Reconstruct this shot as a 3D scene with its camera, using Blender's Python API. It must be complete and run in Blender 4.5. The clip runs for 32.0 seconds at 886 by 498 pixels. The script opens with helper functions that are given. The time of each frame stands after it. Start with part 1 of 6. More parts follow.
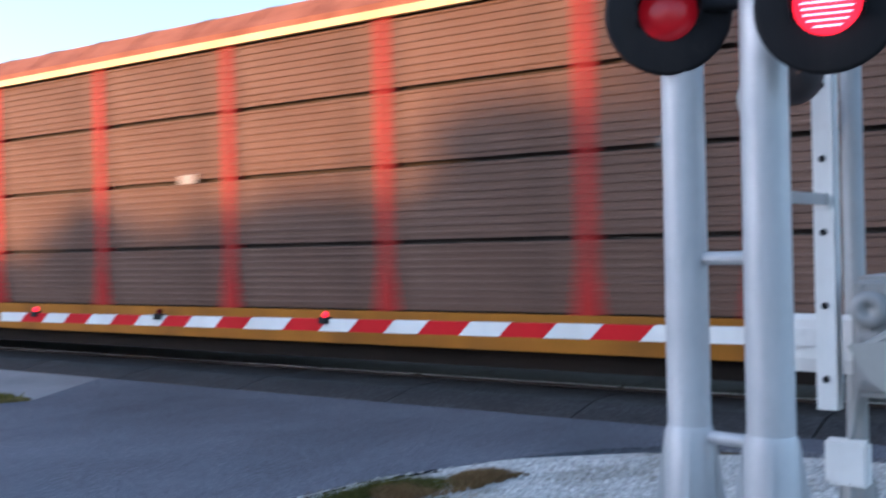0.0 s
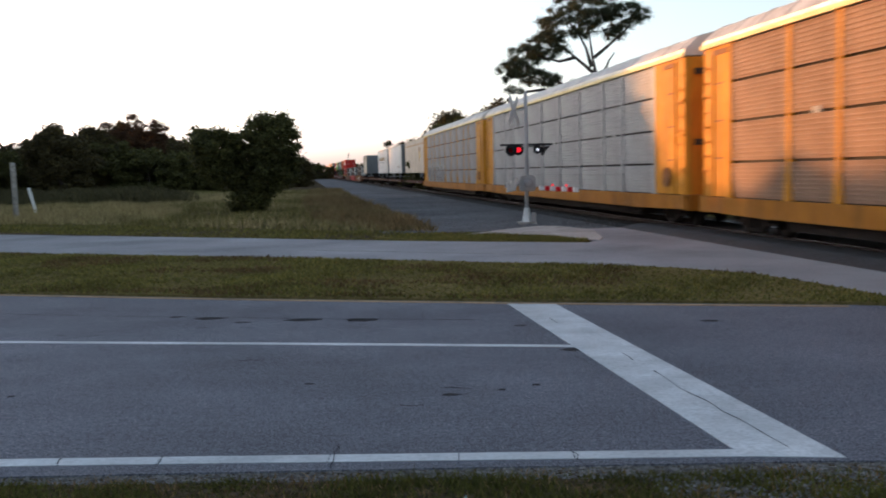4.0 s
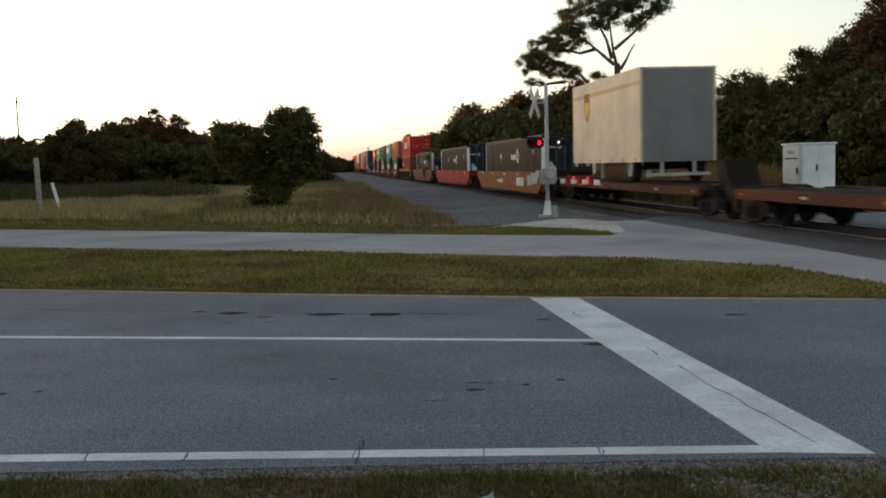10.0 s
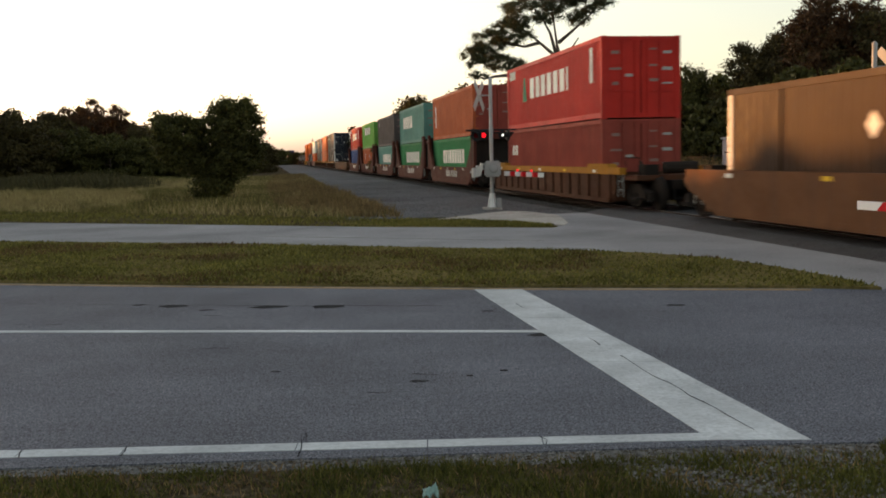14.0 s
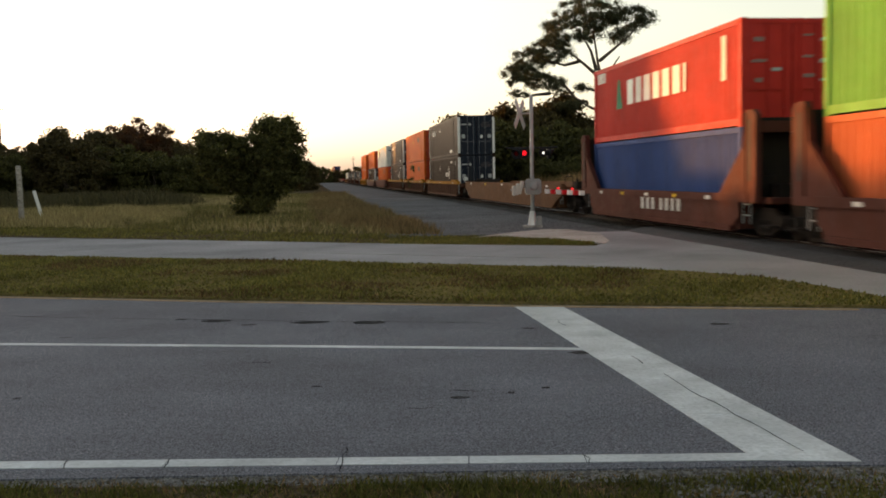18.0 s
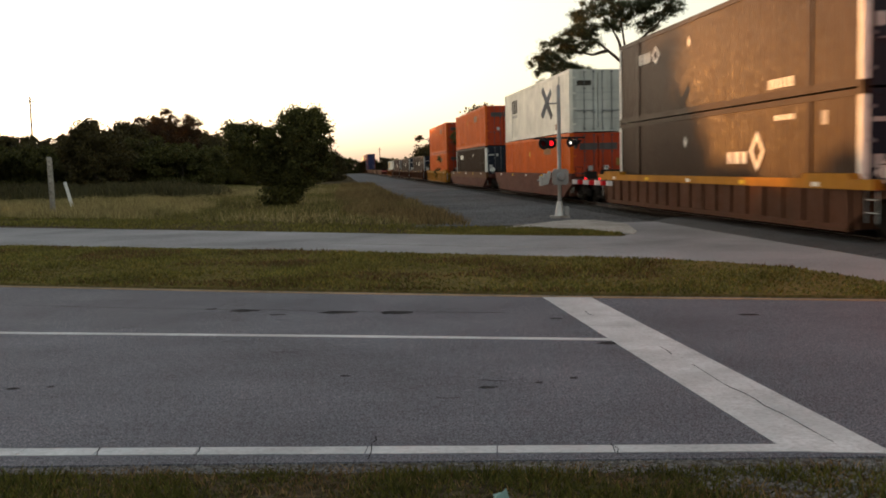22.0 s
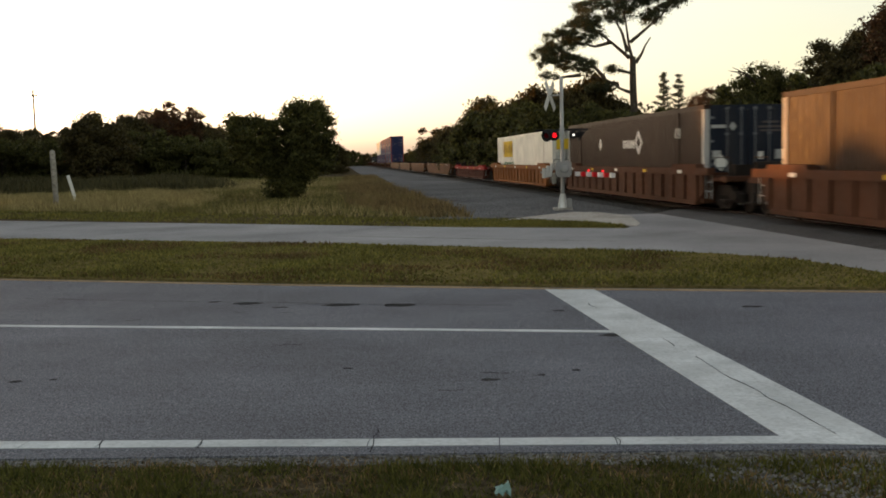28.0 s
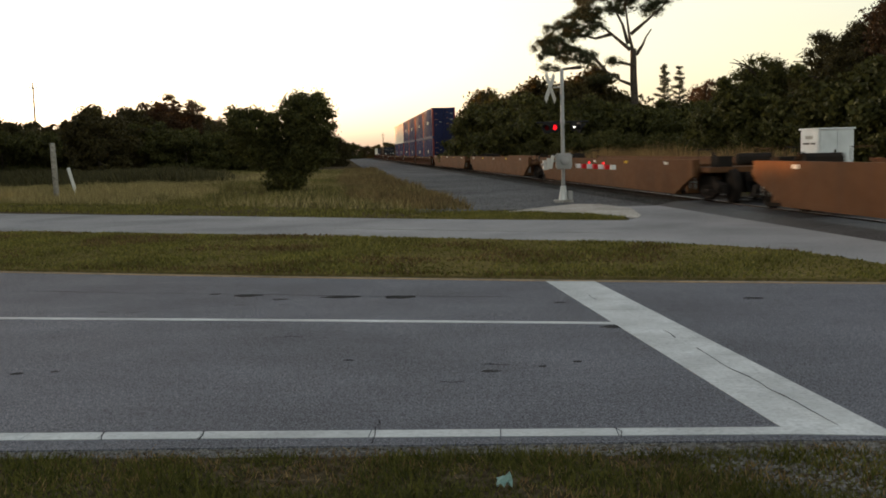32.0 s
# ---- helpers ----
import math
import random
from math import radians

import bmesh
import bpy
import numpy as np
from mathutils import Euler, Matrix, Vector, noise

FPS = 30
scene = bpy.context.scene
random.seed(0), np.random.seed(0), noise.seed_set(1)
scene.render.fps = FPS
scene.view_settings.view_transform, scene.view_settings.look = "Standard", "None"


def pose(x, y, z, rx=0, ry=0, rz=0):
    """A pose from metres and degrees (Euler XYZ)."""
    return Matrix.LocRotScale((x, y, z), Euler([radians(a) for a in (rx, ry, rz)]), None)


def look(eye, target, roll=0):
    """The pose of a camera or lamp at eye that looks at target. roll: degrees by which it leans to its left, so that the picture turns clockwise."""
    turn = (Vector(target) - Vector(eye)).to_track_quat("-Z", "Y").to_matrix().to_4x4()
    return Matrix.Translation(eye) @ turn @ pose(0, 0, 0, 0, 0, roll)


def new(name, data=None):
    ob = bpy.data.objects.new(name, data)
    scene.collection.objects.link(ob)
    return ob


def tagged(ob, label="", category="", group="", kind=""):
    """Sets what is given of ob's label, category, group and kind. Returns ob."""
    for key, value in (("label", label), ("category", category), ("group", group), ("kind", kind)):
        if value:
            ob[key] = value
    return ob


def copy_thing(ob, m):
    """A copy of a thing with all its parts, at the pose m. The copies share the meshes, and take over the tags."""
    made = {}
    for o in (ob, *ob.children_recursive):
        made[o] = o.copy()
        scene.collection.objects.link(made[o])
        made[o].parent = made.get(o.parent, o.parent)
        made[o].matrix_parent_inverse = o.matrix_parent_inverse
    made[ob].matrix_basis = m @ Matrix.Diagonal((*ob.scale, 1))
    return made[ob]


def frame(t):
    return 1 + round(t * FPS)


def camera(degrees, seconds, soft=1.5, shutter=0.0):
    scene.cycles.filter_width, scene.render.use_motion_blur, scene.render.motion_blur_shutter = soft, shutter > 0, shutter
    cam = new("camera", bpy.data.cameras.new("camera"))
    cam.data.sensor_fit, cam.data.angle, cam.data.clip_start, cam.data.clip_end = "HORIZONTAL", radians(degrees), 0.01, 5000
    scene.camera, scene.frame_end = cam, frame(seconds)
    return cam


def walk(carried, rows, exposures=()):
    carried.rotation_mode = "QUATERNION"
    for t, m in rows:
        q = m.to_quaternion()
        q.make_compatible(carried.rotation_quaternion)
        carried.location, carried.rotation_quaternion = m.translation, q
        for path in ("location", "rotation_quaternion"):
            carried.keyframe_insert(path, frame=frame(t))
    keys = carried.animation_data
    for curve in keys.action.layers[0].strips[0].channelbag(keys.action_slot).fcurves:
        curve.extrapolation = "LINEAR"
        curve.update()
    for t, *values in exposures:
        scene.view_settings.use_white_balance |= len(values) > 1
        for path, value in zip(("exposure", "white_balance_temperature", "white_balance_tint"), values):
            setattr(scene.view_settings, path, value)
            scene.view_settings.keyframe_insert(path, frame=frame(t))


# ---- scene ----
cam = camera(48.53, 32.0, soft=1.8, shutter=0.35)
PATH = [
    (0, pose(0.130, 0.084, 1.787, 89.95, 1.21, -49.80)),
    (0.5, pose(-0.007, 0.077, 1.751, 87.62, 2.49, -40.89)),
    (0.8, pose(-0.020, 0.005, 1.799, 88.05, 1.73, -35.79)),
    (1, pose(-0.010, 0.007, 1.788, 88.23, 2.00, -33.18)),
    (1.5, pose(0.073, 0.023, 1.790, 87.77, 2.40, -26.05)),
    (2, pose(0.106, 0.061, 1.793, 87.22, 1.97, -20.12)),
    (2.5, pose(0.043, 0.048, 1.800, 86.59, 1.62, -15.35)),
    (3, pose(-0.036, 0.011, 1.832, 86.77, 2.17, -9.33)),
    (3.5, pose(-0.005, 0.001, 1.817, 85.97, 1.01, -4.50)),
    (4, pose(0.022, -0.021, 1.790, 85.49, 1.22, -1.10)),
    (4.5, pose(0.028, -0.016, 1.790, 86.04, 2.80, 2.28)),
    (6.5, pose(0.008, -0.016, 1.803, 84.35, 1.78, 0.17)),
    (7, pose(0.005, -0.019, 1.799, 83.60, 1.45, -0.12)),
    (7.5, pose(0.004, -0.020, 1.807, 84.67, 1.90, 0.18)),
    (8, pose(0.005, -0.015, 1.803, 84.89, 1.89, -1.07)),
    (8.5, pose(-0.013, -0.003, 1.802, 84.24, 1.48, -0.68)),
    (9, pose(-0.000, -0.001, 1.785, 84.27, 1.54, -0.00)),
    (9.5, pose(-0.002, -0.006, 1.800, 84.41, 1.50, 0.55)),
    (10, pose(-0.004, -0.006, 1.807, 85.10, 1.51, 0.05)),
    (10.5, pose(-0.005, -0.011, 1.795, 85.55, 1.54, 0.41)),
    (11, pose(-0.003, -0.012, 1.796, 84.87, 1.69, -0.04)),
    (11.5, pose(-0.000, -0.004, 1.795, 84.67, 1.32, -0.76)),
    (12, pose(0.012, 0.003, 1.789, 84.60, 1.41, -1.67)),
    (12.5, pose(0.015, 0.006, 1.790, 84.57, 1.58, -2.02)),
    (13, pose(0.013, 0.018, 1.790, 85.16, 1.54, -2.92)),
    (13.5, pose(0.011, 0.023, 1.788, 84.88, 1.51, -3.27)),
    (14, pose(0.007, 0.022, 1.789, 84.61, 1.31, -3.15)),
    (14.5, pose(-0.004, 0.025, 1.796, 84.88, 1.70, -2.53)),
    (15, pose(-0.009, 0.024, 1.797, 85.03, 1.85, -1.37)),
    (15.5, pose(0.001, 0.013, 1.789, 85.30, 1.65, -0.65)),
    (17.5, pose(-0.013, 0.038, 1.768, 85.76, 1.46, 0.09)),
    (18, pose(-0.013, 0.039, 1.768, 85.72, 1.17, -0.84)),
    (18.5, pose(-0.017, 0.038, 1.772, 85.73, 1.48, -0.56)),
    (19, pose(-0.009, 0.037, 1.777, 85.58, 1.49, -0.06)),
    (19.5, pose(-0.011, 0.042, 1.767, 85.55, 1.79, -0.33)),
    (20, pose(-0.010, 0.040, 1.767, 85.58, 1.70, 0.28)),
    (20.5, pose(-0.006, 0.035, 1.764, 85.56, 1.50, 0.52)),
    (21, pose(-0.015, 0.030, 1.770, 85.48, 1.46, 0.43)),
    (21.5, pose(-0.020, 0.029, 1.766, 85.37, 1.33, 0.34)),
    (22, pose(-0.025, 0.031, 1.764, 85.21, 1.29, 0.70)),
    (22.5, pose(-0.023, 0.032, 1.760, 85.14, 1.25, 0.97)),
    (23, pose(-0.025, 0.035, 1.766, 85.02, 1.31, 1.20)),
    (23.5, pose(-0.025, 0.037, 1.762, 85.21, 1.26, 0.75)),
    (24, pose(-0.027, 0.032, 1.762, 85.14, 1.09, 0.74)),
    (24.5, pose(-0.023, 0.036, 1.765, 85.45, 1.10, 0.55)),
    (25, pose(-0.027, 0.033, 1.762, 85.43, 1.07, 0.64)),
    (25.5, pose(-0.030, 0.033, 1.761, 84.99, 0.94, 0.61)),
    (26, pose(-0.031, 0.037, 1.761, 84.56, 1.17, 0.92)),
    (26.5, pose(-0.027, 0.042, 1.761, 84.55, 1.18, 0.88)),
    (28.5, pose(-0.011, 0.046, 1.760, 84.82, 1.45, 0.89)),
    (29, pose(-0.006, 0.050, 1.759, 84.66, 1.33, 0.88)),
    (29.5, pose(-0.006, 0.049, 1.761, 84.92, 1.53, 1.00)),
    (30, pose(-0.008, 0.045, 1.763, 84.75, 1.55, 0.93)),
    (30.5, pose(-0.008, 0.042, 1.763, 84.60, 1.58, 0.88)),
    (31, pose(-0.011, 0.040, 1.762, 84.62, 1.66, 0.84)),
    (31.5, pose(-0.020, 0.044, 1.763, 84.59, 1.64, 0.65)),
    (32, pose(-0.021, 0.046, 1.754, 84.34, 1.48, 0.90)),
]
EXPOSURES = [(0, 0.86, 4600, 12), (1, 0.68, 4600, 12), (2, 0.36, 4800, 12), (4.5, 0.24, 5500, 12), (9, 0.21, 6200, 10), (15, 0.23, 6800, 10), (32, 0.23, 7000, 10)]
walk(cam, PATH, EXPOSURES)

# ---- light: a low sun far to the left, beyond the tree line ----
SUN_AZ, SUN_EL = 52.0, 3.0       # degrees left of the +y axis, degrees of height
world = bpy.data.worlds.new("dusk_sky")
scene.world = world
world.use_nodes = True
wn = world.node_tree.nodes
sky = wn.new("ShaderNodeTexSky")
sky.sky_type, sky.sun_disc = "NISHITA", False
sky.sun_elevation, sky.sun_rotation = radians(SUN_EL), radians(-SUN_AZ)
sky.air_density, sky.dust_density, sky.ozone_density = 1.0, 1.9, 1.0
wn["Background"].inputs["Strength"].default_value = 0.55
hsv = wn.new("ShaderNodeHueSaturation")
hsv.inputs["Saturation"].default_value = 0.51
world.node_tree.links.new(sky.outputs[0], hsv.inputs["Color"])
world.node_tree.links.new(hsv.outputs[0], wn["Background"].inputs[0])
sun_dir = Vector((-math.sin(radians(SUN_AZ)) * math.cos(radians(SUN_EL)), math.cos(radians(SUN_AZ)) * math.cos(radians(SUN_EL)), math.sin(radians(SUN_EL))))
sun = new("sun", bpy.data.lights.new("sun", "SUN"))
sun.data.energy, sun.data.angle, sun.data.color = 7.4, radians(0.6), (1.0, 0.41, 0.10)
sun.matrix_world = look(sun_dir * 100, (0, 0, 0))

# ---- materials ----
MATS = {}


def ramp(nt, src, stops):
    r = nt.nodes.new("ShaderNodeValToRGB")
    el = r.color_ramp.elements
    while len(el) < len(stops):
        el.new(0.5)
    for e, (p, c) in zip(el, stops):
        e.position, e.color = p, (*c, 1) if len(c) == 3 else c
    nt.links.new(src, r.inputs[0])
    return r.outputs[0]


def noise_tex(nt, co, scale, detail=4, rough=0.6, stretch=None):
    if stretch:
        mp = nt.nodes.new("ShaderNodeMapping")
        mp.inputs["Scale"].default_value = stretch
        nt.links.new(co, mp.inputs[0])
        co = mp.outputs[0]
    n = nt.nodes.new("ShaderNodeTexNoise")
    n.inputs["Scale"].default_value, n.inputs["Detail"].default_value, n.inputs["Roughness"].default_value = scale, detail, rough
    nt.links.new(co, n.inputs["Vector"])
    return n.outputs[0]


def mix(nt, fac, a, b, mode="MIX"):
    m = nt.nodes.new("ShaderNodeMix")
    m.data_type, m.blend_type = "RGBA", mode
    for k, v in ((0, fac), (6, a), (7, b)):
        if isinstance(v, (int, float)):
            m.inputs[k].default_value = v
        elif isinstance(v, tuple):
            m.inputs[k].default_value = (*v, 1)
        else:
            nt.links.new(v, m.inputs[k])
    return m.outputs[2]


def base(name, rough=0.6, metal=0.0):
    m = bpy.data.materials.new(name)
    m.use_nodes = True
    b = m.node_tree.nodes["Principled BSDF"]
    b.inputs["Roughness"].default_value, b.inputs["Metallic"].default_value = rough, metal
    MATS[name] = m
    co = m.node_tree.nodes.new("ShaderNodeTexCoord").outputs["Object"]
    return m, m.node_tree, b, co


def bump(nt, b, src, strength, dist=0.02):
    n = nt.nodes.new("ShaderNodeBump")
    n.inputs["Strength"].default_value, n.inputs["Distance"].default_value = strength, dist
    nt.links.new(src, n.inputs["Height"])
    nt.links.new(n.outputs[0], b.inputs["Normal"])


def paint(name, col, dirt=(0.06, 0.045, 0.035), amount=0.5, rough=0.5, metal=0.0, streak=True, sheen=0.03):
    """Weathered paint: mottled tone, streaks that run down, grime in patches."""
    m, nt, b, co = base(name, rough, metal)
    b.inputs["Specular IOR Level"].default_value = 0.5 if metal > 0.5 else sheen
    tone = ramp(nt, noise_tex(nt, co, 0.8, 5), [(0.3, tuple(c * 0.78 for c in col)), (0.7, tuple(min(1, c * 1.12) for c in col))])
    run = ramp(nt, noise_tex(nt, co, 1.0, 6, 0.65, (3.0, 3.0, 0.35) if streak else (2, 2, 2)), [(0.45, (0, 0, 0)), (0.8, (amount,) * 3)])
    c = mix(nt, run, tone, dirt)
    spots = ramp(nt, noise_tex(nt, co, 7, 6, 0.7), [(0.62, (0, 0, 0)), (0.75, (amount * 0.8,) * 3)])
    c = mix(nt, spots, c, dirt)
    nt.links.new(c, b.inputs["Base Color"])
    nt.links.new(ramp(nt, noise_tex(nt, co, 5, 4), [(0.3, (rough * 0.8,) * 3), (0.7, (min(1, rough * 1.3),) * 3)]), b.inputs["Roughness"])
    bump(nt, b, noise_tex(nt, co, 30, 3), 0.08, 0.01)
    return m


def ground_mat(name, dark, mid, light, fine, coarse, bumps, rough=0.9, dist=0.01, patch=None, mottle=0.0):
    m, nt, b, co = base(name, rough)
    b.inputs["Specular IOR Level"].default_value = 0.0
    c1 = ramp(nt, noise_tex(nt, co, fine, 3, 0.7), [(0.34, dark), (0.5, mid), (0.68, light)])
    big = ramp(nt, noise_tex(nt, co, coarse, 5, 0.6), [(0.3, (0.72,) * 3), (0.7, (1.18,) * 3)])
    c = mix(nt, 1.0, c1, big, "MULTIPLY")
    if mottle:
        mid = ramp(nt, noise_tex(nt, co, 17, 2, 0.8), [(0.3, (1 - mottle,) * 3), (0.5, (1.0,) * 3), (0.7, (1 + mottle,) * 3)])
        c = mix(nt, 1.0, c, mid, "MULTIPLY")
        mid = ramp(nt, noise_tex(nt, co, 1.3, 5, 0.7, (0.35, 1.6, 1)), [(0.3, (1 - mottle * 0.3,) * 3), (0.7, (1 + mottle * 0.3,) * 3)])
        c = mix(nt, 1.0, c, mid, "MULTIPLY")
    if patch:
        c = mix(nt, ramp(nt, noise_tex(nt, co, coarse * 2.7, 6, 0.7), [(0.5, (0, 0, 0)), (0.68, (0.8,) * 3)]), c, patch)
    nt.links.new(c, b.inputs["Base Color"])
    bump(nt, b, noise_tex(nt, co, fine * 0.8, 4, 0.7), bumps, dist)
    return m


def leafy(name, dark, light, rough=0.7, trans=0.25):
    m, nt, b, co = base(name, rough)
    geo = nt.nodes.new("ShaderNodeNewGeometry")
    c = ramp(nt, geo.outputs["Random Per Island"], [(0.0, dark), (0.6, tuple((a + d) / 2 for a, d in zip(dark, light))), (1.0, light)])
    big = ramp(nt, noise_tex(nt, co, 0.6, 3), [(0.3, (0.7,) * 3), (0.7, (1.2,) * 3)])
    c = mix(nt, 1.0, c, big, "MULTIPLY")
    nt.links.new(c, b.inputs["Base Color"])
    b.inputs["Specular IOR Level"].default_value = 0.25
    tr = nt.nodes.new("ShaderNodeBsdfTranslucent")
    nt.links.new(c, tr.inputs[0])
    ms = nt.nodes.new("ShaderNodeMixShader")
    ms.inputs[0].default_value = trans
    out = nt.nodes["Material Output"]
    nt.links.new(b.outputs[0], ms.inputs[1])
    nt.links.new(tr.outputs[0], ms.inputs[2])
    nt.links.new(ms.outputs[0], out.inputs[0])
    return m


def glow(name, col, power):
    m, nt, b, co = base(name, 0.3)
    b.inputs["Base Color"].default_value = (*col, 1)
    b.inputs["Emission Color"].default_value = (*col, 1)
    b.inputs["Emission Strength"].default_value = power
    return m


asphalt = ground_mat("asphalt", (0.048, 0.05, 0.06), (0.128, 0.135, 0.159), (0.285, 0.296, 0.328), 60, 0.35, 0.8, 0.85, 0.012, None, 0.24)
asphalt.node_tree.nodes["Principled BSDF"].inputs["Specular IOR Level"].default_value = 0.07
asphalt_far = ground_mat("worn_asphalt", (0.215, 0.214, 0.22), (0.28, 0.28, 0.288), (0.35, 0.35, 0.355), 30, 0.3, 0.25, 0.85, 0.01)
stain = ground_mat("stained_asphalt", (0.026, 0.026, 0.026), (0.045, 0.045, 0.045), (0.075, 0.075, 0.075), 45, 2.0, 0.3, 0.8)
tar = ground_mat("tar", (0.012, 0.012, 0.013), (0.022, 0.022, 0.024), (0.04, 0.04, 0.04), 30, 2.0, 0.3, 0.7)
crossing_mat = ground_mat("crossing_rubber_shaded", (0.022, 0.022, 0.024), (0.048, 0.048, 0.05), (0.10, 0.10, 0.105), 24, 1.4, 0.5, 0.6, 0.01, (0.04, 0.038, 0.036), 0.2)
crossing_mat.node_tree.nodes["Principled BSDF"].inputs["Specular IOR Level"].default_value = 0.3
road_paint = ground_mat("road_paint", (0.44, 0.465, 0.475), (0.535, 0.565, 0.578), (0.6, 0.625, 0.64), 26, 1.2, 0.2, 0.7, 0.006, (0.43, 0.455, 0.465))
faded_paint = ground_mat("faded_paint", (0.2, 0.2, 0.2), (0.27, 0.27, 0.265), (0.34, 0.34, 0.33), 26, 1.2, 0.25, 0.8, 0.006)
yellow_line = ground_mat("yellow_line", (0.27, 0.19, 0.11), (0.36, 0.26, 0.155), (0.42, 0.31, 0.2), 20, 1.0, 0.2, 0.8, 0.006, (0.15, 0.13, 0.10))
soil = ground_mat("turf_soil", (0.036, 0.029, 0.017), (0.072, 0.056, 0.034), (0.14, 0.112, 0.075), 14, 0.12, 0.6, 0.95, 0.04)
lawn_soil = ground_mat("lawn_soil", (0.09, 0.075, 0.026), (0.14, 0.115, 0.045), (0.2, 0.15, 0.07), 12, 0.25, 0.6, 0.95, 0.04)
dirt_gravel = ground_mat("limerock", (0.3, 0.29, 0.27), (0.52, 0.51, 0.48), (0.72, 0.7, 0.67), 22, 0.5, 0.8, 0.95, 0.03, (0.14, 0.12, 0.08))
ballast_mat = ground_mat("ballast", (0.035, 0.034, 0.033), (0.085, 0.083, 0.08), (0.16, 0.155, 0.15), 18, 0.3, 0.9, 0.95, 0.04)
grit_mat = ground_mat("verge_grit", (0.09, 0.088, 0.085), (0.17, 0.165, 0.158), (0.3, 0.29, 0.275), 20, 0.5, 0.6, 0.95, 0.02)
path_gravel = ground_mat("grey_gravel", (0.09, 0.09, 0.092), (0.15, 0.148, 0.15), (0.22, 0.218, 0.22), 16, 0.2, 0.7, 0.95, 0.03)
concrete = ground_mat("concrete", (0.3, 0.28, 0.25), (0.4, 0.38, 0.35), (0.5, 0.48, 0.44), 14, 0.6, 0.3, 0.9, 0.01, (0.22, 0.2, 0.17))
grass_mat = leafy("grass_blades", (0.035, 0.042, 0.008), (0.15, 0.145, 0.028), 0.8, 0.2)
meadow_mat = leafy("meadow_blades", (0.075, 0.072, 0.018), (0.22, 0.19, 0.06), 0.8, 0.2)
bank_mat = leafy("brown_weeds", (0.10, 0.075, 0.032), (0.27, 0.19, 0.085), 0.85, 0.2)
weed_mat = leafy("dark_weeds", (0.035, 0.034, 0.014), (0.10, 0.085, 0.034), 0.85, 0.15)
seed_mat = leafy("seed_heads", (0.17, 0.14, 0.055), (0.44, 0.36, 0.17), 0.85, 0.25)
lawn_mat = leafy("lawn_blades", (0.075, 0.078, 0.016), (0.235, 0.205, 0.05), 0.8, 0.2)
thatch_mat = leafy("brown_thatch", (0.075, 0.05, 0.02), (0.185, 0.125, 0.05), 0.85, 0.2)
dry_mat = leafy("dry_grass", (0.12, 0.07, 0.028), (0.33, 0.225, 0.10), 0.85, 0.25)
leaf_mat = leafy("oak_leaves", (0.028, 0.024, 0.008), (0.092, 0.072, 0.021))
leaf_mat_b = leafy("brush_leaves", (0.03, 0.032, 0.008), (0.11, 0.105, 0.026))
needle_mat = leafy("pine_needles", (0.028, 0.034, 0.016), (0.09, 0.095, 0.045))
sunset_leaf = leafy("sunset_tinted_leaves", (0.03, 0.017, 0.007), (0.105, 0.052, 0.02))
bark = ground_mat("bark", (0.035, 0.028, 0.022), (0.08, 0.065, 0.052), (0.13, 0.11, 0.09), 9, 1.0, 0.8, 0.95, 0.05)
alu = paint("aluminium_paint", (0.48, 0.49, 0.505), (0.28, 0.28, 0.29), 0.5, 0.5, 0.35, sheen=0.3)
galv = paint("galvanised", (0.36, 0.36, 0.355), (0.2, 0.18, 0.16), 0.35, 0.5, 0.25)
white_p = paint("white_paint", (0.78, 0.78, 0.76), (0.3, 0.28, 0.25), 0.25, 0.5)
board_p = paint("weathered_board", (0.52, 0.51, 0.48), (0.25, 0.23, 0.2), 0.4, 0.6)
black_p = paint("black_paint", (0.018, 0.018, 0.02), (0.05, 0.045, 0.04), 0.4, 0.5, sheen=0.06)
red_refl = paint("red_sheeting", (0.55, 0.02, 0.025), (0.2, 0.02, 0.02), 0.25, 0.4)
wood_post = ground_mat("weathered_wood", (0.16, 0.14, 0.11), (0.27, 0.25, 0.21), (0.36, 0.33, 0.29), 12, 1.5, 0.5, 0.9)
pole_wood = ground_mat("pole_wood", (0.05, 0.04, 0.03), (0.09, 0.075, 0.06), (0.13, 0.11, 0.09), 12, 1.5, 0.5, 0.9)
steel_dark = paint("grimy_shaded_steel", (0.022, 0.019, 0.017), (0.042, 0.028, 0.02), 0.6, 0.7, sheen=0.02)
rail_steel = paint("rail_steel", (0.06, 0.05, 0.045), (0.05, 0.033, 0.025), 0.6, 0.7, 0.0)
rail_head = paint("worn_rail_head", (0.5, 0.5, 0.5), (0.3, 0.27, 0.25), 0.3, 0.3, 1.0)
tie_mat = paint("creosote", (0.05, 0.042, 0.035), (0.1, 0.09, 0.075), 0.5, 0.9, sheen=0.01)
rubber = paint("rubber", (0.018, 0.018, 0.018), (0.05, 0.045, 0.04), 0.5, 0.8, sheen=0.02)
lens_on = glow("lit_red_lens", (1.0, 0.01, 0.02), 1.3)
lens_dim = glow("half_lit_red_lens", (0.32, 0.004, 0.008), 0.2)
lens_off = paint("dark_red_lens", (0.10, 0.006, 0.008), (0.02, 0.01, 0.01), 0.2, 0.2)
led_mat = glow("led_rows", (1.0, 0.6, 0.6), 1.6)
lens_white = glow("lit_white_lens", (1.0, 0.97, 0.92), 1.6)
rack_brown = paint("rack_brown", (0.145, 0.095, 0.072), (0.07, 0.05, 0.04), 0.75, 0.6)
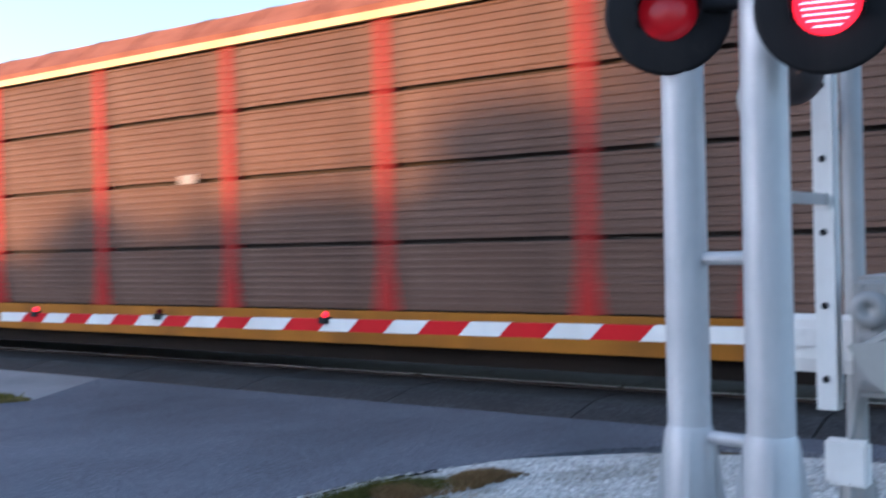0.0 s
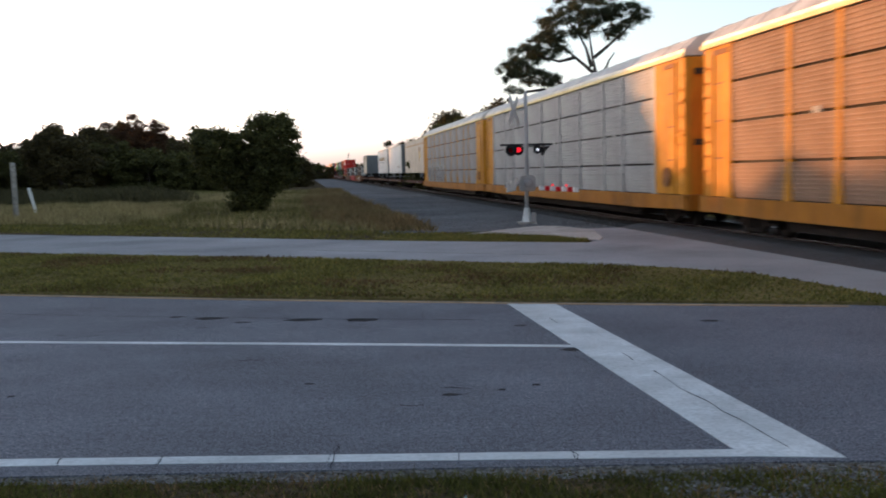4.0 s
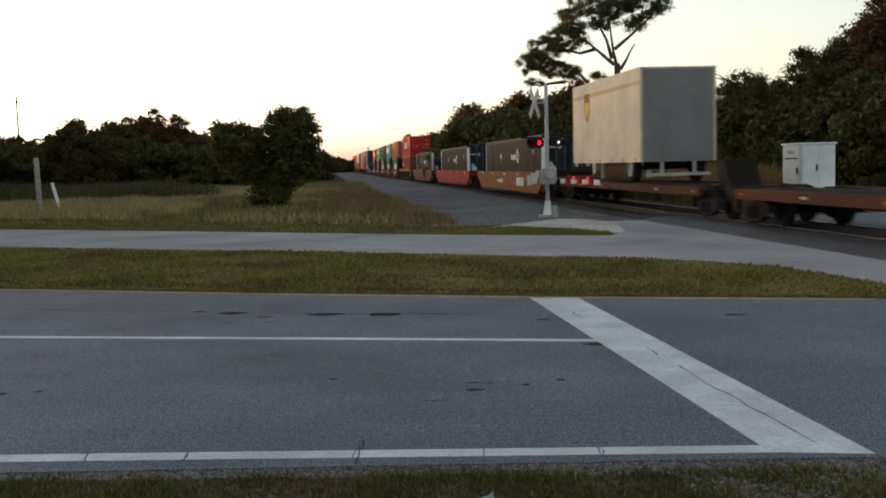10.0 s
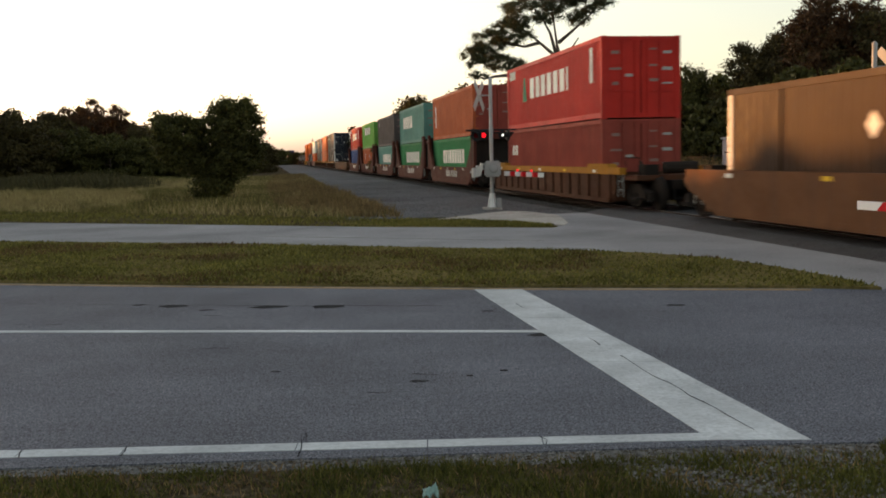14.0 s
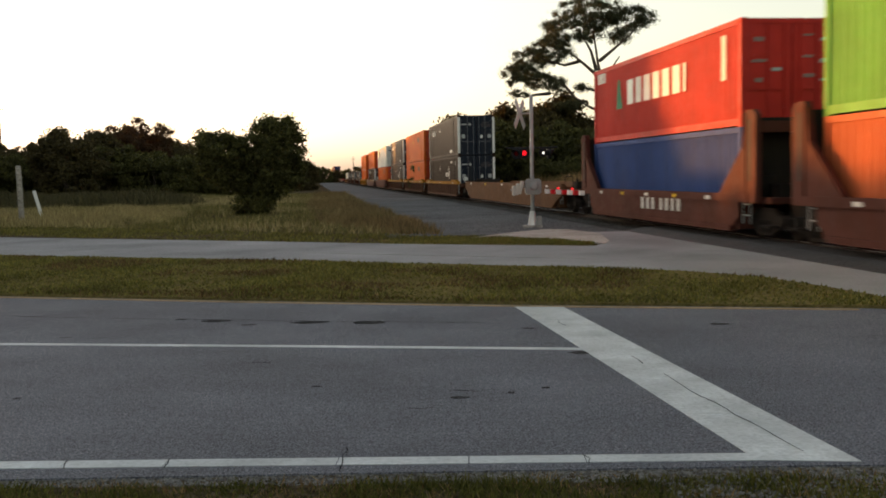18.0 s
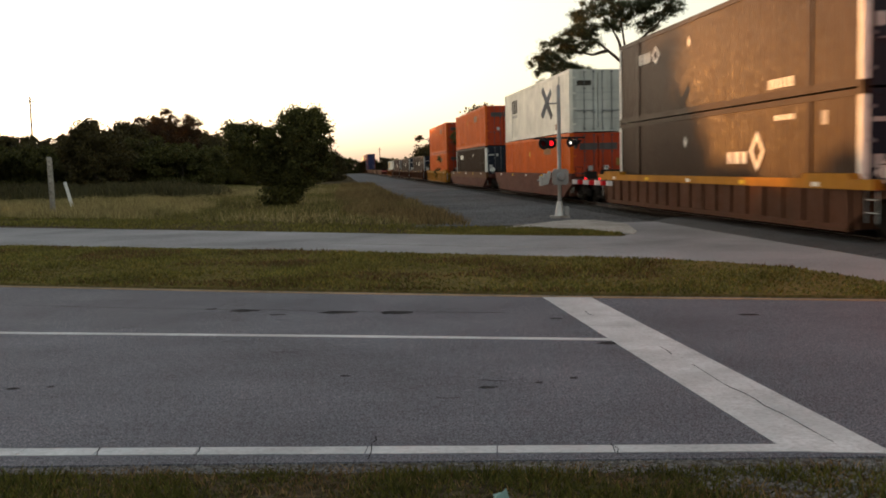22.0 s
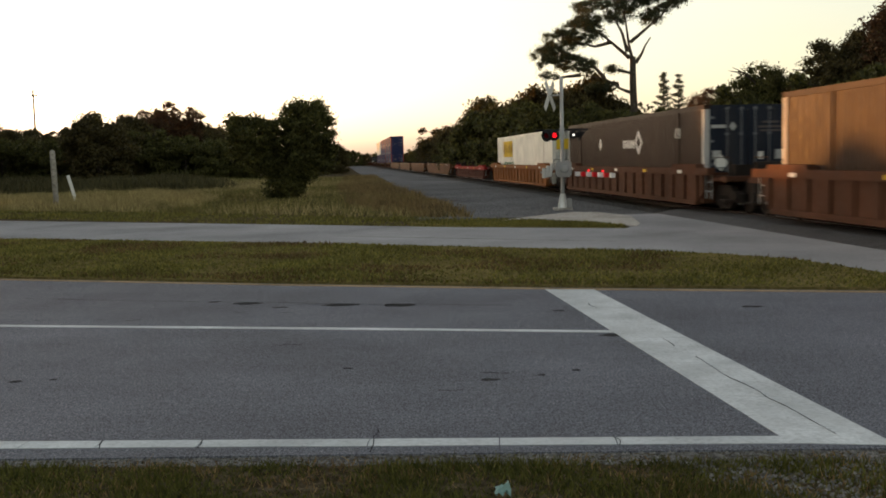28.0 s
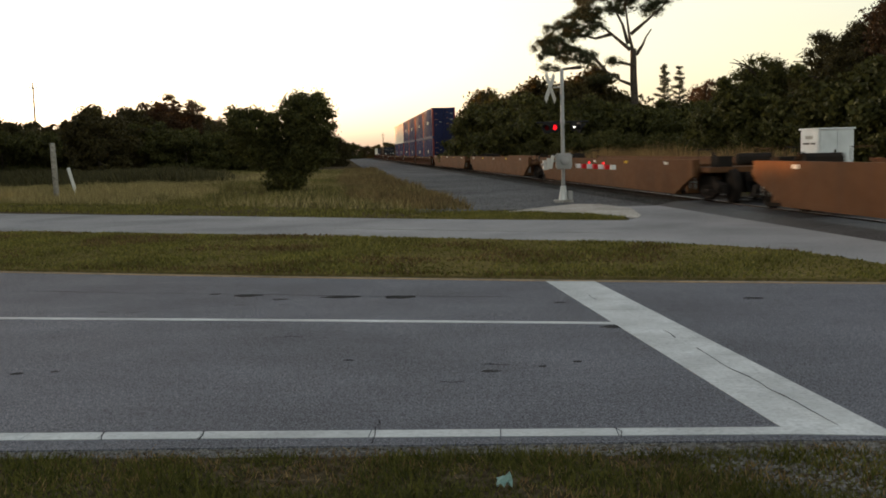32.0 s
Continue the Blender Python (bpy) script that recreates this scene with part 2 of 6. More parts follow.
rack_grey = paint("rack_grey", (0.30, 0.285, 0.275), (0.10, 0.08, 0.065), 0.5, 0.5, 0.05)
rack_tan = paint("rack_tan", (0.25, 0.165, 0.11), (0.15, 0.09, 0.055), 0.65, 0.55)
rack_silver = paint("rack_silver", (0.32, 0.32, 0.315), (0.12, 0.10, 0.09), 0.5, 0.5, 0.1)
red_post = paint("red_post", (0.40, 0.035, 0.03), (0.10, 0.03, 0.02), 0.6, 0.55)
yel_post = paint("yellow_post", (0.52, 0.235, 0.018), (0.14, 0.07, 0.03), 0.5, 0.5)
yel_sill = paint("yellow_sill", (0.32, 0.135, 0.016), (0.07, 0.04, 0.02), 0.8, 0.55)
roof_mat = paint("rack_roof", (0.58, 0.55, 0.50), (0.2, 0.16, 0.12), 0.5, 0.5, 0.3)
strip_yel = paint("roof_strip", (0.75, 0.62, 0.3), (0.3, 0.2, 0.1), 0.3, 0.5)
trailer_w = paint("trailer_white", (0.62, 0.60, 0.55), (0.35, 0.3, 0.24), 0.35, 0.45, sheen=0.08)
trailer_sunlit = paint("trailer_sun_tinted", (0.52, 0.44, 0.33), (0.36, 0.28, 0.2), 0.3, 0.5, sheen=0.05)
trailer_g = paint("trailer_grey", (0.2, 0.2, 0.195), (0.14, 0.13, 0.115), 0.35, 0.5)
jb_dark = paint("sun_warmed_slate", (0.033, 0.020, 0.014), (0.056, 0.033, 0.022), 0.35, 0.38, sheen=0.027)
jb_navy = paint("navy_doors", (0.018, 0.022, 0.032), (0.08, 0.07, 0.06), 0.35, 0.45, sheen=0.03)
c_orange = paint("orange_container", (0.61, 0.115, 0.014), (0.30, 0.06, 0.016), 0.4, 0.5, sheen=0.06)
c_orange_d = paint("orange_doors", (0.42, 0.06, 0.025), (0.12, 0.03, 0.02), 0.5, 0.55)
c_red = paint("red_container", (0.46, 0.03, 0.022), (0.2, 0.03, 0.03), 0.35, 0.5, sheen=0.07)
c_maroon = paint("maroon_container", (0.27, 0.06, 0.045), (0.12, 0.04, 0.03), 0.45, 0.55)
c_brown = paint("rust_container", (0.42, 0.105, 0.04), (0.18, 0.05, 0.025), 0.45, 0.55, sheen=0.06)
c_green = paint("green_container", (0.05, 0.22, 0.09), (0.06, 0.08, 0.04), 0.35, 0.5)
c_lime = paint("bright_green_container", (0.12, 0.36, 0.06), (0.1, 0.14, 0.04), 0.3, 0.5, sheen=0.06)
c_teal = paint("teal_container", (0.12, 0.27, 0.23), (0.08, 0.1, 0.08), 0.35, 0.5)
c_dgrey = paint("dark_grey_container", (0.085, 0.075, 0.075), (0.15, 0.1, 0.08), 0.4, 0.5)
c_blue = paint("blue_container", (0.035, 0.07, 0.2), (0.05, 0.05, 0.06), 0.35, 0.5)
c_navy = paint("navy_container", (0.03, 0.035, 0.09), (0.05, 0.05, 0.06), 0.35, 0.5)
c_white = paint("white_container", (0.72, 0.70, 0.62), (0.3, 0.24, 0.16), 0.3, 0.5, sheen=0.08)
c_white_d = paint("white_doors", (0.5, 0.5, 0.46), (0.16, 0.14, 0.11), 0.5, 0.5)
w_brown = paint("brown_shaded_well", (0.078, 0.034, 0.02), (0.05, 0.032, 0.022), 0.65, 0.65)
w_orange = paint("orange_brown_well", (0.19, 0.07, 0.022), (0.12, 0.06, 0.03), 0.6, 0.6)
w_tan = paint("tan_well", (0.115, 0.054, 0.026), (0.08, 0.045, 0.03), 0.75, 0.6)
w_yellow = paint("yellow_well", (0.33, 0.15, 0.02), (0.14, 0.08, 0.03), 0.55, 0.6)
w_red = paint("red_well", (0.27, 0.02, 0.02), (0.1, 0.025, 0.02), 0.5, 0.55)
w_maroon = paint("maroon_well", (0.085, 0.03, 0.022), (0.07, 0.035, 0.03), 0.5, 0.6)
mark_white = paint("white_marking", (0.74, 0.73, 0.68), (0.4, 0.34, 0.28), 0.3, 0.55)
mark_shade_dark = paint("dark_marking_and_shade", (0.05, 0.045, 0.04), (0.12, 0.08, 0.05), 0.35, 0.6)
mark_yellow = paint("yellow_marking", (0.7, 0.46, 0.04), (0.35, 0.2, 0.05), 0.3, 0.5)
mark_green = paint("green_marking", (0.04, 0.16, 0.09), (0.1, 0.1, 0.05), 0.3, 0.5)
mark_brown = paint("brown_marking", (0.25, 0.12, 0.05), (0.15, 0.08, 0.04), 0.3, 0.55)
mark_ochre = paint("ochre_marking", (0.26, 0.17, 0.05), (0.3, 0.2, 0.08), 0.4, 0.55)
rust_roof = paint("rusty_roof", (0.30, 0.13, 0.08), (0.10, 0.035, 0.025), 0.8, 0.6)
mark_grey = paint("grey_marking", (0.4, 0.4, 0.38), (0.2, 0.18, 0.16), 0.3, 0.55)
mark_dull = paint("dull_marking", (0.27, 0.17, 0.15), (0.15, 0.08, 0.06), 0.4, 0.6)
rod_grey = paint("rod_grey", (0.15, 0.155, 0.165), (0.07, 0.06, 0.055), 0.5, 0.55)
faded_band = paint("faded_band", (0.44, 0.31, 0.19), (0.36, 0.25, 0.16), 0.4, 0.55)
cab_white = paint("cabinet_white", (0.72, 0.75, 0.76), (0.4, 0.42, 0.42), 0.2, 0.5)
plastic_bag = paint("teal_wrapper", (0.22, 0.36, 0.34), (0.3, 0.35, 0.3), 0.3, 0.4)


# ---- mesh helpers ----
class MB:
    """A small mesh builder: lists of corners and faces."""

    def __init__(self):
        self.v, self.f = [], []

    def box(self, x0, x1, y0, y1, z0, z1):
        n = len(self.v)
        self.v += [(x, y, z) for x in (x0, x1) for y in (y0, y1) for z in (z0, z1)]
        self.f += [tuple(n + i for i in q) for q in ((0, 1, 3, 2), (4, 6, 7, 5), (0, 4, 5, 1), (2, 3, 7, 6), (0, 2, 6, 4), (1, 5, 7, 3))]
        return self

    def quad(self, a, b, c, d):
        n = len(self.v)
        self.v += [a, b, c, d]
        self.f.append((n, n + 1, n + 2, n + 3))
        return self

    def prism(self, pts, axis, a, b):
        """pts: an outline, pushed along an axis from a to b."""
        n, m = len(self.v), len(pts)

        def put(p, w):
            return {"x": (w, p[0], p[1]), "y": (p[0], w, p[1]), "z": (p[0], p[1], w)}[axis]
        self.v += [put(p, a) for p in pts] + [put(p, b) for p in pts]
        self.f += [tuple(n + i for i in range(m))[::-1], tuple(n + m + i for i in range(m))]
        self.f += [(n + i, n + (i + 1) % m, n + m + (i + 1) % m, n + m + i) for i in range(m)]
        return self

    def tube(self, a, b, r0, r1=None, k=10, caps=True):
        a, b = Vector(a), Vector(b)
        r1 = r0 if r1 is None else r1
        d = (b - a).normalized()
        u = d.orthogonal().normalized()
        w = d.cross(u)
        n = len(self.v)
        for c, r in ((a, r0), (b, r1)):
            self.v += [tuple(c + r * (math.cos(i * 2 * math.pi / k) * u + math.sin(i * 2 * math.pi / k) * w)) for i in range(k)]
        self.f += [(n + i, n + (i + 1) % k, n + k + (i + 1) % k, n + k + i) for i in range(k)]
        if caps:
            self.f += [tuple(n + i for i in range(k))[::-1], tuple(n + k + i for i in range(k))]
        return self

    def lathe(self, a, d, prof, k=20):
        """prof: (distance along d, radius) pairs, turned round the line from a along d."""
        a, d = Vector(a), Vector(d).normalized()
        u = d.orthogonal().normalized()
        w = d.cross(u)
        n = len(self.v)
        for h, r in prof:
            self.v += [tuple(a + h * d + r * (math.cos(i * 2 * math.pi / k) * u + math.sin(i * 2 * math.pi / k) * w)) for i in range(k)]
        for j in range(len(prof) - 1):
            self.f += [(n + j * k + i, n + j * k + (i + 1) % k, n + (j + 1) * k + (i + 1) % k, n + (j + 1) * k + i) for i in range(k)]
        return self

    def mesh(self, name, mat, smooth=False):
        me = bpy.data.meshes.new(name)
        me.from_pydata([tuple(p) for p in self.v], [], self.f)
        me.materials.append(mat)
        if smooth:
            me.polygons.foreach_set("use_smooth", [True] * len(me.polygons))
        bm = bmesh.new()
        bm.from_mesh(me)
        bmesh.ops.recalc_face_normals(bm, faces=bm.faces)
        bm.to_mesh(me)
        bm.free()
        me.update()
        return me


def part(name, mb, material, parent=None, label="", smooth=False):
    me = mb if isinstance(mb, bpy.types.Mesh) else mb.mesh(name, material, smooth)
    ob = new(name, me)
    if parent is not None:
        ob.parent = parent
    if label:
        ob["label"] = label
    return ob


def bevelled(mb, width=0.01, seg=2):
    """The same solid with rounded edges."""
    me = mb.mesh("tmp", black_p)
    bm = bmesh.new()
    bm.from_mesh(me)
    bmesh.ops.remove_doubles(bm, verts=bm.verts, dist=1e-5)
    bmesh.ops.bevel(bm, geom=list(bm.edges), offset=width, segments=seg, affect="EDGES", clamp_overlap=True)
    out = MB()
    bm.verts.index_update()
    out.v = [tuple(v.co) for v in bm.verts]
    out.f = [tuple(v.index for v in f.verts) for f in bm.faces]
    bm.free()
    bpy.data.meshes.remove(me)
    return out


def soup(name, verts, faces_n, mat, parent=None):
    """Many loose triangles or quads at once, from an array of corners."""
    me = bpy.data.meshes.new(name)
    nf = len(verts) // faces_n
    me.vertices.add(len(verts))
    me.vertices.foreach_set("co", np.asarray(verts, dtype=np.float32).ravel())
    me.loops.add(len(verts))
    me.loops.foreach_set("vertex_index", np.arange(len(verts), dtype=np.int32))
    me.polygons.add(nf)
    me.polygons.foreach_set("loop_start", np.arange(0, len(verts), faces_n, dtype=np.int32))
    me.materials.append(mat)
    me.update(calc_edges=True)
    me.validate()
    return me


# ---- the plan: the track runs along D, N points away from it to the right ----
D2, N2 = Vector((-0.1185, 0.993)).normalized(), Vector((0.993, 0.1185)).normalized()
TRACK_N, HEADING, SPEED = 11.49, math.degrees(math.atan2(0.993, -0.1185)), 22.7


def at(n, s, z=0.0):
    p = N2 * n + D2 * s
    return (p.x, p.y, z)


def slab(name, outline, z0, z1, mat, label, category, kind="structure"):
    mb = MB().prism([(p[0], p[1]) for p in outline], "z", z0, z1)
    return tagged(part(name, mb, mat), label, category, kind=kind)
# ---- ground and roads ----
slab("ground", [(-1800, -600), (1800, -600), (1800, 3000), (-1800, 3000)], -0.6, -0.06, soil, "flat rough grassland reaching to the horizon", "ground")
NEAR_EDGE = [(-70, 9.3), (-30, 7.4), (-2.76, 5.87), (-0.67, 5.83), (2.4, 5.75), (4.2, 5.62), (5.6, 5.46), (6.9, 5.0), (7.6, 4.6), (8.3, 3.9), (8.8, 1.0), (9.2, -6)]
MED_NEAR = [(-70, 41.0), (-30, 24.2), (-7.45, 15.85), (-2.6, 14.3), (1.5, 13.15), (3.6, 12.66), (5.4, 12.2), (6.12, 11.9)]
MED_FAR = [(-70, 59), (-30, 35.5), (-11.45, 24.5), (-3.7, 21.3), (2.3, 18.25), (4.4, 16.95), (5.3, 15.75), (5.75, 14.35), (5.97, 13.35), (6.12, 11.9)]
FAR_EDGE = [(-70, 68), (-30, 42.6), (-15.7, 33.9), (-5.0, 28.2), (0.0, 25.4), (3.95, 23.7), (4.3, 24.3), (3.6, 25.8), (2.2, 28.9)]
slab("road_near", NEAR_EDGE[::-1] + MED_NEAR + [at(9.42, 12.2)[:2], at(9.42, -6)[:2]], -0.2, 0.0, asphalt, "worn grey asphalt carriageway leading to the crossing", "road")
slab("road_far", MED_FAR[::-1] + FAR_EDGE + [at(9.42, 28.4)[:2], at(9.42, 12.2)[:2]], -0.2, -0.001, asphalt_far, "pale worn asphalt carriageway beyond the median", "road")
slab("road_beyond", [at(13.35, -6)[:2], at(13.35, 28)[:2], at(70, 34)[:2], at(70, -10)[:2]], -0.2, 0.0, asphalt, "asphalt road going on beyond the railway", "road")
slab("median", MED_NEAR[:-1] + MED_FAR[::-1], -0.2, 0.035, lawn_soil, "mown grass median between the carriageways", "median")
slab("verge", [(-70, 9.28), (-30, 7.48), (-2.8, 5.91), (2.4, 5.78), (4.25, 5.6), (3.9, 4.9), (3.4, 3.2), (3.2, 1.0), (3.2, -8), (-70, -8)], -0.2, -0.012, soil, "rough grass verge with bare gravelly soil", "verge")
slab("gravel_apron", [(4.28, 5.6), (5.7, 5.5), (6.85, 5.0), (7.65, 4.25), (8.2, 3.2), (8.7, 1.0), (9.1, -6), (3.22, -6), (3.22, 1.0), (3.42, 3.2), (3.92, 4.9)], -0.2, -0.004, dirt_gravel, "pale crushed limestone round the signal bases", "gravel")
slab("gravel_track_road", [at(2.2, 29.4)[:2], at(3.3, 60)[:2], at(2.7, 110)[:2], at(2.5, 420)[:2], at(9.4, 420)[:2], at(9.4, 28.6)[:2]], -0.2, -0.02, path_gravel, "grey gravel service strip along the railway", "gravel")
slab("signal_pad", [(0.9, 27.2), (2.4, 29.6), (3.6, 31.0), (4.3, 30.6), (4.9, 28.4), (4.6, 25.2), (4.35, 24.3), (3.65, 25.9), (2.2, 27.4)], -0.15, 0.012, concrete, "pale concrete apron at the far signal", "pavement")
tagged(part("far_verge_tip", MB().prism([(0.0, 25.5), (3.85, 23.85), (4.15, 24.3), (3.45, 25.7), (2.1, 27.2), (0.8, 27.1), (-1.5, 27.6)], "z", -0.15, 0.004), lawn_soil), "strip of mown grass beside the far carriageway", "verge", kind="structure")

# railway: ballast, sleepers, rails, crossing panels
tagged(part("ballast_bed", MB().prism([(2.0, -0.1), (1.5, -0.015), (-1.5, -0.015), (-2.0, -0.1), (-2.0, -0.35), (2.0, -0.35)], "x", -40, 1020), ballast_mat), "dark grimy ballast bed of the railway", "ballast", kind="structure").matrix_world = pose(*at(TRACK_N, 0), 0, 0, HEADING)
tie_me = MB().box(-0.11, 0.11, -1.3, 1.3, -0.14, 0.0).mesh("sleeper", tie_mat)
track = tagged(new("railway_track"), "single railway track with steel rails on dark sleepers", "track", kind="structure")
track.matrix_world = pose(*at(TRACK_N, 0), 0, 0, HEADING)
for i in range(200):
    s = 28.6 + 0.6 * i
    tie = part("sleeper", tie_me, None, track)
    tie.location = (s, 0, 0)
for y in (-0.7175, 0.7175):
    mb = MB()
    mb.prism([(y - 0.075, 0.0), (y + 0.075, 0.0), (y + 0.075, 0.012), (y + 0.012, 0.03), (y + 0.012, 0.095), (y + 0.036, 0.105), (y + 0.036, 0.135), (y - 0.036, 0.135), (y - 0.036, 0.105), (y - 0.012, 0.095), (y - 0.012, 0.03), (y - 0.075, 0.012)], "x", -40, 1020)
    rail = part("rail", mb, rail_steel, track)
    part("rail_head", MB().box(-40, 1020, y - 0.03, y + 0.03, 0.134, 0.138), rail_head, rail, "polished running surface")
crossing = tagged(new("crossing_surface"), "rubber and timber crossing panels between the rails, coloured darker for train shade", "crossing", kind="structure")
crossing.matrix_world = pose(*at(TRACK_N, 0), 0, 0, HEADING)
for i in range(14):
    s0 = -5 + i * 2.4
    for y0, y1 in ((-1.85, -0.80), (-0.62, 0.62)):
        part("panel", MB().box(s0, s0 + 2.38, y0, y1, -0.1, 0.11), crossing_mat, crossing)
    part("panel", MB().prism([(0.80, 0.105), (1.6, 0.10), (2.17, 0.004), (2.17, -0.1), (0.80, -0.1)], "x", s0, s0 + 2.38), crossing_mat, crossing)

# paint and wear on the roads


def strip(name, a, b, w, mat, label, category="road marking", z=0.004):
    a, b = Vector(a), Vector(b)
    d = (b - a).normalized()
    o = Vector((-d.y, d.x)) * w / 2
    return tagged(part(name, MB().prism([tuple(a - o), tuple(b - o), tuple(b + o), tuple(a + o)], "z", -0.05, z), mat), label, category, kind="structure")


random.seed(4)
xs = [-70, -42, -24, -14, -9.2, -6.9, -5.2, -4.3, -3.55, -2.85, -2.35, -1.7, -0.62, 0.2, 0.92, 1.96]
for a, b in zip(xs[:-1], xs[1:]):
    def yline(x):
        return 6.04 - 0.045 * x if x > -3 else 6.175 - 0.052 * (x + 3)
    strip("edge_line", (a + 0.004, yline(a)), (b - 0.004, yline(b)), 0.155, road_paint, "worn white edge line, cracked across")
for a, b in (((-34, 18.6), (-16, 13.5)), ((-16, 13.5), (-5.12, 10.97)), ((-5.12, 10.97), (-1.5, 10.34)), ((-1.5, 10.34), (1.5, 9.79))):
    strip("lane_line", a, b, 0.12, road_paint, "white lane line ending at the stop line")
for a, b in (((-30, 24.06), (-7.45, 15.71)), ((-7.45, 15.71), (-2.6, 14.16)), ((-2.6, 14.16), (1.5, 13.01)), ((1.5, 13.01), (5.3, 12.09))):
    strip("yellow_edge_line", a, b, 0.14, yellow_line, "faded yellow line along the median")
for a, b in (((-3.0, 23.4), (3.2, 20.2)),):
    strip("far_lane_line", a, b, 0.12, faded_paint, "faded white lane line on the far carriageway", z=0.003)
stop = tagged(new("stop_line"), "broad white stop line with a crack along it", "road marking", kind="structure")
sl = [Vector((1.10, 13.04)), Vector((1.735, 12.90)), Vector((2.555, 5.79)), Vector((1.955, 5.87))]
for i in range(6):
    f0, f1 = i / 6, (i + 1) / 6 - 0.001
    q = [sl[0].lerp(sl[3], f0), sl[1].lerp(sl[2], f0), sl[1].lerp(sl[2], f1), sl[0].lerp(sl[3], f1)]
    part("bar", MB().prism([tuple(p) for p in q], "z", -0.05, 0.0045), road_paint, stop)


def crack(pts, w=0.018, z=0.0062, label="thin dark crack"):
    mb = MB()
    pts = [Vector(p) for p in pts]
    fine = []
    for a, b in zip(pts[:-1], pts[1:]):
        n = max(2, int((b - a).length / 0.18))
        fine += [a.lerp(b, i / n) for i in range(n)]
    fine.append(pts[-1])
    row = []
    for i, p in enumerate(fine):
        t = (fine[min(i + 1, len(fine) - 1)] - fine[max(i - 1, 0)]).normalized()
        o = Vector((-t.y, t.x))
        p = p + o * random.uniform(-0.02, 0.02)
        h = w * random.uniform(0.25, 0.7)
        row.append((p - o * h, p + o * h))
    for (a, b), (c, d) in zip(row[:-1], row[1:]):
        mb.quad((*a, z), (*c, z), (*d, z), (*b, z))
    return tagged(part("crack", mb, tar), label, "crack", kind="structure")


crack([(1.91, 9.34), (1.94, 8.95)], 0.014)
crack([(1.985, 8.47), (2.06, 7.8), (2.14, 7.17), (2.21, 6.6), (2.29, 6.03)], 0.010)
crack([(1.48, 11.7), (1.52, 11.3)], 0.010)
for x in (-4.3, -3.55, -2.35, -1.7, 0.92):
    crack([(x, 6.13 - 0.045 * x), (x + 0.02, 5.93 - 0.045 * x)], 0.009)
crack([(-0.58, 5.85), (-0.61, 6.2), (-0.57, 6.36)], 0.008)
crack([(-6, 13.3), (-4, 12.75), (-2.6, 12.42), (-1.2, 12.05), (0.6, 11.7)], 0.02, 0.0035)
crack([(3.7, 5.55), (4.3, 5.49), (5.0, 5.45), (5.65, 5.38), (6.1, 5.22)], 0.085, 0.003, "tar seam along the road edge")
for i in range(9):
    x0, y0 = random.uniform(-6, 1), random.uniform(7, 12)
    crack([(x0, y0), (x0 + random.uniform(0.05, 0.3), y0 + random.uniform(-0.05, 0.05))], 0.02, 0.003)


def blot(x, y, rx, ry, label="dark oil-stained patch in the asphalt"):
    k = 14
    pts = [(x + rx * random.uniform(0.75, 1.15) * math.cos(i * 2 * math.pi / k), y + ry * random.uniform(0.7, 1.2) * math.sin(i * 2 * math.pi / k)) for i in range(k)]
    return tagged(part("road_patch", MB().prism(pts, "z", -0.05, 0.0028), stain), label, "road patch", kind="structure")


for x, y, rx, ry in ((-2.74, 12.35, 0.21, 0.10), (-1.50, 12.04, 0.24, 0.10), (-0.78, 11.92, 0.22, 0.12), (0.20, 7.76, 0.075, 0.045), (1.46, 9.6, 0.13, 0.07), (-2.25, 11.95, 0.1, 0.04), (1.1, 11.2, 0.07, 0.04), (-3.75, 8.05, 0.06, 0.035), (-1.0, 8.3, 0.05, 0.02), (-3.45, 8.1, 0.04, 0.02), (0.62, 7.9, 0.03, 0.03), (0.92, 8.05, 0.04, 0.03), (3.3, 11.2, 0.12, 0.06), (-3.2, 12.55, 0.08, 0.05)):
    blot(x, y, rx, ry)
# ---- the train ----
MOVING = []


def rides(ob, u):
    """Remember a thing of the train by the place of its front end along the train."""
    ob.matrix_world = pose(*at(TRACK_N, u), 0, 0, HEADING)
    MOVING.append((ob, u))
    return ob


WHEEL = MB().lathe((0, -0.075, 0), (0, 1, 0), [(0, 0.05), (0, 0.40), (0.02, 0.46), (0.11, 0.45), (0.15, 0.50), (0.15, 0.42), (0.10, 0.34), (0.08, 0.15), (0.10, 0.05)], 20).mesh("wheel", steel_dark, True)
FRAME = MB()
FRAME.prism([(-1.15, 0.42), (-1.15, 0.66), (-0.62, 0.70), (-0.45, 0.86), (0.45, 0.86), (0.62, 0.70), (1.15, 0.66), (1.15, 0.42), (0.62, 0.40), (0.32, 0.24), (-0.32, 0.24), (-0.62, 0.40)], "y", 0.98, 1.12)
FRAME.prism([(-1.15, 0.42), (-1.15, 0.66), (-0.62, 0.70), (-0.45, 0.86), (0.45, 0.86), (0.62, 0.70), (1.15, 0.66), (1.15, 0.42), (0.62, 0.40), (0.32, 0.24), (-0.32, 0.24), (-0.62, 0.40)], "y", -1.12, -0.98)
FRAME.box(-0.25, 0.25, -1.0, 1.0, 0.4, 0.75)
for q in (-0.2, 0.0, 0.2):
    FRAME.tube((q, 1.14, 0.32), (q, 1.14, 0.6), 0.06, k=8)
for q in (-0.9, 0.9):
    FRAME.tube((q, 1.0, 0.595), (q, 1.2, 0.595), 0.13, k=10)
FRAME = FRAME.mesh("truck_frame", steel_dark)


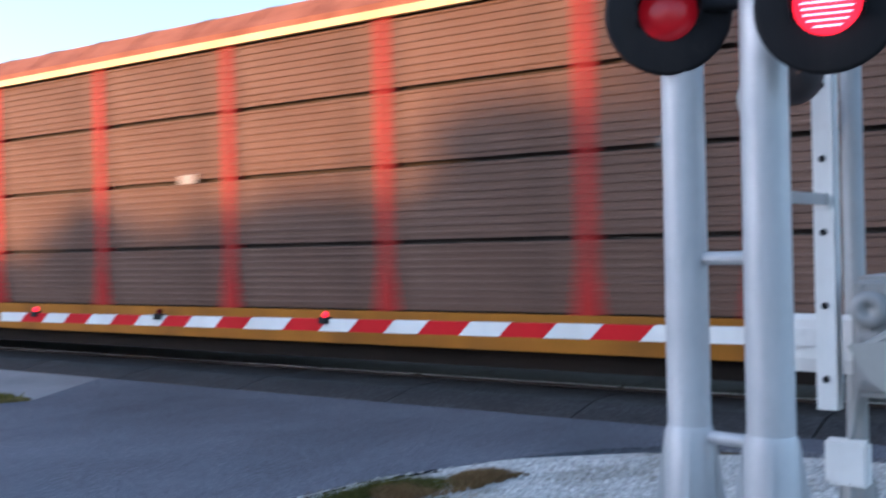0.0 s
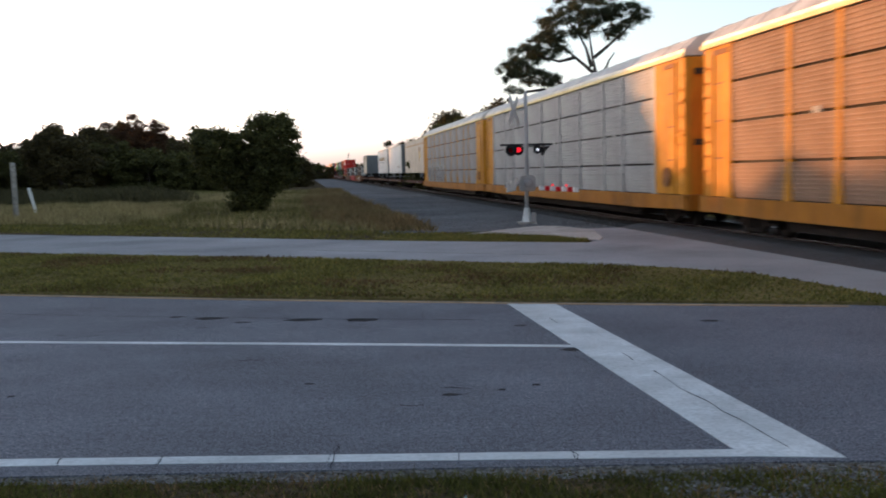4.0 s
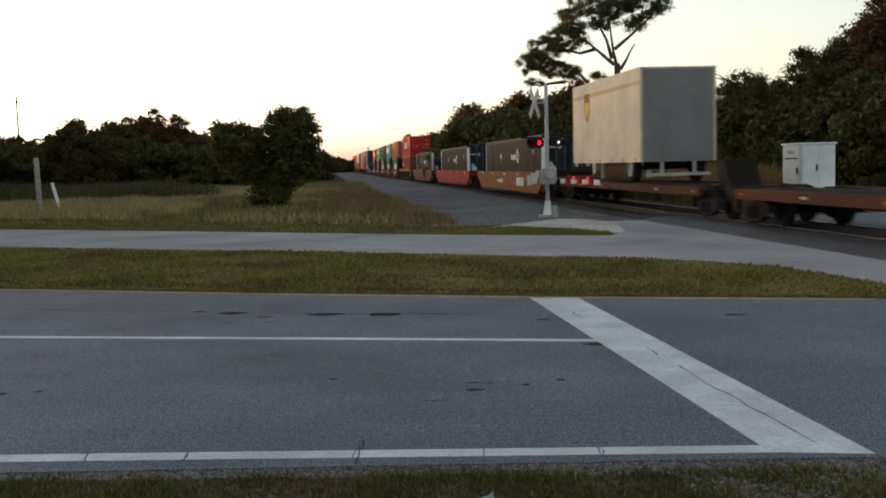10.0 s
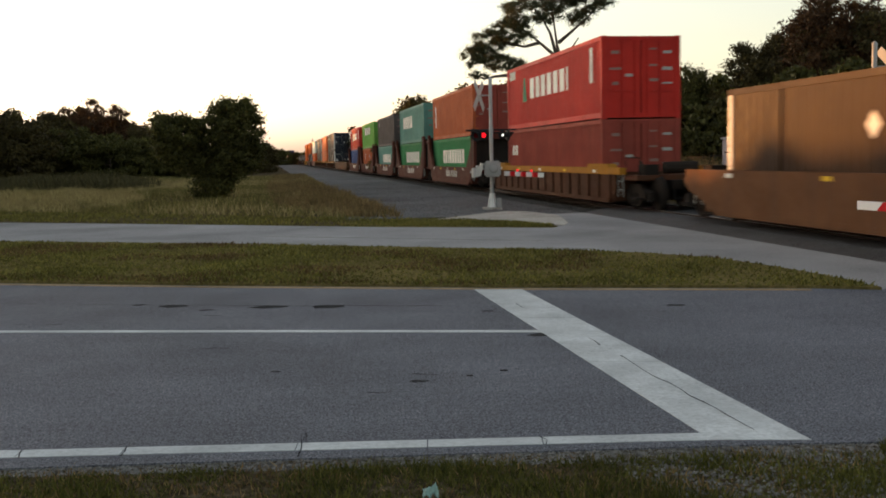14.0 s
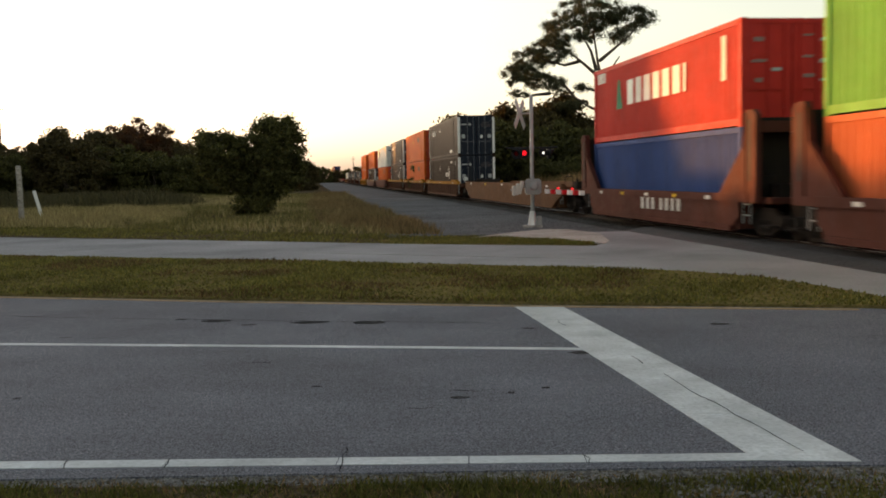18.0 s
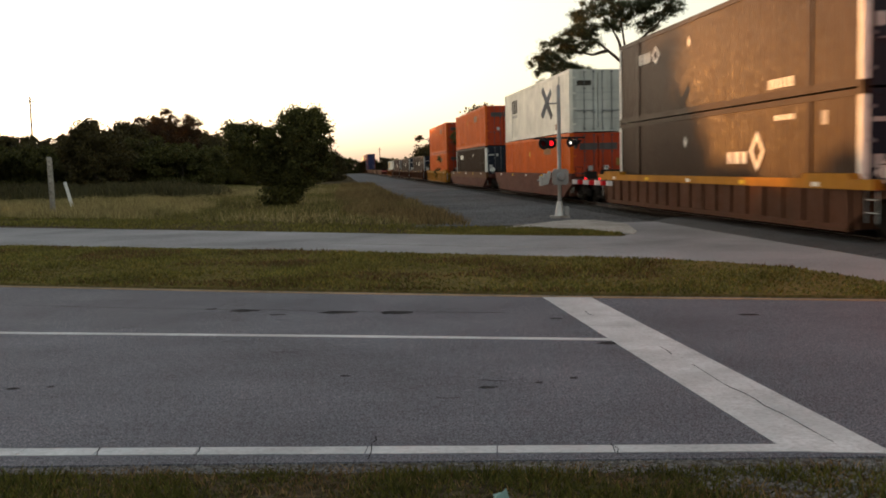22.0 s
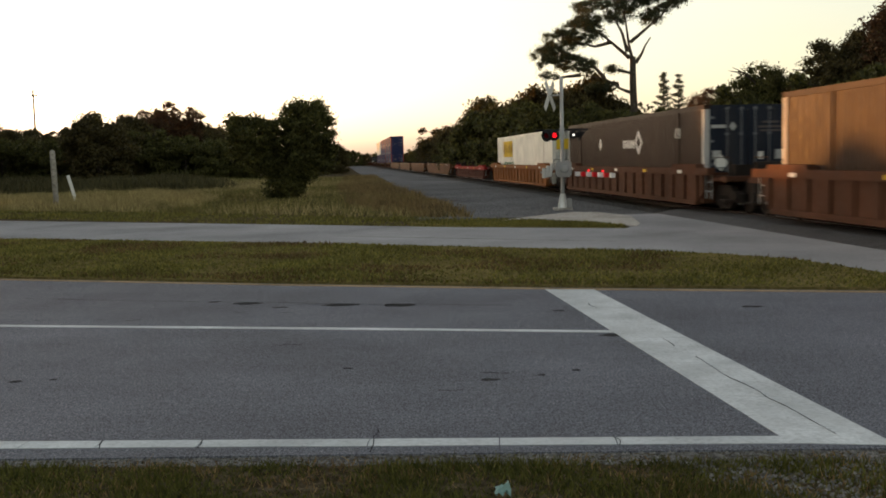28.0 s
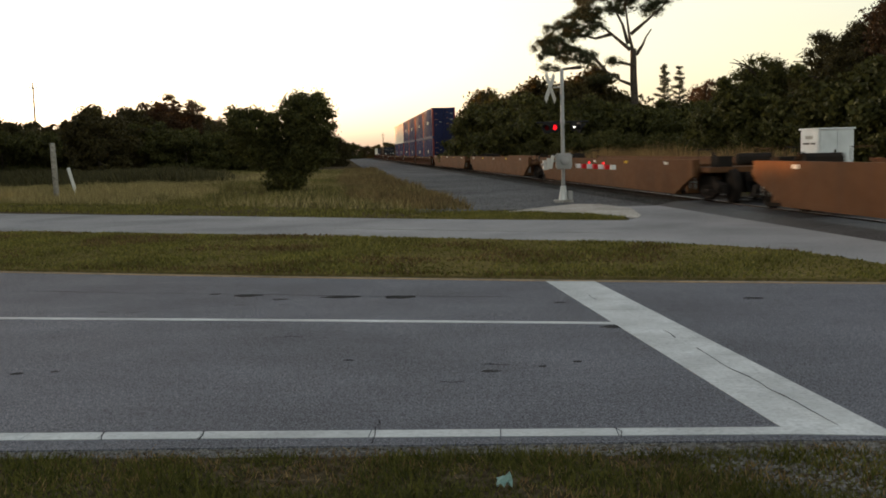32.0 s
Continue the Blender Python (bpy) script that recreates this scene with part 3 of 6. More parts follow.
def truck(parent, x):
    tr = part("truck", FRAME, None, parent, "grimy two-axle truck")
    tr.location = (x, 0, 0)
    for dx in (-0.9, 0.9):
        for y, turn in ((0.75, 180), (-0.75, 0)):
            w = part("wheel", WHEEL, None, tr)
            w.location, w.rotation_euler = (dx, y, 0.595), (0, 0, radians(turn))


COUPLER = MB().box(-0.75, 0.1, -0.09, 0.09, 0.78, 0.98).box(-0.95, -0.7, -0.16, 0.14, 0.72, 1.02).mesh("coupler", steel_dark)


def coupler(parent, x, back):
    c = part("coupler", COUPLER, None, parent)
    c.location, c.rotation_euler = (x, 0, 0), (0, 0, radians(180 if back else 0))


PANELS = {}


def rack_panel(w, h, mat):
    """One perforated, ribbed side panel, its ribs running along the car."""
    key = (round(w, 3), round(h, 3), mat.name)
    if key not in PANELS:
        mb, prof = MB(), []
        n = 9
        for i in range(n):
            z = i * h / n
            prof += [(0.0, z), (0.0, z + 0.55 * h / n), (0.022, z + 0.62 * h / n), (0.022, z + 0.92 * h / n)]
        prof.append((0.0, h))
        for (y0, z0), (y1, z1) in zip(prof[:-1], prof[1:]):
            mb.quad((0, y0, z0), (w, y0, z0), (w, y1, z1), (0, y1, z1))
        mb.box(0, 0.03, -0.02, 0.03, 0, h).box(w - 0.03, w, -0.02, 0.03, 0, h)
        PANELS[key] = mb.mesh("side_panel", mat)
    return PANELS[key]


def letters(mb, x, z, w, h, widths, y, gap=0.2):
    """Blocks the size of painted letters, read from the far end to the near one."""
    total = sum(abs(q) for q in widths) + gap * (len(widths) - 1)
    k = w / total
    for q in widths:
        if q > 0:
            mb.box(x - q * k * 0.82, x, y, y + 0.006, z, z + h)
        x -= (abs(q) + gap) * k
    return mb


BAYS = (0.0, 2.75, 4.63, 7.38, 10.1, 12.9, 15.62, 18.37, 20.25, 23.0)


def autorack(front, rear, first, last, panel, post, label, roof=None, sill=None, logo=False, graffiti=False, uprights=None):
    """front, rear: the two end faces along the train; first, last: the outermost side posts."""
    u, L, W = front - 0.45, rear - front + 0.9, 1.58
    car = rides(tagged(new("autorack_car"), label, "railway car", "cars of the freight train"), u)
    x0, x1 = 0.45, L - 0.45
    sm = sill or yel_sill
    part("deck", MB().box(x0, x1, -W + 0.05, W - 0.05, 0.90, 1.02), steel_dark, car)
    part("centre_beam", MB().box(0.9, L - 0.9, -0.35, 0.35, 0.55, 0.9), steel_dark, car)
    part("under_shade_box", MB().prism([(4.3, 0.9), (4.7, 0.36), (L - 4.7, 0.36), (L - 4.3, 0.9)], "y", -1.3, 1.3), steel_dark, car, "dark box added for the shade under the car")
    for y0, y1 in ((W - 0.06, W), (-W, -W + 0.06)):
        mb = MB().prism([(x0, 0.66), (x0 + 3.6, 0.60), (x1 - 3.6, 0.60), (x1, 0.66), (x1, 1.02), (x0, 1.02)], "y", y0, y1)
        part("sill", mb, sm, car)
    edges = [first - u + e * (last - first) / 23.0 for e in BAYS]
    bays = len(edges) - 1
    rows = [(1.04, 1.84), (1.90, 2.79), (2.85, 3.73), (3.79, 4.64)]
    for side in (1, -1):
        for i in range(bays):
            for j, (z0, z1) in enumerate(rows):
                if side < 0:
                    continue
                p = part("side_panel", rack_panel(edges[i + 1] - edges[i] - 0.16, z1 - z0, panel), None, car)
                p.location = (edges[i] + 0.08, side * (W - 0.09), z0)
        for e in edges:
            mb = MB().box(e - 0.075, e + 0.075, side * (W - 0.12) - 0.05, side * (W - 0.12) + 0.07, 1.02, 4.70)
            mb.prism([(e - 0.16, 1.02), (e + 0.16, 1.02), (e + 0.075, 1.6), (e - 0.075, 1.6)], "y", side * (W - 0.06) - 0.03, side * (W - 0.06) + 0.03)
            part("post", mb, uprights or post, car)
    part("far_side", MB().box(edges[0], edges[-1], -W + 0.07, -W + 0.11, 1.02, 4.7), panel, car)
    part("inner_shade", MB().box(edges[0], edges[-1], W - 0.24, W - 0.2, 1.02, 4.7), mark_shade_dark, car, "dark sheet standing for the shade behind the panels")
    # roof: side plates, slope and crown
    prof = [(-W + 0.04, 4.70), (-W + 0.04, 4.86), (-1.15, 5.20), (-0.55, 5.36), (0, 5.40), (0.55, 5.36), (1.15, 5.20), (W - 0.04, 4.86), (W - 0.04, 4.70)]
    part("roof", MB().prism(prof, "x", x0 + 0.15, x1 - 0.15), roof or roof_mat, car)
    for i in range(22):
        x = x0 + 0.5 + i * (x1 - x0 - 1.0) / 21
        rib = [(y, z + 0.02) for y, z in prof[1:-1]] + [(y, z - 0.01) for y, z in prof[1:-1]][::-1]
        part("roof_rib", MB().prism(rib, "x", x - 0.03, x + 0.03), roof or roof_mat, car)
    part("roof_rail", MB().box(x0 + 0.1, x1 - 0.1, W - 0.05, W + 0.02, 4.66, 4.76), strip_yel, car)
    # radial end doors, curved in plan
    for back in (0, 1):
        xe = x1 if back else x0
        d = -1 if back else 1
        for side in (1, -1):
            reach = (edges[0] - x0 if not back else x1 - edges[-1]) - 0.1
            pl = [(xe + d * reach, side * (W - 0.05)), (xe + d * 0.16, side * (W - 0.07)), (xe + d * 0.06, side * (W - 0.2)), (xe + d * 0.03, side * 0.04), (xe + d * 0.10, side * 0.04), (xe + d * 0.14, side * (W - 0.28)), (xe + d * 0.26, side * (W - 0.14)), (xe + d * reach, side * (W - 0.12))]
            door = part("end_door", MB().prism(pl, "z", 1.04, 4.66), post, car)
            if side > 0:
                for z in (1.7, 2.6, 3.5):
                    part("door_rib", MB().box(min(xe + d * 0.2, xe + d * 0.7), max(xe + d * 0.2, xe + d * 0.7), W - 0.06, W - 0.025, z, z + 0.05), post, door)
                    part("door_slot", MB().box(min(xe + d * 0.85, xe + d * 1.35), max(xe + d * 0.85, xe + d * 1.35), W - 0.052, W - 0.046, z + 0.25, z + 0.29), mark_brown, door)
                part("door_jamb", MB().box(min(xe + d * 0.74, xe + d * 0.82), max(xe + d * 0.74, xe + d * 0.82), W - 0.06, W - 0.02, 1.05, 4.6), post, door)
                part("door_header", MB().box(min(xe + d * 0.8, xe + d * 1.6), max(xe + d * 0.8, xe + d * 1.6), W - 0.06, W - 0.03, 4.46, 4.58), mark_brown, door)
                if not back:
                    part("brake_wheel", MB().lathe((xe + 1.35, W - 0.05, 1.5), (0, 1, 0), [(0.0, 0.02), (0.05, 0.04), (0.05, 0.2), (0.08, 0.25), (0.05, 0.28), (0.02, 0.25), (0.0, 0.06)], 16), mark_brown, door, "rusty round brake wheel")
            for z in (2.35, 4.2):
                part("end_slot", MB().box(min(xe + d * 0.0, xe + d * 0.025), max(xe + d * 0.0, xe + d * 0.025), min(side * 0.25, side * 1.3), max(side * 0.25, side * 1.3), z, z + 0.16), mark_shade_dark, door)
                for k in range(9):
                    part("rung", MB().tube((xe + d * 0.22, W - 0.02, 1.3 + 0.36 * k), (xe + d * 0.66, W - 0.02, 1.3 + 0.36 * k), 0.012, k=6), post, door)
        part("end_bolster", MB().box(xe - 0.15 if not back else xe - 0.4, xe + 0.4 if not back else xe + 0.15, -1.5, 1.5, 0.62, 1.04), sm, car)
        truck(car, L - 2.6 if back else 2.6)
        coupler(car, L - 0.35 if back else 0.35, back)
    if logo:
        e = part("logo_panel", MB().box(edges[6] + 0.1, edges[7] - 0.1, W - 0.055, W - 0.04, 2.87, 3.72), mark_yellow, car, "yellow panel with a dark railway emblem")
        mb = MB()
        xm, zm = (edges[6] + edges[7]) / 2, 3.3
        mb.box(xm - 0.75, xm + 0.8, W - 0.04, W - 0.034, zm - 0.24, zm - 0.08).box(xm - 0.75, xm + 0.8, W - 0.04, W - 0.034, zm + 0.08, zm + 0.24)
        part("emblem", mb, mark_brown, e)
    if graffiti:
        rng = random.Random(7)
        for k in range(9):
            xg = L - 4.0 - k * 1.05
            mb = MB()
            hgt = rng.uniform(1.1, 1.5)
            mb.prism([(xg, 0.95), (xg - 0.2, 0.95), (xg - 0.16, 0.95 + hgt), (xg - 0.42, 1.05 + hgt), (xg - 0.62, 0.9 + hgt), (xg - 0.66, 0.95), (xg - 0.8, 0.95), (xg - 0.8, 1.0 + hgt), (xg - 0.45, 1.2 + hgt), (xg - 0.05, 1.02 + hgt)], "y", W - 0.03, W - 0.022)
            part("graffiti_stroke", mb, mark_grey, car, "pale spray-painted scrawl")
            part("graffiti_fill", MB().box(xg - 0.64, xg - 0.18, W - 0.032, W - 0.026, 0.98, 0.9 + hgt), c_dgrey, car, "dark spray-painted fill")
    for k in range(3):
        part("placard", MB().box(edges[3 * k + 1] + 0.7, edges[3 * k + 1] + 0.95, W - 0.06, W - 0.045, 2.79, 2.92), mark_grey, car)
    return car


CORR = {}


def corrugated(L, h, mat, pitch=0.29, depth=0.036, flat=0.4):
    """A container's side: trapezoid folds that stand upright."""
    key = (round(L, 2), round(h, 2), mat.name, pitch)
    if key not in CORR:
        n = int(L / pitch)
        p = L / n
        mb, pts = MB(), []
        for i in range(n):
            x = i * p
            pts += [(x, 0.0), (x + p * flat * 0.5, 0.0), (x + p * 0.5, -depth), (x + p * (0.5 + flat * 0.5), -depth)]
        pts.append((L, 0.0))
        for (a, b), (c, d) in zip(pts[:-1], pts[1:]):
            mb.quad((a, b, 0), (c, d, 0), (c, d, h), (a, b, h))
        CORR[key] = mb.mesh("side_sheet", mat)
    return CORR[key]


def container(u, L, z0, h, mat, doors, label, marks=(), fold=True, trim=None, posts=None):
    """marks: (centre along the box from its front, height in the box, width, height, material, letter widths)."""
    box = rides(tagged(new("container"), label, "container", "containers on the train"), u)
    W = 1.285
    y = W - 0.012
    ob = part("side_sheet", corrugated(L - 0.3, h - 0.28, mat, 0.29 if fold else 0.30, 0.046 if fold else 0.02), None, box)
    ob.location = (0.15, y, z0 + 0.16)
    part("far_wall", MB().box(0.15, L - 0.15, -W, -W + 0.05, z0 + 0.1, z0 + h - 0.1), mat, box)
    part("roof", MB().box(0.05, L - 0.05, -W + 0.04, W - 0.04, z0 + h - 0.06, z0 + h - 0.01), mat, box)
    part("floor", MB().box(0.05, L - 0.05, -W + 0.04, W - 0.04, z0 + 0.02, z0 + 0.16), steel_dark, box)
    tm = trim or mat
    for s in (1, -1):
        part("top_rail", MB().box(0.1, L - 0.1, s * (W - 0.03) - 0.035, s * (W - 0.03) + 0.035, z0 + h - 0.13, z0 + h), tm, box)
        part("bottom_rail", MB().box(0.1, L - 0.1, s * (W - 0.03) - 0.035, s * (W - 0.03) + 0.035, z0, z0 + 0.17), tm, box)
        for x in (0.0, L - 0.16):
            part("corner_post", MB().box(x, x + 0.16, s * (W - 0.07) - 0.08, s * (W - 0.07) + 0.08, z0, z0 + h), posts or tm, box)
        for x in (0.0, L - 0.18):
            for zz in (z0, z0 + h - 0.12):
                foot = 0.044 if z0 > 2 and zz == z0 else 0.004
                part("corner_casting", MB().box(x - 0.006, x + 0.186, s * (W - 0.075) - 0.085, s * (W - 0.075) + 0.09, zz - foot, zz + 0.124), tm, box)
    if L > 13:
        for x in (L * 0.5 - 6.1, L * 0.5 + 6.1):
            part("lifting_post", MB().box(x - 0.09, x + 0.09, W - 0.05, W + 0.012, z0, z0 + h), posts and mat or tm, box)
    # doors at the front end, with rods, hinges and plates
    for s in (1, -1):
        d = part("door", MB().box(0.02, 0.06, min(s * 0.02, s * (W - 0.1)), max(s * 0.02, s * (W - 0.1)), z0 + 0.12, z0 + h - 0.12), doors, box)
        rod = rod_grey if doors in (jb_navy, c_white_d) else c_dgrey if doors is c_orange_d else doors
        for yy in (0.2, 0.62):
            bar = part("locking_rod", MB().tube((-0.004, s * yy, z0 + 0.06), (-0.004, s * yy, z0 + h - 0.06), 0.019, k=6), rod, d)
            for zz in (0.08, 0.3 * h, 0.68 * h, h - 0.14):
                part("keeper", MB().box(-0.022, 0.03, s * yy - 0.05, s * yy + 0.05, z0 + zz, z0 + zz + 0.06), rod, bar)
            part("lever", MB().box(-0.03, -0.01, min(s * yy, s * (yy + 0.36)), max(s * yy, s * (yy + 0.36)), z0 + h * 0.33, z0 + h * 0.33 + 0.035), rod, bar)
        for k in range(4):
            part("hinge", MB().box(-0.012, 0.05, s * (W - 0.2) - 0.08, s * (W - 0.2) + 0.08, z0 + 0.3 + k * (h - 0.7) / 3, z0 + 0.37 + k * (h - 0.7) / 3), rod if doors is jb_navy else tm, d)
        for k in range(1, 3):
            part("door_rib", MB().box(0.008, 0.024, min(s * 0.06, s * (W - 0.14)), max(s * 0.06, s * (W - 0.14)), z0 + k * h / 3 - 0.05, z0 + k * h / 3 + 0.05), doors, d)
        if doors is jb_navy:
            part("plate", MB().box(0.0, 0.012, s * 0.92 - 0.12, s * 0.92 + 0.12, z0 + h * 0.42, z0 + h * 0.52), mark_grey, d)
            if s > 0:
                part("letter_bar", MB().box(0.0, 0.012, 0.66, 1.08, z0 + h * 0.755, z0 + h * 0.79), mark_grey, d)
                yy, zz = 0.45, z0 + h * 0.772
                part("door_emblem", MB().prism([(yy, zz - 0.13), (yy + 0.11, zz), (yy, zz + 0.13), (yy - 0.11, zz)], "x", 0.0, 0.012), mark_grey, d, "plain grey emblem")
                if z0 < 1:
                    part("door_emblem", MB().prism([(0.8, z0 + h * 0.3), (1.02, z0 + h * 0.3 + 0.24), (0.8, z0 + h * 0.3 + 0.48), (0.58, z0 + h * 0.3 + 0.24)], "x", -0.004, 0.008), mark_white, d, "plain white diamond")
            else:
                for zz, hw in ((0.80, 0.24), (0.75, 0.36), (0.71, 0.3)):
                    part("letter_bar", MB().box(0.0, 0.012, -0.66 - hw, -0.66 + hw, z0 + h * zz, z0 + h * zz + 0.06), c_dgrey, d)
                part("plate", MB().box(0.0, 0.012, -0.44, -0.3, z0 + h * 0.42, z0 + h * 0.50), mark_white, d)
        elif doors is c_orange_d:
            part("door_stripe", MB().box(0.004, 0.012, min(s * 0.03, s * 0.86), max(s * 0.03, s * 0.86), z0 + h * 0.72, z0 + h * 0.83), c_dgrey, d, "dark rubbed lettering panel")
            part("plate", MB().box(0.0, 0.012, s * 0.36 - 0.1, s * 0.36 + 0.1, z0 + h * 0.38, z0 + h * 0.46), mark_white if s < 0 else mark_grey, d)
            if s < 0:
                part("plate", MB().box(0.0, 0.012, -1.12, -0.82, z0 + h * 0.46, z0 + h * 0.58), mark_ochre, d)
        elif doors is c_white_d:
            for zz in (0.2, 0.34, 0.5, 0.62):
                part("stain", MB().box(0.004, 0.012, min(s * 0.1, s * 1.1), max(s * 0.1, s * 1.1), z0 + h * zz, z0 + h * zz + 0.05), mark_grey, d)
            if s > 0:
                part("door_emblem", MB().box(0.0, 0.01, 0.3, 0.95, z0 + h * 0.74, z0 + h * 0.82), mark_shade_dark, d)
        else:
            for yy, zz, ww, hh in ((0.84, 0.8, 0.13, 0.1), (0.84, 0.6, 0.2, 0.07), (0.4, 0.52, 0.12, 0.08), (0.84, 0.42, 0.1, 0.1)) if s > 0 else ((0.4, 0.84, 0.12, 0.05), (0.86, 0.8, 0.14, 0.08), (0.4, 0.64, 0.13, 0.06), (0.86, 0.6, 0.16, 0.1), (0.42, 0.46, 0.14, 0.09), (0.86, 0.42, 0.16, 0.05)):
                part("plate", MB().box(0.0, 0.012, s * yy - ww, s * yy + ww, z0 + h * zz - hh / 2, z0 + h * zz + hh / 2), mark_dull if (yy > 0.5) == (s > 0) else mark_grey, d)
    part("door_header", MB().box(0.0, 0.1, -W + 0.1, W - 0.1, z0 + h - 0.14, z0 + h - 0.01), doors, box)
    part("door_sill", MB().box(0.0, 0.1, -W + 0.1, W - 0.1, z0, z0 + 0.13), doors, box)
    part("back_wall", MB().box(L - 0.08, L - 0.03, -W + 0.1, W - 0.1, z0 + 0.1, z0 + h - 0.1), mat, box)
    for x, z, w, hh, mm, ws in marks:
        if ws == "diamond":
            part("emblem", MB().prism([(x, z0 + z - hh / 2), (x + w / 2, z0 + z), (x, z0 + z + hh / 2), (x - w / 2, z0 + z)], "y", y + 0.004, y + 0.010), mm, box, "plain pale emblem")
        elif ws == "ring":
            mb = MB()
            for k in range(4):
                a0 = k * math.pi / 2
                p = [(x + w / 2 * math.cos(a0) * r, z0 + z + hh / 2 * math.sin(a0) * r) for r in (1, 0.62)] + [(x + w / 2 * math.cos(a0 + math.pi / 2) * r, z0 + z + hh / 2 * math.sin(a0 + math.pi / 2) * r) for r in (0.62, 1)]
                mb.prism(p, "y", y + 0.004, y + 0.010)
            part("emblem", mb, mm, box, "plain pale ring emblem")
        elif ws == "triangle":
            part("emblem", MB().prism([(x + w / 2, z0 + z - hh / 2), (x - w / 2, z0 + z - hh / 2), (x - w * 0.1, z0 + z + hh / 2), (x + w * 0.25, z0 + z + hh / 2)], "y", y + 0.004, y + 0.010), mm, box, "plain green emblem")
        else:
            part("lettering", letters(MB(), x + w / 2, z0 + z - hh / 2, w, hh, ws, y + 0.004), mm, box, "row of plain blocks for painted letters")
    return box


def well_car(u, L, mat, top, label, style="ribbed", chord=1.34, floor=0.36, load=16.4, articulated=False):
    car = rides(tagged(new("well_car"), label, "railway car", "cars of the freight train"), u)
    W = 1.56
    a, b = 2.15, L - 2.15          # the well between the two platforms
    for s in (1, -1):
        yo, yi = s * W, s * (W - 0.14)
        y0, y1 = min(yo, yi), max(yo, yi)
        if style == "smooth":
            out = [(a - 0.95, chord - 0.02), (b + 0.95, chord - 0.02), (b + 0.95, 0.86), (b + 0.55, 0.74), (b + 0.15, 0.62), (b - 0.2, 0.46), (b - 0.6, floor - 0.02), (a + 0.6, floor - 0.02), (a + 0.2, 0.46), (a - 0.15, 0.62), (a - 0.55, 0.74), (a - 0.95, 0.86)]
            part("side_wall", MB().prism(out, "y", y0, y1), mat, car)
            part("top_chord", MB().box(a - 1.0, b + 1.0, y0 - 0.02, y1 + 0.02, chord - 0.4, chord), top, car)
            part("lower_chord", MB().box(a + 0.5, b - 0.5, y0 - 0.01, y1 + 0.01, floor - 0.05, floor + 0.08), mat, car)
        else:
            part("side_wall", MB().prism([(a - 0.35, 0.66), (a - 0.35, chord - 0.1), (b + 0.35, chord - 0.1), (b + 0.35, 0.66), (b - 0.1, floor), (a + 0.1, floor)], "y", y0 + (0.04 if s > 0 else 0.0), y1 - (0.04 if s > 0 else 0.0)), mat, car)
            part("top_chord", MB().box(a - 0.9, b + 0.9, y0 - 0.03, y1 + 0.03, chord - 0.2, chord), top, car)
            part("lower_chord", MB().box(a + 0.1, b - 0.1, y0, y1, floor - 0.06, floor + 0.08), mat, car)
            if s > 0 and style == "ribbed":
                for x in (a - 0.1, b - 2.0):
                    part("guide_ledge", MB().prism([(x, chord), (x + 2.1, chord), (x + 2.0, chord + 0.11), (x + 0.1, chord + 0.11)], "y", W - 0.2, W + 0.04), top, car)
            if s > 0 and style != "bulkhead":
                n = int((b - a) / 0.95)
                for i in range(n + 1):
                    x = a + 0.02 + i * (b - a - 0.04) / n
                    part("rib", MB().box(x - 0.035, x + 0.035, W - 0.06, W + 0.015, floor + 0.06, chord - 0.2), mat, car)
        if style == "bulkhead":
            for xe, d in ((a - 0.2, 1), (b + 0.2, -1)):
                fr = part("end_frame", MB().prism([(xe - d * 1.1, 1.0), (xe - d * 1.1, 3.0), (xe - d * 0.95, 3.12), (xe - d * 0.6, 3.12), (xe - d * 0.5, 3.0), (xe - d * 0.42, 2.3), (xe + d * 0.9, chord), (xe + d * 0.6, 1.0)], "y", y0, y1), mat, car)
                if s > 0:
                    part("end_shade_sheet", MB().box(min(xe - d * 0.62, xe - d * 0.56), max(xe - d * 0.62, xe - d * 0.56), -W + 0.14, W - 0.14, 1.12, 2.95), steel_dark, car, "black sheet added for the shade at the well's end")
                    part("slot", MB().box(min(xe - d * 0.86, xe - d * 0.72), max(xe - d * 0.86, xe - d * 0.72), W - 0.01, W + 0.006, 1.5, 2.9), mark_shade_dark, fr)
                    part("stiffener", MB().box(min(xe - d * 0.62, xe - d * 0.54), max(xe - d * 0.62, xe - d * 0.54), W - 0.01, W + 0.03, 1.2, 3.05), mat, fr)
                    part("reflector", MB().box(min(xe + d * 0.1, xe + d * 0.35), max(xe + d * 0.1, xe + d * 0.35), W, W + 0.006, 1.04, 1.2), mark_yellow, fr)
                part("end_tie", MB().box(min(xe - d * 1.0, xe - d * 0.6), max(xe - d * 1.0, xe - d * 0.6), -W + 0.2, W - 0.2, 2.6, 2.85), mat, car) if s > 0 else None
    for i in range(5):
        x = a + 1.0 + i * (b - a - 2.0) / 4
        part("floor_beam", MB().box(x - 0.25, x + 0.25, -W + 0.1, W - 0.1, floor - 0.08, 0.416), steel_dark, car)
    for back in (0, 1):
        d = -1 if back else 1
        xe = L if back else 0.0
        x_in = xe + d * 2.0
        part("platform", MB().box(min(xe + d * 0.5, x_in), max(xe + d * 0.5, x_in), -1.35, 1.35, 0.98, 1.12), mat, car)
        part("draft_sill", MB().box(min(xe + d * 0.2, xe + d * 2.3), max(xe + d * 0.2, xe + d * 2.3), -0.4, 0.4, 0.72, 0.98), steel_dark, car)
        part("end_wall", MB().box(min(x_in - d * 0.05, x_in + d * 0.12), max(x_in - d * 0.05, x_in + d * 0.12), -W + 0.1, W - 0.1, floor, 1.2), mat, car)
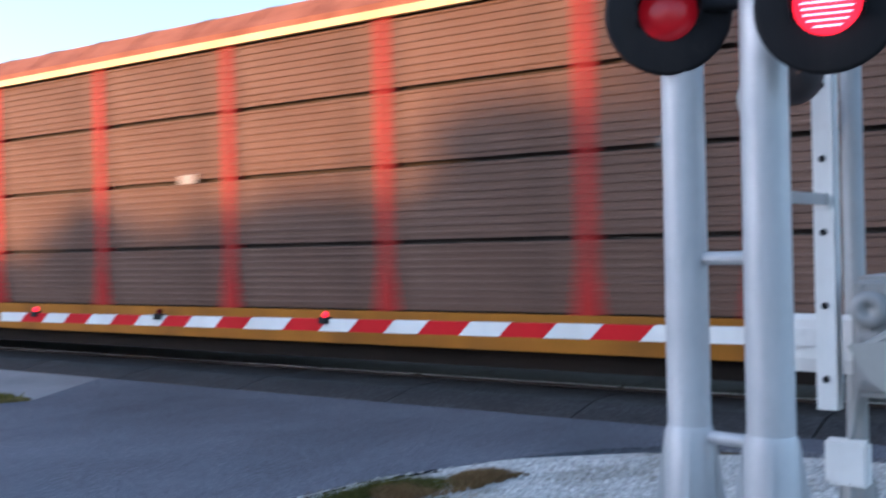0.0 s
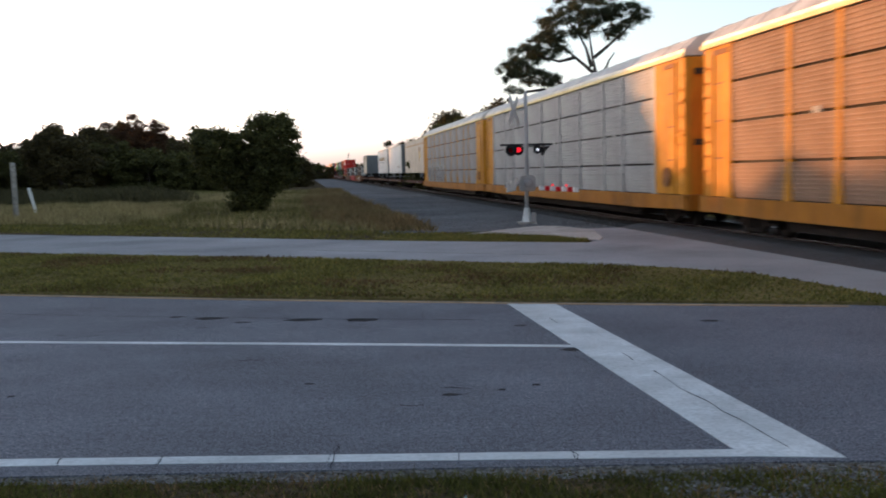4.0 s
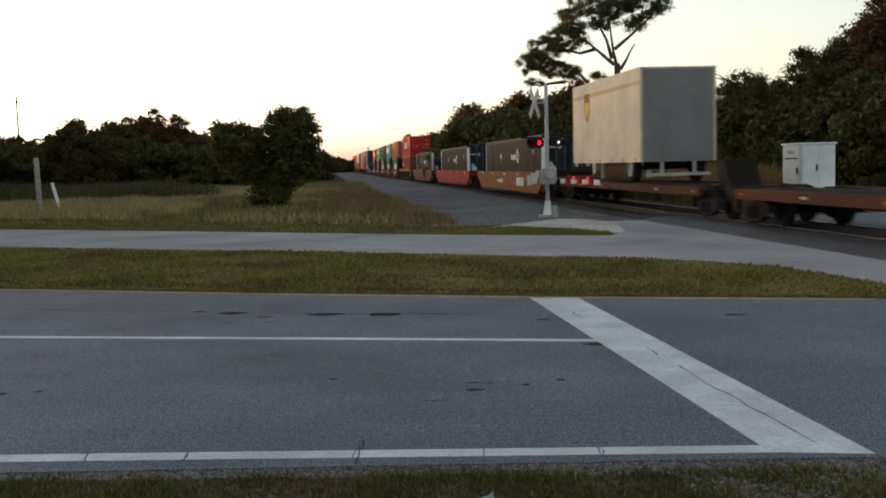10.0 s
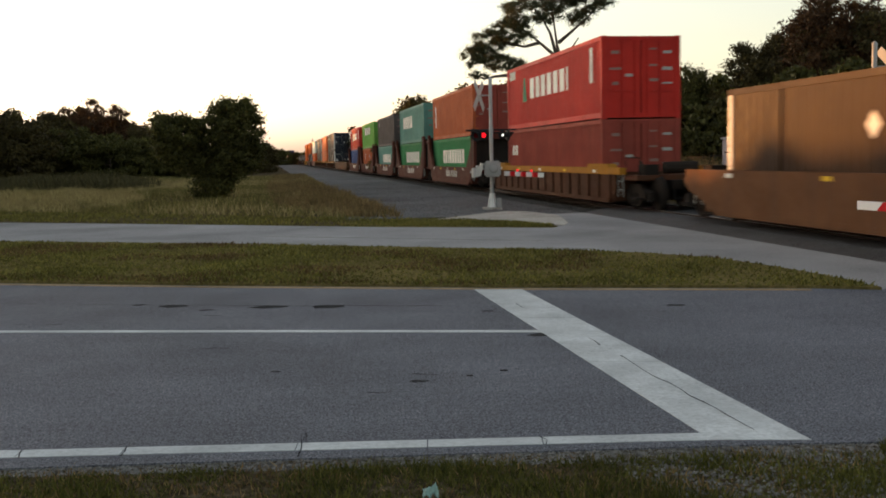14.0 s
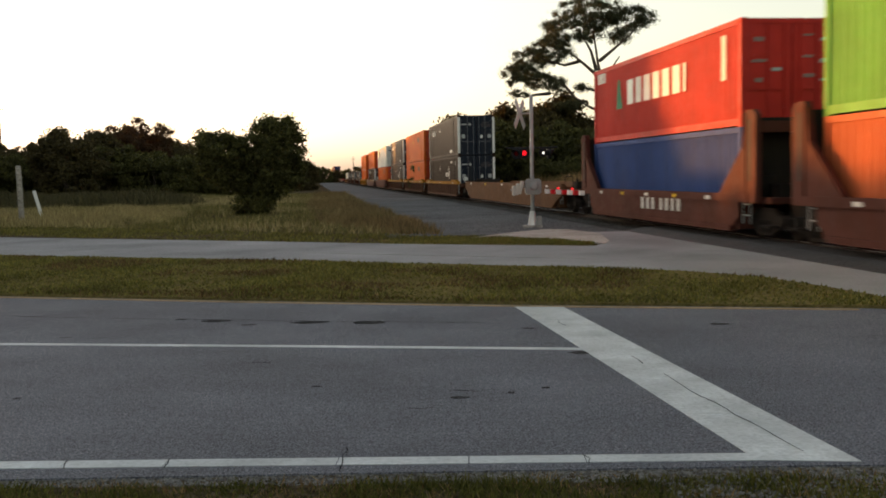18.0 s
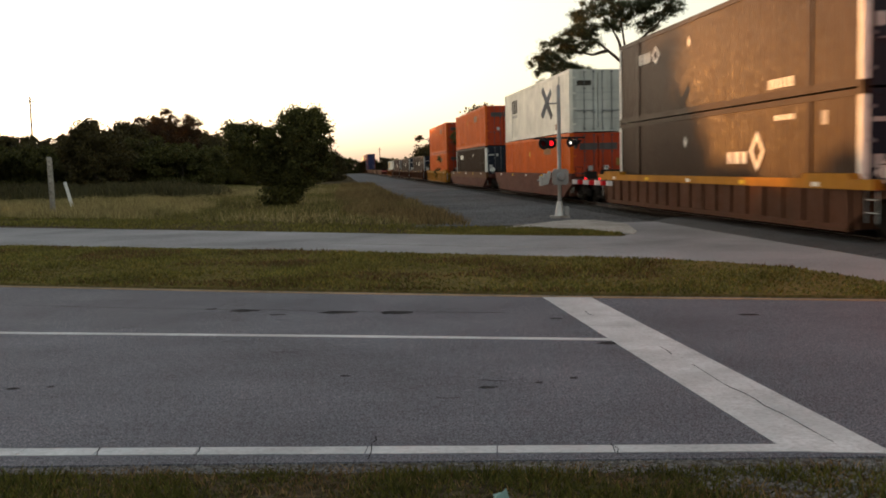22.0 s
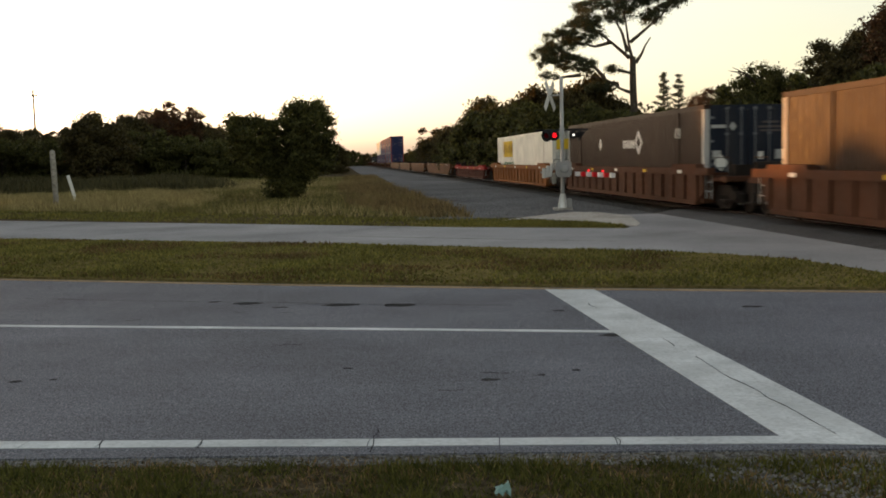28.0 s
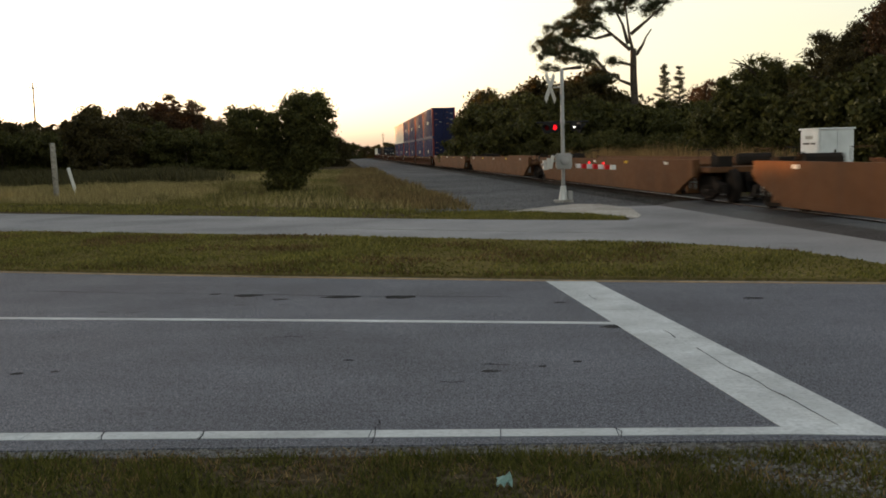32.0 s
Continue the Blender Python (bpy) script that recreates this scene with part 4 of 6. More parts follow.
        for s in (1, -1):
            part("handrail", MB().tube((xe + d * 0.55, s * 1.25, 1.1), (xe + d * 0.55, s * 1.25, 1.62), 0.014, k=6).tube((xe + d * 0.55, s * 1.25, 1.62), (xe + d * 1.5, s * 1.3, 1.62), 0.014, k=6).tube((xe + d * 1.5, s * 1.3, 1.1), (xe + d * 1.5, s * 1.3, 1.62), 0.014, k=6), steel_dark, car)
            part("step", MB().box(min(xe + d * 0.45, xe + d * 0.9), max(xe + d * 0.45, xe + d * 0.9), s * 1.3 - 0.12, s * 1.3 + 0.12, 0.45, 0.5), steel_dark, car)
        truck(car, xe + d * 1.25)
        part("brake_gear", MB().box(min(xe + d * 0.8, xe + d * 1.3), max(xe + d * 0.8, xe + d * 1.3), 0.55, 1.0, 1.12, 1.42).tube((xe + d * 1.1, -0.7, 1.32), (xe + d * 1.1, 0.3, 1.32), 0.17, k=10).tube((xe + d * 1.3, 0.7, 1.12), (xe + d * 1.9, 0.7, 1.5), 0.05, k=6), steel_dark, car)
        part("air_hose", MB().tube((xe + d * 0.3, 0.35, 0.85), (xe + d * 0.1, 0.38, 0.45), 0.025, k=6).tube((xe + d * 0.1, 0.38, 0.45), (xe - d * 0.15, 0.3, 0.5), 0.025, k=6), rubber, car)
        part("ladder", MB().tube((x_in - d * 0.25, 1.44, 0.5), (x_in - d * 0.25, 1.44, 1.15), 0.014, k=5).tube((x_in - d * 0.65, 1.44, 0.5), (x_in - d * 0.65, 1.44, 1.15), 0.014, k=5).tube((x_in - d * 0.25, 1.44, 0.7), (x_in - d * 0.65, 1.44, 0.7), 0.012, k=5).tube((x_in - d * 0.25, 1.44, 0.95), (x_in - d * 0.65, 1.44, 0.95), 0.012, k=5), mark_grey, car)
        coupler(car, xe + d * 0.35, back)
    for k in range(5):
        part("placard", MB().box(a + 1.2 + k * (b - a - 2.6) / 4, a + 1.5 + k * (b - a - 2.6) / 4, W + 0.018, W + 0.034, chord - 0.16, chord - 0.07), mark_yellow if k % 2 else mark_white, car)
    return car


def spine_car(u, L, label):
    car = rides(tagged(new("spine_car"), label, "railway car", "cars of the freight train"), u)
    part("spine", MB().box(0.4, L - 0.4, -0.45, 0.45, 0.65, 1.01), steel_dark, car)
    for s in (1, -1):
        part("wheel_rail", MB().box(L * 0.52, L - 1.4, min(s * 0.75, s * 1.45), max(s * 0.75, s * 1.45), 0.93, 1.02), steel_dark, car)
        part("edge_beam", MB().box(1.2, L - 1.2, s * 1.42 - 0.05, s * 1.42 + 0.05, 0.78, 1.02), w_brown, car)
        for k in range(6):
            x = 1.6 + k * (L - 3.2) / 5
            part("outrigger", MB().box(x - 0.1, x + 0.1, min(0, s * 1.42), max(0, s * 1.42), 0.8, 0.92), steel_dark, car)
            part("reflector", MB().box(x - 0.12, x + 0.12, s * 1.475 - 0.004, s * 1.475 + 0.004, 0.87, 0.93), (w_yellow, mark_grey, w_orange)[k % 3], car)
    part("hitch", MB().prism([(L - 17.0, 1.0), (L - 16.2, 1.0), (L - 16.0, 1.74), (L - 16.5, 1.74)], "y", -0.45, 0.45), steel_dark, car)
    for back in (0, 1):
        truck(car, L - 1.5 if back else 1.5)
        coupler(car, L - 0.4 if back else 0.4, back)
    return car


def trailer(u, L, body, end, label, strip_m=None, marks=(), shield=None):
    tr = rides(tagged(new("semi_trailer"), label, "trailer", "trailers on the train"), u)
    W, z0, z1 = 1.27, 1.72, 4.80
    n = max(4, int(L / 1.22))
    for i in range(n):
        part("side_panel", MB().box(i * L / n + 0.012, (i + 1) * L / n - 0.004, W - 0.03, W, z0 + 0.2, z1 - 0.1), body, tr)
    part("inner_wall", MB().box(0.05, L - 0.05, W - 0.06, W - 0.032, z0 + 0.1, z1 - 0.05), end, tr)
    part("far_wall", MB().box(0.02, L - 0.02, -W, -W + 0.03, z0 + 0.1, z1 - 0.05), body, tr)
    part("roof", MB().box(0.0, L, -W + 0.03, W - 0.03, z1 - 0.06, z1), body, tr)
    part("floor", MB().box(0.05, L - 0.05, -W + 0.05, W - 0.05, z0, z0 + 0.14), steel_dark, tr)
    for s in (1, -1):
        part("top_rail", MB().box(0, L, s * (W - 0.01) - 0.02, s * (W - 0.01) + 0.02, z1 - 0.12, z1 + 0.01), strip_m or trailer_sunlit, tr)
        part("bottom_rail", MB().box(0, L, s * (W - 0.01) - 0.02, s * (W - 0.01) + 0.02, z0, z0 + 0.2), strip_m or body, tr)
    if body is trailer_sunlit:
        part("roof_band", MB().box(0.1, L - 0.1, W - 0.002, W + 0.006, z1 - 0.56, z1 - 0.42), faded_band, tr, "faint brown band under the roof")
    for xe, back in ((0.0, 0), (L - 0.05, 1)):
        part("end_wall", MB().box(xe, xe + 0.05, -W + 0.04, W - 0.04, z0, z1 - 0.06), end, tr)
        for s in (1, -1):
            part("corner_post", MB().box(xe - 0.01, xe + 0.06, s * (W - 0.03) - 0.04, s * (W - 0.03) + 0.04, z0, z1), strip_m or body, tr)
    for k in range(int(L / 1.4)):
        part("marker_lamp", MB().box(0.5 + k * 1.4, 0.66 + k * 1.4, W + 0.012, W + 0.02, z0 + 0.06, z0 + 0.12), mark_brown, tr)
    # wheels at the back end, legs near the kingpin, underride guard
    for x in (1.4, 2.65) if L > 10 else (1.3,):
        ax = part("axle", MB().tube((x, -1.0, 1.53), (x, 1.0, 1.53), 0.07, k=8), steel_dark, tr)
        for s in (1, -1):
            part("tyre", MB().lathe((x, s * 1.24, 1.53), (0, -s, 0), [(0, 0.3), (0.0, 0.46), (0.04, 0.51), (0.24, 0.51), (0.28, 0.46), (0.28, 0.3)], 18), rubber, ax)
            part("rim", MB().lathe((x, s * 1.24, 1.53), (0, -s, 0), [(0.03, 0.02), (0.08, 0.12), (0.10, 0.24), (0.0, 0.3)], 18), mark_grey, ax)
    part("bogie_frame", MB().box(0.8, 3.4 if L > 10 else 1.9, -0.55, 0.55, 1.55, 1.75), steel_dark, tr)
    for s in (1, -1):
        part("landing_leg", MB().box(L - 3.2, L - 3.05, s * 0.9 - 0.07, s * 0.9 + 0.07, 1.12, 1.75), mark_grey, tr)
    part("bumper", MB().box(0.0, 0.08, -1.1, 1.1, 1.25, 1.35).box(0.0, 0.08, -0.6, -0.5, 1.3, 1.75).box(0.0, 0.08, 0.5, 0.6, 1.3, 1.75), mark_grey, tr)
    if shield:
        x, z, w, h = shield
        part("emblem", MB().prism([(x - w / 2, z + h / 2), (x + w / 2, z + h / 2), (x + w / 2, z - h * 0.1), (x + w * 0.3, z - h * 0.35), (x, z - h / 2), (x - w * 0.3, z - h * 0.35), (x - w / 2, z - h * 0.1)], "y", W + 0.001, W + 0.007), mark_brown, tr, "plain brown and gold shield")
        part("emblem", MB().prism([(x - w * 0.32, z + h * 0.2), (x + w * 0.32, z + h * 0.2), (x + w * 0.32, z - h * 0.1), (x, z - h * 0.36), (x - w * 0.32, z - h * 0.1)], "y", W + 0.007, W + 0.012), mark_yellow, tr)
    for x, z, w, h, mm, ws in marks:
        part("lettering", letters(MB(), x + w / 2, z - h / 2, w, h, ws, W + 0.002), mm, tr, "row of plain blocks for painted letters")
    return tr


E7, E9 = (1, 0.9, 1, 1, 1, 1, 0.3), (0.8, 0.9, 0.8, 1, 1, 1, 0.8, 0.8, 1)
JB = ((12.4, 2.05, 0.9, 0.5, mark_white, "diamond"), (13.4, 2.05, 1.2, 0.34, mark_white, (0.5, 0.3, 0.8, 0.8)), (6.3, 2.1, 0.34, 0.34, mark_white, "diamond"))
JB_SINGLE = ((6.2, 1.75, 0.8, 0.85, mark_white, "ring"), (7.35, 1.7, 1.35, 0.28, mark_white, (0.5, 0.3, 0.8, 0.8, 0.5)), (11.2, 1.75, 0.42, 0.5, mark_white, "diamond"), (2.2, 1.95, 0.4, 0.3, mark_white, (1, 1)))
JB_PAIR = ((12.6, 2.0, 0.8, 0.6, mark_white, "ring"), (13.7, 2.0, 1.2, 0.34, mark_white, (0.5, 0.3, 0.8, 0.8)), (9.6, 2.05, 0.26, 0.36, mark_white, "diamond"), (3.6, 0.35, 1.3, 0.22, mark_white, (1, 1, 1, 0.6, 1, 1)))
JB_LOW = ((4.9, 1.55, 0.85, 1.0, mark_white, "ring"), (6.1, 1.4, 1.25, 0.3, mark_white, (0.5, 0.3, 0.8, 0.8)), (9.9, 1.9, 0.26, 0.36, mark_white, "diamond"), (3.4, 2.3, 1.0, 0.12, mark_white, (1, 1, 1, 0.6)), (1.5, 2.2, 0.3, 0.3, mark_grey, (1,)))
OR = ((4.6, 2.02, 1.9, 0.42, mark_brown, (1,)), (9.2, 1.9, 0.25, 0.35, mark_yellow, "diamond"))
HY = ((6.0, 1.5, 5.0, 0.78, mark_white, E7), (9.35, 1.5, 0.62, 0.95, mark_green, "triangle"), (11.3, 2.2, 0.9, 0.34, mark_white, (1, 1, 1, 1)), (1.0, 1.7, 0.3, 1.1, mark_white, (1,)))
EV_LOW = ((5.6, 1.35, 6.4, 0.75, mark_white, E9),)
EV_TOP = ((6.4, 1.75, 5.6, 0.7, mark_white, E9),)
CH_TOP = ((7.8, 1.5, 4.6, 0.85, mark_white, (1, 0.9, 0.3, 1, 1, 0.2, 1, 1)),)
CH_LOW = ((5.6, 1.3, 5.6, 0.7, mark_white, (1, 0.9, 0.3, 1, 1, 0.2, 1, 1, 1)),)

autorack(3.6, 30.55, 5.6, 28.5, rack_brown, red_post, "grimy brown autorack car with red posts and an orange sill", roof=rust_roof)
autorack(31.6, 57.6, 33.5, 56.0, rack_grey, yel_post, "grey autorack car with yellow posts and a yellow logo panel", logo=True)
autorack(58.8, 86.0, 60.6, 84.2, rack_grey, yel_post, "weathered grey autorack car with yellow posts and sill")
autorack(87.0, 114.7, 89.0, 113.0, rack_tan, yel_post, "rust-stained tan autorack car with orange-yellow posts")
autorack(115.65, 144.8, 118.1, 142.6, rack_silver, yel_post, "silver-grey autorack car with narrow panels and yellow ends", uprights=rack_silver)
autorack(145.6, 174.2, 147.9, 171.6, rack_grey, yel_post, "weathered grey autorack car with graffiti along its lower side", graffiti=True)

for k, (ua, ln) in enumerate(((174.9, 19.6), (194.5, 19.4), (213.9, 18.6), (232.5, 19.0), (251.5, 18.4))):
    spine_car(ua, ln, "low black spine car with orange edge beams")
trailer(176.2, 16.2, trailer_sunlit, trailer_g, "off-white semi-trailer coloured tan for sunlight, with a brown and gold shield", shield=(3.2, 3.36, 0.85, 1.3))
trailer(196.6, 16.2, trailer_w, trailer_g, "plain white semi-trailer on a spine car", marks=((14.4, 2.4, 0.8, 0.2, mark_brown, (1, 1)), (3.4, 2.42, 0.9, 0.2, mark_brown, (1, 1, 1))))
trailer(214.9, 16.3, trailer_w, trailer_g, "white semi-trailer with faded dark lettering", marks=((9.0, 3.6, 9.5, 0.42, mark_ochre, (0.8, 0.4, 1, 0.9, 0.8, 0.8, 0.8, 0.8, 0.2, 0.8, 0.9, 0.8, 0.8, 0.9, 0.9, 0.9, 0.4, 0.8)), (8.0, 3.15, 15.4, 0.05, mark_shade_dark, (1,)), (15.0, 2.55, 0.1, 1.2, c_red, (1,)), (9.6, 2.55, 0.35, 0.5, mark_grey, (1,))))
trailer(258.2, 8.8, trailer_sunlit, trailer_g, "short off-white semi-trailer coloured tan for sunlight, with a brown and gold shield", shield=(6.6, 3.85, 0.8, 1.1))

ow = well_car(270.3, 22.2, w_orange, w_orange, "orange-brown well car with white lettering blocks", "smooth")
part("lettering", letters(MB(), 7.6, 0.62, 1.9, 0.42, (1, 1, 1), 1.585, 0.12), mark_white, ow, "row of plain blocks for painted letters")
part("lettering", letters(MB(), 13.4, 0.72, 1.8, 0.2, (0.6, 0.6, 0.6, 1.0, 0.6, 0.6, 0.6), 1.585, 0.3), mark_white, ow, "row of plain blocks for painted letters")
well_car(294.2, 23.4, w_red, w_red, "bright red well car with yellow reflectors", "smooth")
well_car(319.0, 22.4, w_tan, w_tan, "tan well car with tapered ends", "smooth")
for u in (272.9, 297.8, 322.0):
    container(u, 16.6, 0.42, 2.70, jb_dark, jb_navy, "single slate-grey container with pale emblem and white corner posts", JB_SINGLE, False, posts=mark_white)
well_car(343.6, 19.4, w_brown, w_yellow, "rust-brown ribbed well car with a yellow top edge", "ribbed")
container(347.2, 12.2, 0.42, 2.40, c_maroon, c_maroon, "maroon forty-foot container in the well", ((11.0, 1.55, 0.9, 0.4, mark_white, (1, 1)),))
container(347.2, 12.2, 2.86, 2.515, c_red, c_red, "red forty-foot container with white lettering blocks", HY)
for k in range(5):
    lab = well_car(364.7 + 16.05 * k, 16.05, w_maroon, w_maroon, "brown articulated well unit with tall end frames and white lettering", "bulkhead", 1.2, load=12.2)
    part("lettering", letters(MB(), 8.6, 0.66, 1.15, 0.36, (0.7, 0.6, 0.6), 1.562, 0.55), mark_white, lab, "row of plain blocks for painted letters")
    part("lettering", letters(MB(), 7.0, 0.66, 1.6, 0.36, (0.6, 0.7, 0.6, 0.7), 1.562, 0.55), mark_white, lab, "row of plain blocks for painted letters")
ST = [(c_brown, c_maroon, "rust-orange", ((11.2, 1.35, 0.3, 1.3, mark_white, (1,)),), c_green, "green", EV_LOW), (c_teal, c_teal, "teal-green", CH_TOP, c_green, "green", EV_LOW), (c_dgrey, c_dgrey, "dark grey", ((11.0, 2.0, 0.5, 0.3, mark_grey, (1,)),), c_teal, "pale green", CH_LOW), (c_lime, c_lime, "bright green", EV_TOP, c_brown, "rust-red", ((9.6, 1.6, 0.2, 0.7, mark_white, (1,)), (4.6, 1.5, 0.6, 0.6, mark_grey, "ring"))), (c_red, c_red, "red", HY, c_blue, "blue", ())]
for k, (m1, d1, n1, k1, m2, n2, k2) in enumerate(ST):
    container(366.9 + 16.05 * k, 12.2, 0.42, 2.36, m2, m2, f"{n2} forty-foot container low in the well", k2)
    container(366.9 + 16.05 * k, 12.2, 2.82, 2.535, m1, d1, f"{n1} forty-foot container stacked on top", k1)
well_car(446.0, 26.8, w_tan, w_tan, "empty tan well car", "smooth")
for u, top in ((473.9, w_yellow), (494.9, w_yellow), (515.6, w_yellow)):
    well_car(u, 21.0 if u < 510 else 22.0, w_brown, top, "rust-brown ribbed well car with a yellow top edge", "ribbed")
well_car(539.6, 22.6, w_maroon, w_maroon, "dark brown smooth-sided well car", "smooth")
well_car(564.0, 23.2, w_maroon, w_tan, "dark brown well car with tapered ends", "smooth")
well_car(588.5, 22.2, w_yellow, w_yellow, "yellow ribbed well car", "ribbed")
for u in (613.6, 637.5, 660.3):
    well_car(u, 22.4 if u < 650 else 20.4, w_brown, w_brown, "dark rust-brown ribbed well car", "ribbed")
well_car(680.8, 21.0, w_orange, w_orange, "orange-brown ribbed well car", "ribbed")
for u in (476.5, 517.8):
    container(u, 16.6, 0.42, 2.70, jb_dark, jb_navy, "slate-grey container low in the well", JB_LOW, False, posts=mark_white)
    container(u, 16.6, 3.165, 2.73, jb_dark, jb_navy, "slate-grey container stacked on top", JB_PAIR, False, posts=mark_white)
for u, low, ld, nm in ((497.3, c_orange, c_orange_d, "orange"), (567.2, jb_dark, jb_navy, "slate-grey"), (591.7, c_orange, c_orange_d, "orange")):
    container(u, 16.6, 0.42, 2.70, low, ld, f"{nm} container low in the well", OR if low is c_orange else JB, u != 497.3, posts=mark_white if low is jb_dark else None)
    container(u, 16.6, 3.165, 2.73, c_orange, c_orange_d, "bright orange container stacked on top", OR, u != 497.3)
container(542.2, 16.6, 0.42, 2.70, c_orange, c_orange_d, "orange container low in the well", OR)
container(542.2, 16.6, 3.165, 2.73, c_white, c_white_d, "cream-white container with dark lettering blocks", ((13.6, 1.9, 1.9, 0.75, mark_shade_dark, (1, 1, 1)), (13.6, 1.35, 1.9, 0.16, mark_grey, (1, 0.6, 1, 1, 0.5)), (2.4, 0.3, 0.9, 0.3, mark_brown, (1,))), False)
for u in (616.4, 641.0, 662.6):
    container(u, 16.6, 0.42, 2.68, jb_dark, jb_navy, "single slate-grey container with pale emblem", JB_SINGLE, False, posts=mark_grey)
wh = container(682.6, 16.7, 0.42, 2.62, c_white, c_white_d, "white container with a yellow panel and the word Intermodal", ((12.6, 1.85, 4.2, 0.95, mark_yellow, (1,)), (12.7, 1.85, 3.2, 0.5, mark_brown, (0.8, 0.8, 0.3, 0.8, 0.9))), False)
for y0, y1 in ((0.08, 1.1), (-1.1, -0.08)):
    part("door_panel", MB().box(-0.03, -0.024, y0, y1, 2.1, 2.6), mark_yellow, wh, "yellow panel across the doors")
tc = bpy.data.curves.new("word", "FONT")
tc.body, tc.size, tc.extrude, tc.align_x = "Intermodal", 0.82, 0.003, "CENTER"
tmp = bpy.data.objects.new("word", tc)
scene.collection.objects.link(tmp)
wme = bpy.data.meshes.new_from_object(tmp.evaluated_get(bpy.context.evaluated_depsgraph_get()))
bpy.data.objects.remove(tmp)
wme.materials.append(mark_green)
word = part("word", wme, None, wh, "dark green word Intermodal")
word.matrix_local = pose(12.7, 1.283, 1.12, 90, 0, 180)
well_car(702.3, 20.4, w_maroon, w_red, "empty maroon and red ribbed well car", "ribbed", 1.15)
for ua, ub in ((724.4, 750.6), (752.4, 776.4), (777.2, 803.4), (804.2, 833.2)):
    well_car(ua, ub - ua, w_tan, w_tan, "empty tan well car", "smooth")
for k in range(4):
    well_car(834.0 + 25.6 * k, 25.4, w_brown, w_brown, "brown well unit with high stacked boxes", "ribbed", 1.2)
    for ua in (836.0 + 26.0 * k, 848.5 + 26.0 * k):
        if k == 3:
            continue
        container(ua, 12.2, 0.42, 2.95, c_navy, c_navy, "navy blue forty-foot container low in the well", ((6, 1.4, 1.6, 0.4, mark_grey, (1, 1, 1)),), posts=c_maroon)
        container(ua, 12.2, 3.375, 3.25, c_navy if k < 2 else c_white, c_navy, "navy blue forty-foot container stacked on top" if k < 2 else "cream forty-foot container stacked on top", ((6, 1.7, 1.6, 0.4, mark_white, (1, 1, 1)),), posts=c_maroon if k < 2 else None)
for k in range(4):
    well_car(938.0 + 22 * k, 21.7, w_brown, w_brown, "rust-brown well car far down the line", "ribbed")
    if k in (1, 3):
        container(940.5 + 22 * k, 16.6, 0.42, 2.7, (c_white, jb_dark, c_maroon)[k % 3], jb_navy, "single container far down the line")
# ---- crossing signals ----


def flasher(parent, c, d, r, hood, lit, small=1.0):
    """A round signal head at c that faces along d: dark backing disc, hood and lens."""
    c, d = Vector(c), Vector(d).normalized()
    disc = part("backing_disc", MB().lathe(c, d, [(-0.02, 0.02), (-0.02, r), (-0.012, r + 0.012), (0.004, r + 0.012), (0.01, r - 0.01), (0.01, r * 0.47 * small)], 36), black_p, parent, "black backing disc", True)
    part("lamp_housing", MB().lathe(c, -d, [(0.0, r * 0.5), (0.10, r * 0.48), (0.16, r * 0.3), (0.18, 0.01)], 20), black_p, disc, "", True)
    part("lens", MB().lathe(c + d * 0.012, d, [(0.0, r * 0.48 * small), (0.03, r * 0.42 * small), (0.05, r * 0.25 * small), (0.056, 0.001)], 28), lit, disc, "red glass lens" if lit is not lens_white else "white lit lens", True)
    if hood:
        u = Vector((d.y, -d.x, 0)).normalized()
        w = Vector((0, 0, 1))
        mb, k = MB(), 18
        for i in range(k + 1):
            a = radians(-25) + radians(230) * i / k
            o = (math.cos(a) * u + math.sin(a) * w) * r * 0.52
            reach = hood * (0.45 + 0.55 * max(0.0, math.sin(a)))
            n = o.normalized() * 0.006
            mb.v += [tuple(c + o), tuple(c + o + d * reach), tuple(c + o + d * reach + n), tuple(c + o + n)]
        for i in range(k):
            for j in range(4):
                mb.f.append((4 * i + j, 4 * i + 4 + j, 4 * i + 4 + (j + 1) % 4, 4 * i + (j + 1) % 4))
        mb.f += [(0, 1, 2, 3), (4 * k + 3, 4 * k + 2, 4 * k + 1, 4 * k)]
        part("hood", mb, black_p, disc, "black visor", True)
    return disc


def flared_base(parent, name, x, y, r, z0, z1, mat, fins=4):
    base_ob = part(name, MB().lathe((x, y, z0), (0, 0, 1), [(0, r * 1.9), (0.05, r * 1.9), (0.10, r * 1.45), ((z1 - z0) * 0.6, r * 1.18), (z1 - z0, r * 1.1), (z1 - z0 + 0.03, r)], 20), mat, parent, "", True)
    for k in range(fins):
        a = radians(20 + 360 / fins * k)
        o = Vector((math.cos(a), math.sin(a), 0))
        t = Vector((-o.y, o.x, 0)) * 0.012
        p = [Vector((x, y, z0)) + o * r * 2.3, Vector((x, y, z1)) + o * r * 1.12, Vector((x, y, z1)) + o * r * 0.8, Vector((x, y, z0)) + o * r * 0.8]
        fin = MB()
        fin.v = [tuple(q + t) for q in p] + [tuple(q - t) for q in p]
        fin.f = [(0, 1, 2, 3), (7, 6, 5, 4), (0, 4, 5, 1), (1, 5, 6, 2), (3, 2, 6, 7), (0, 3, 7, 4)]
        part("fin", fin, mat, base_ob)
    return base_ob


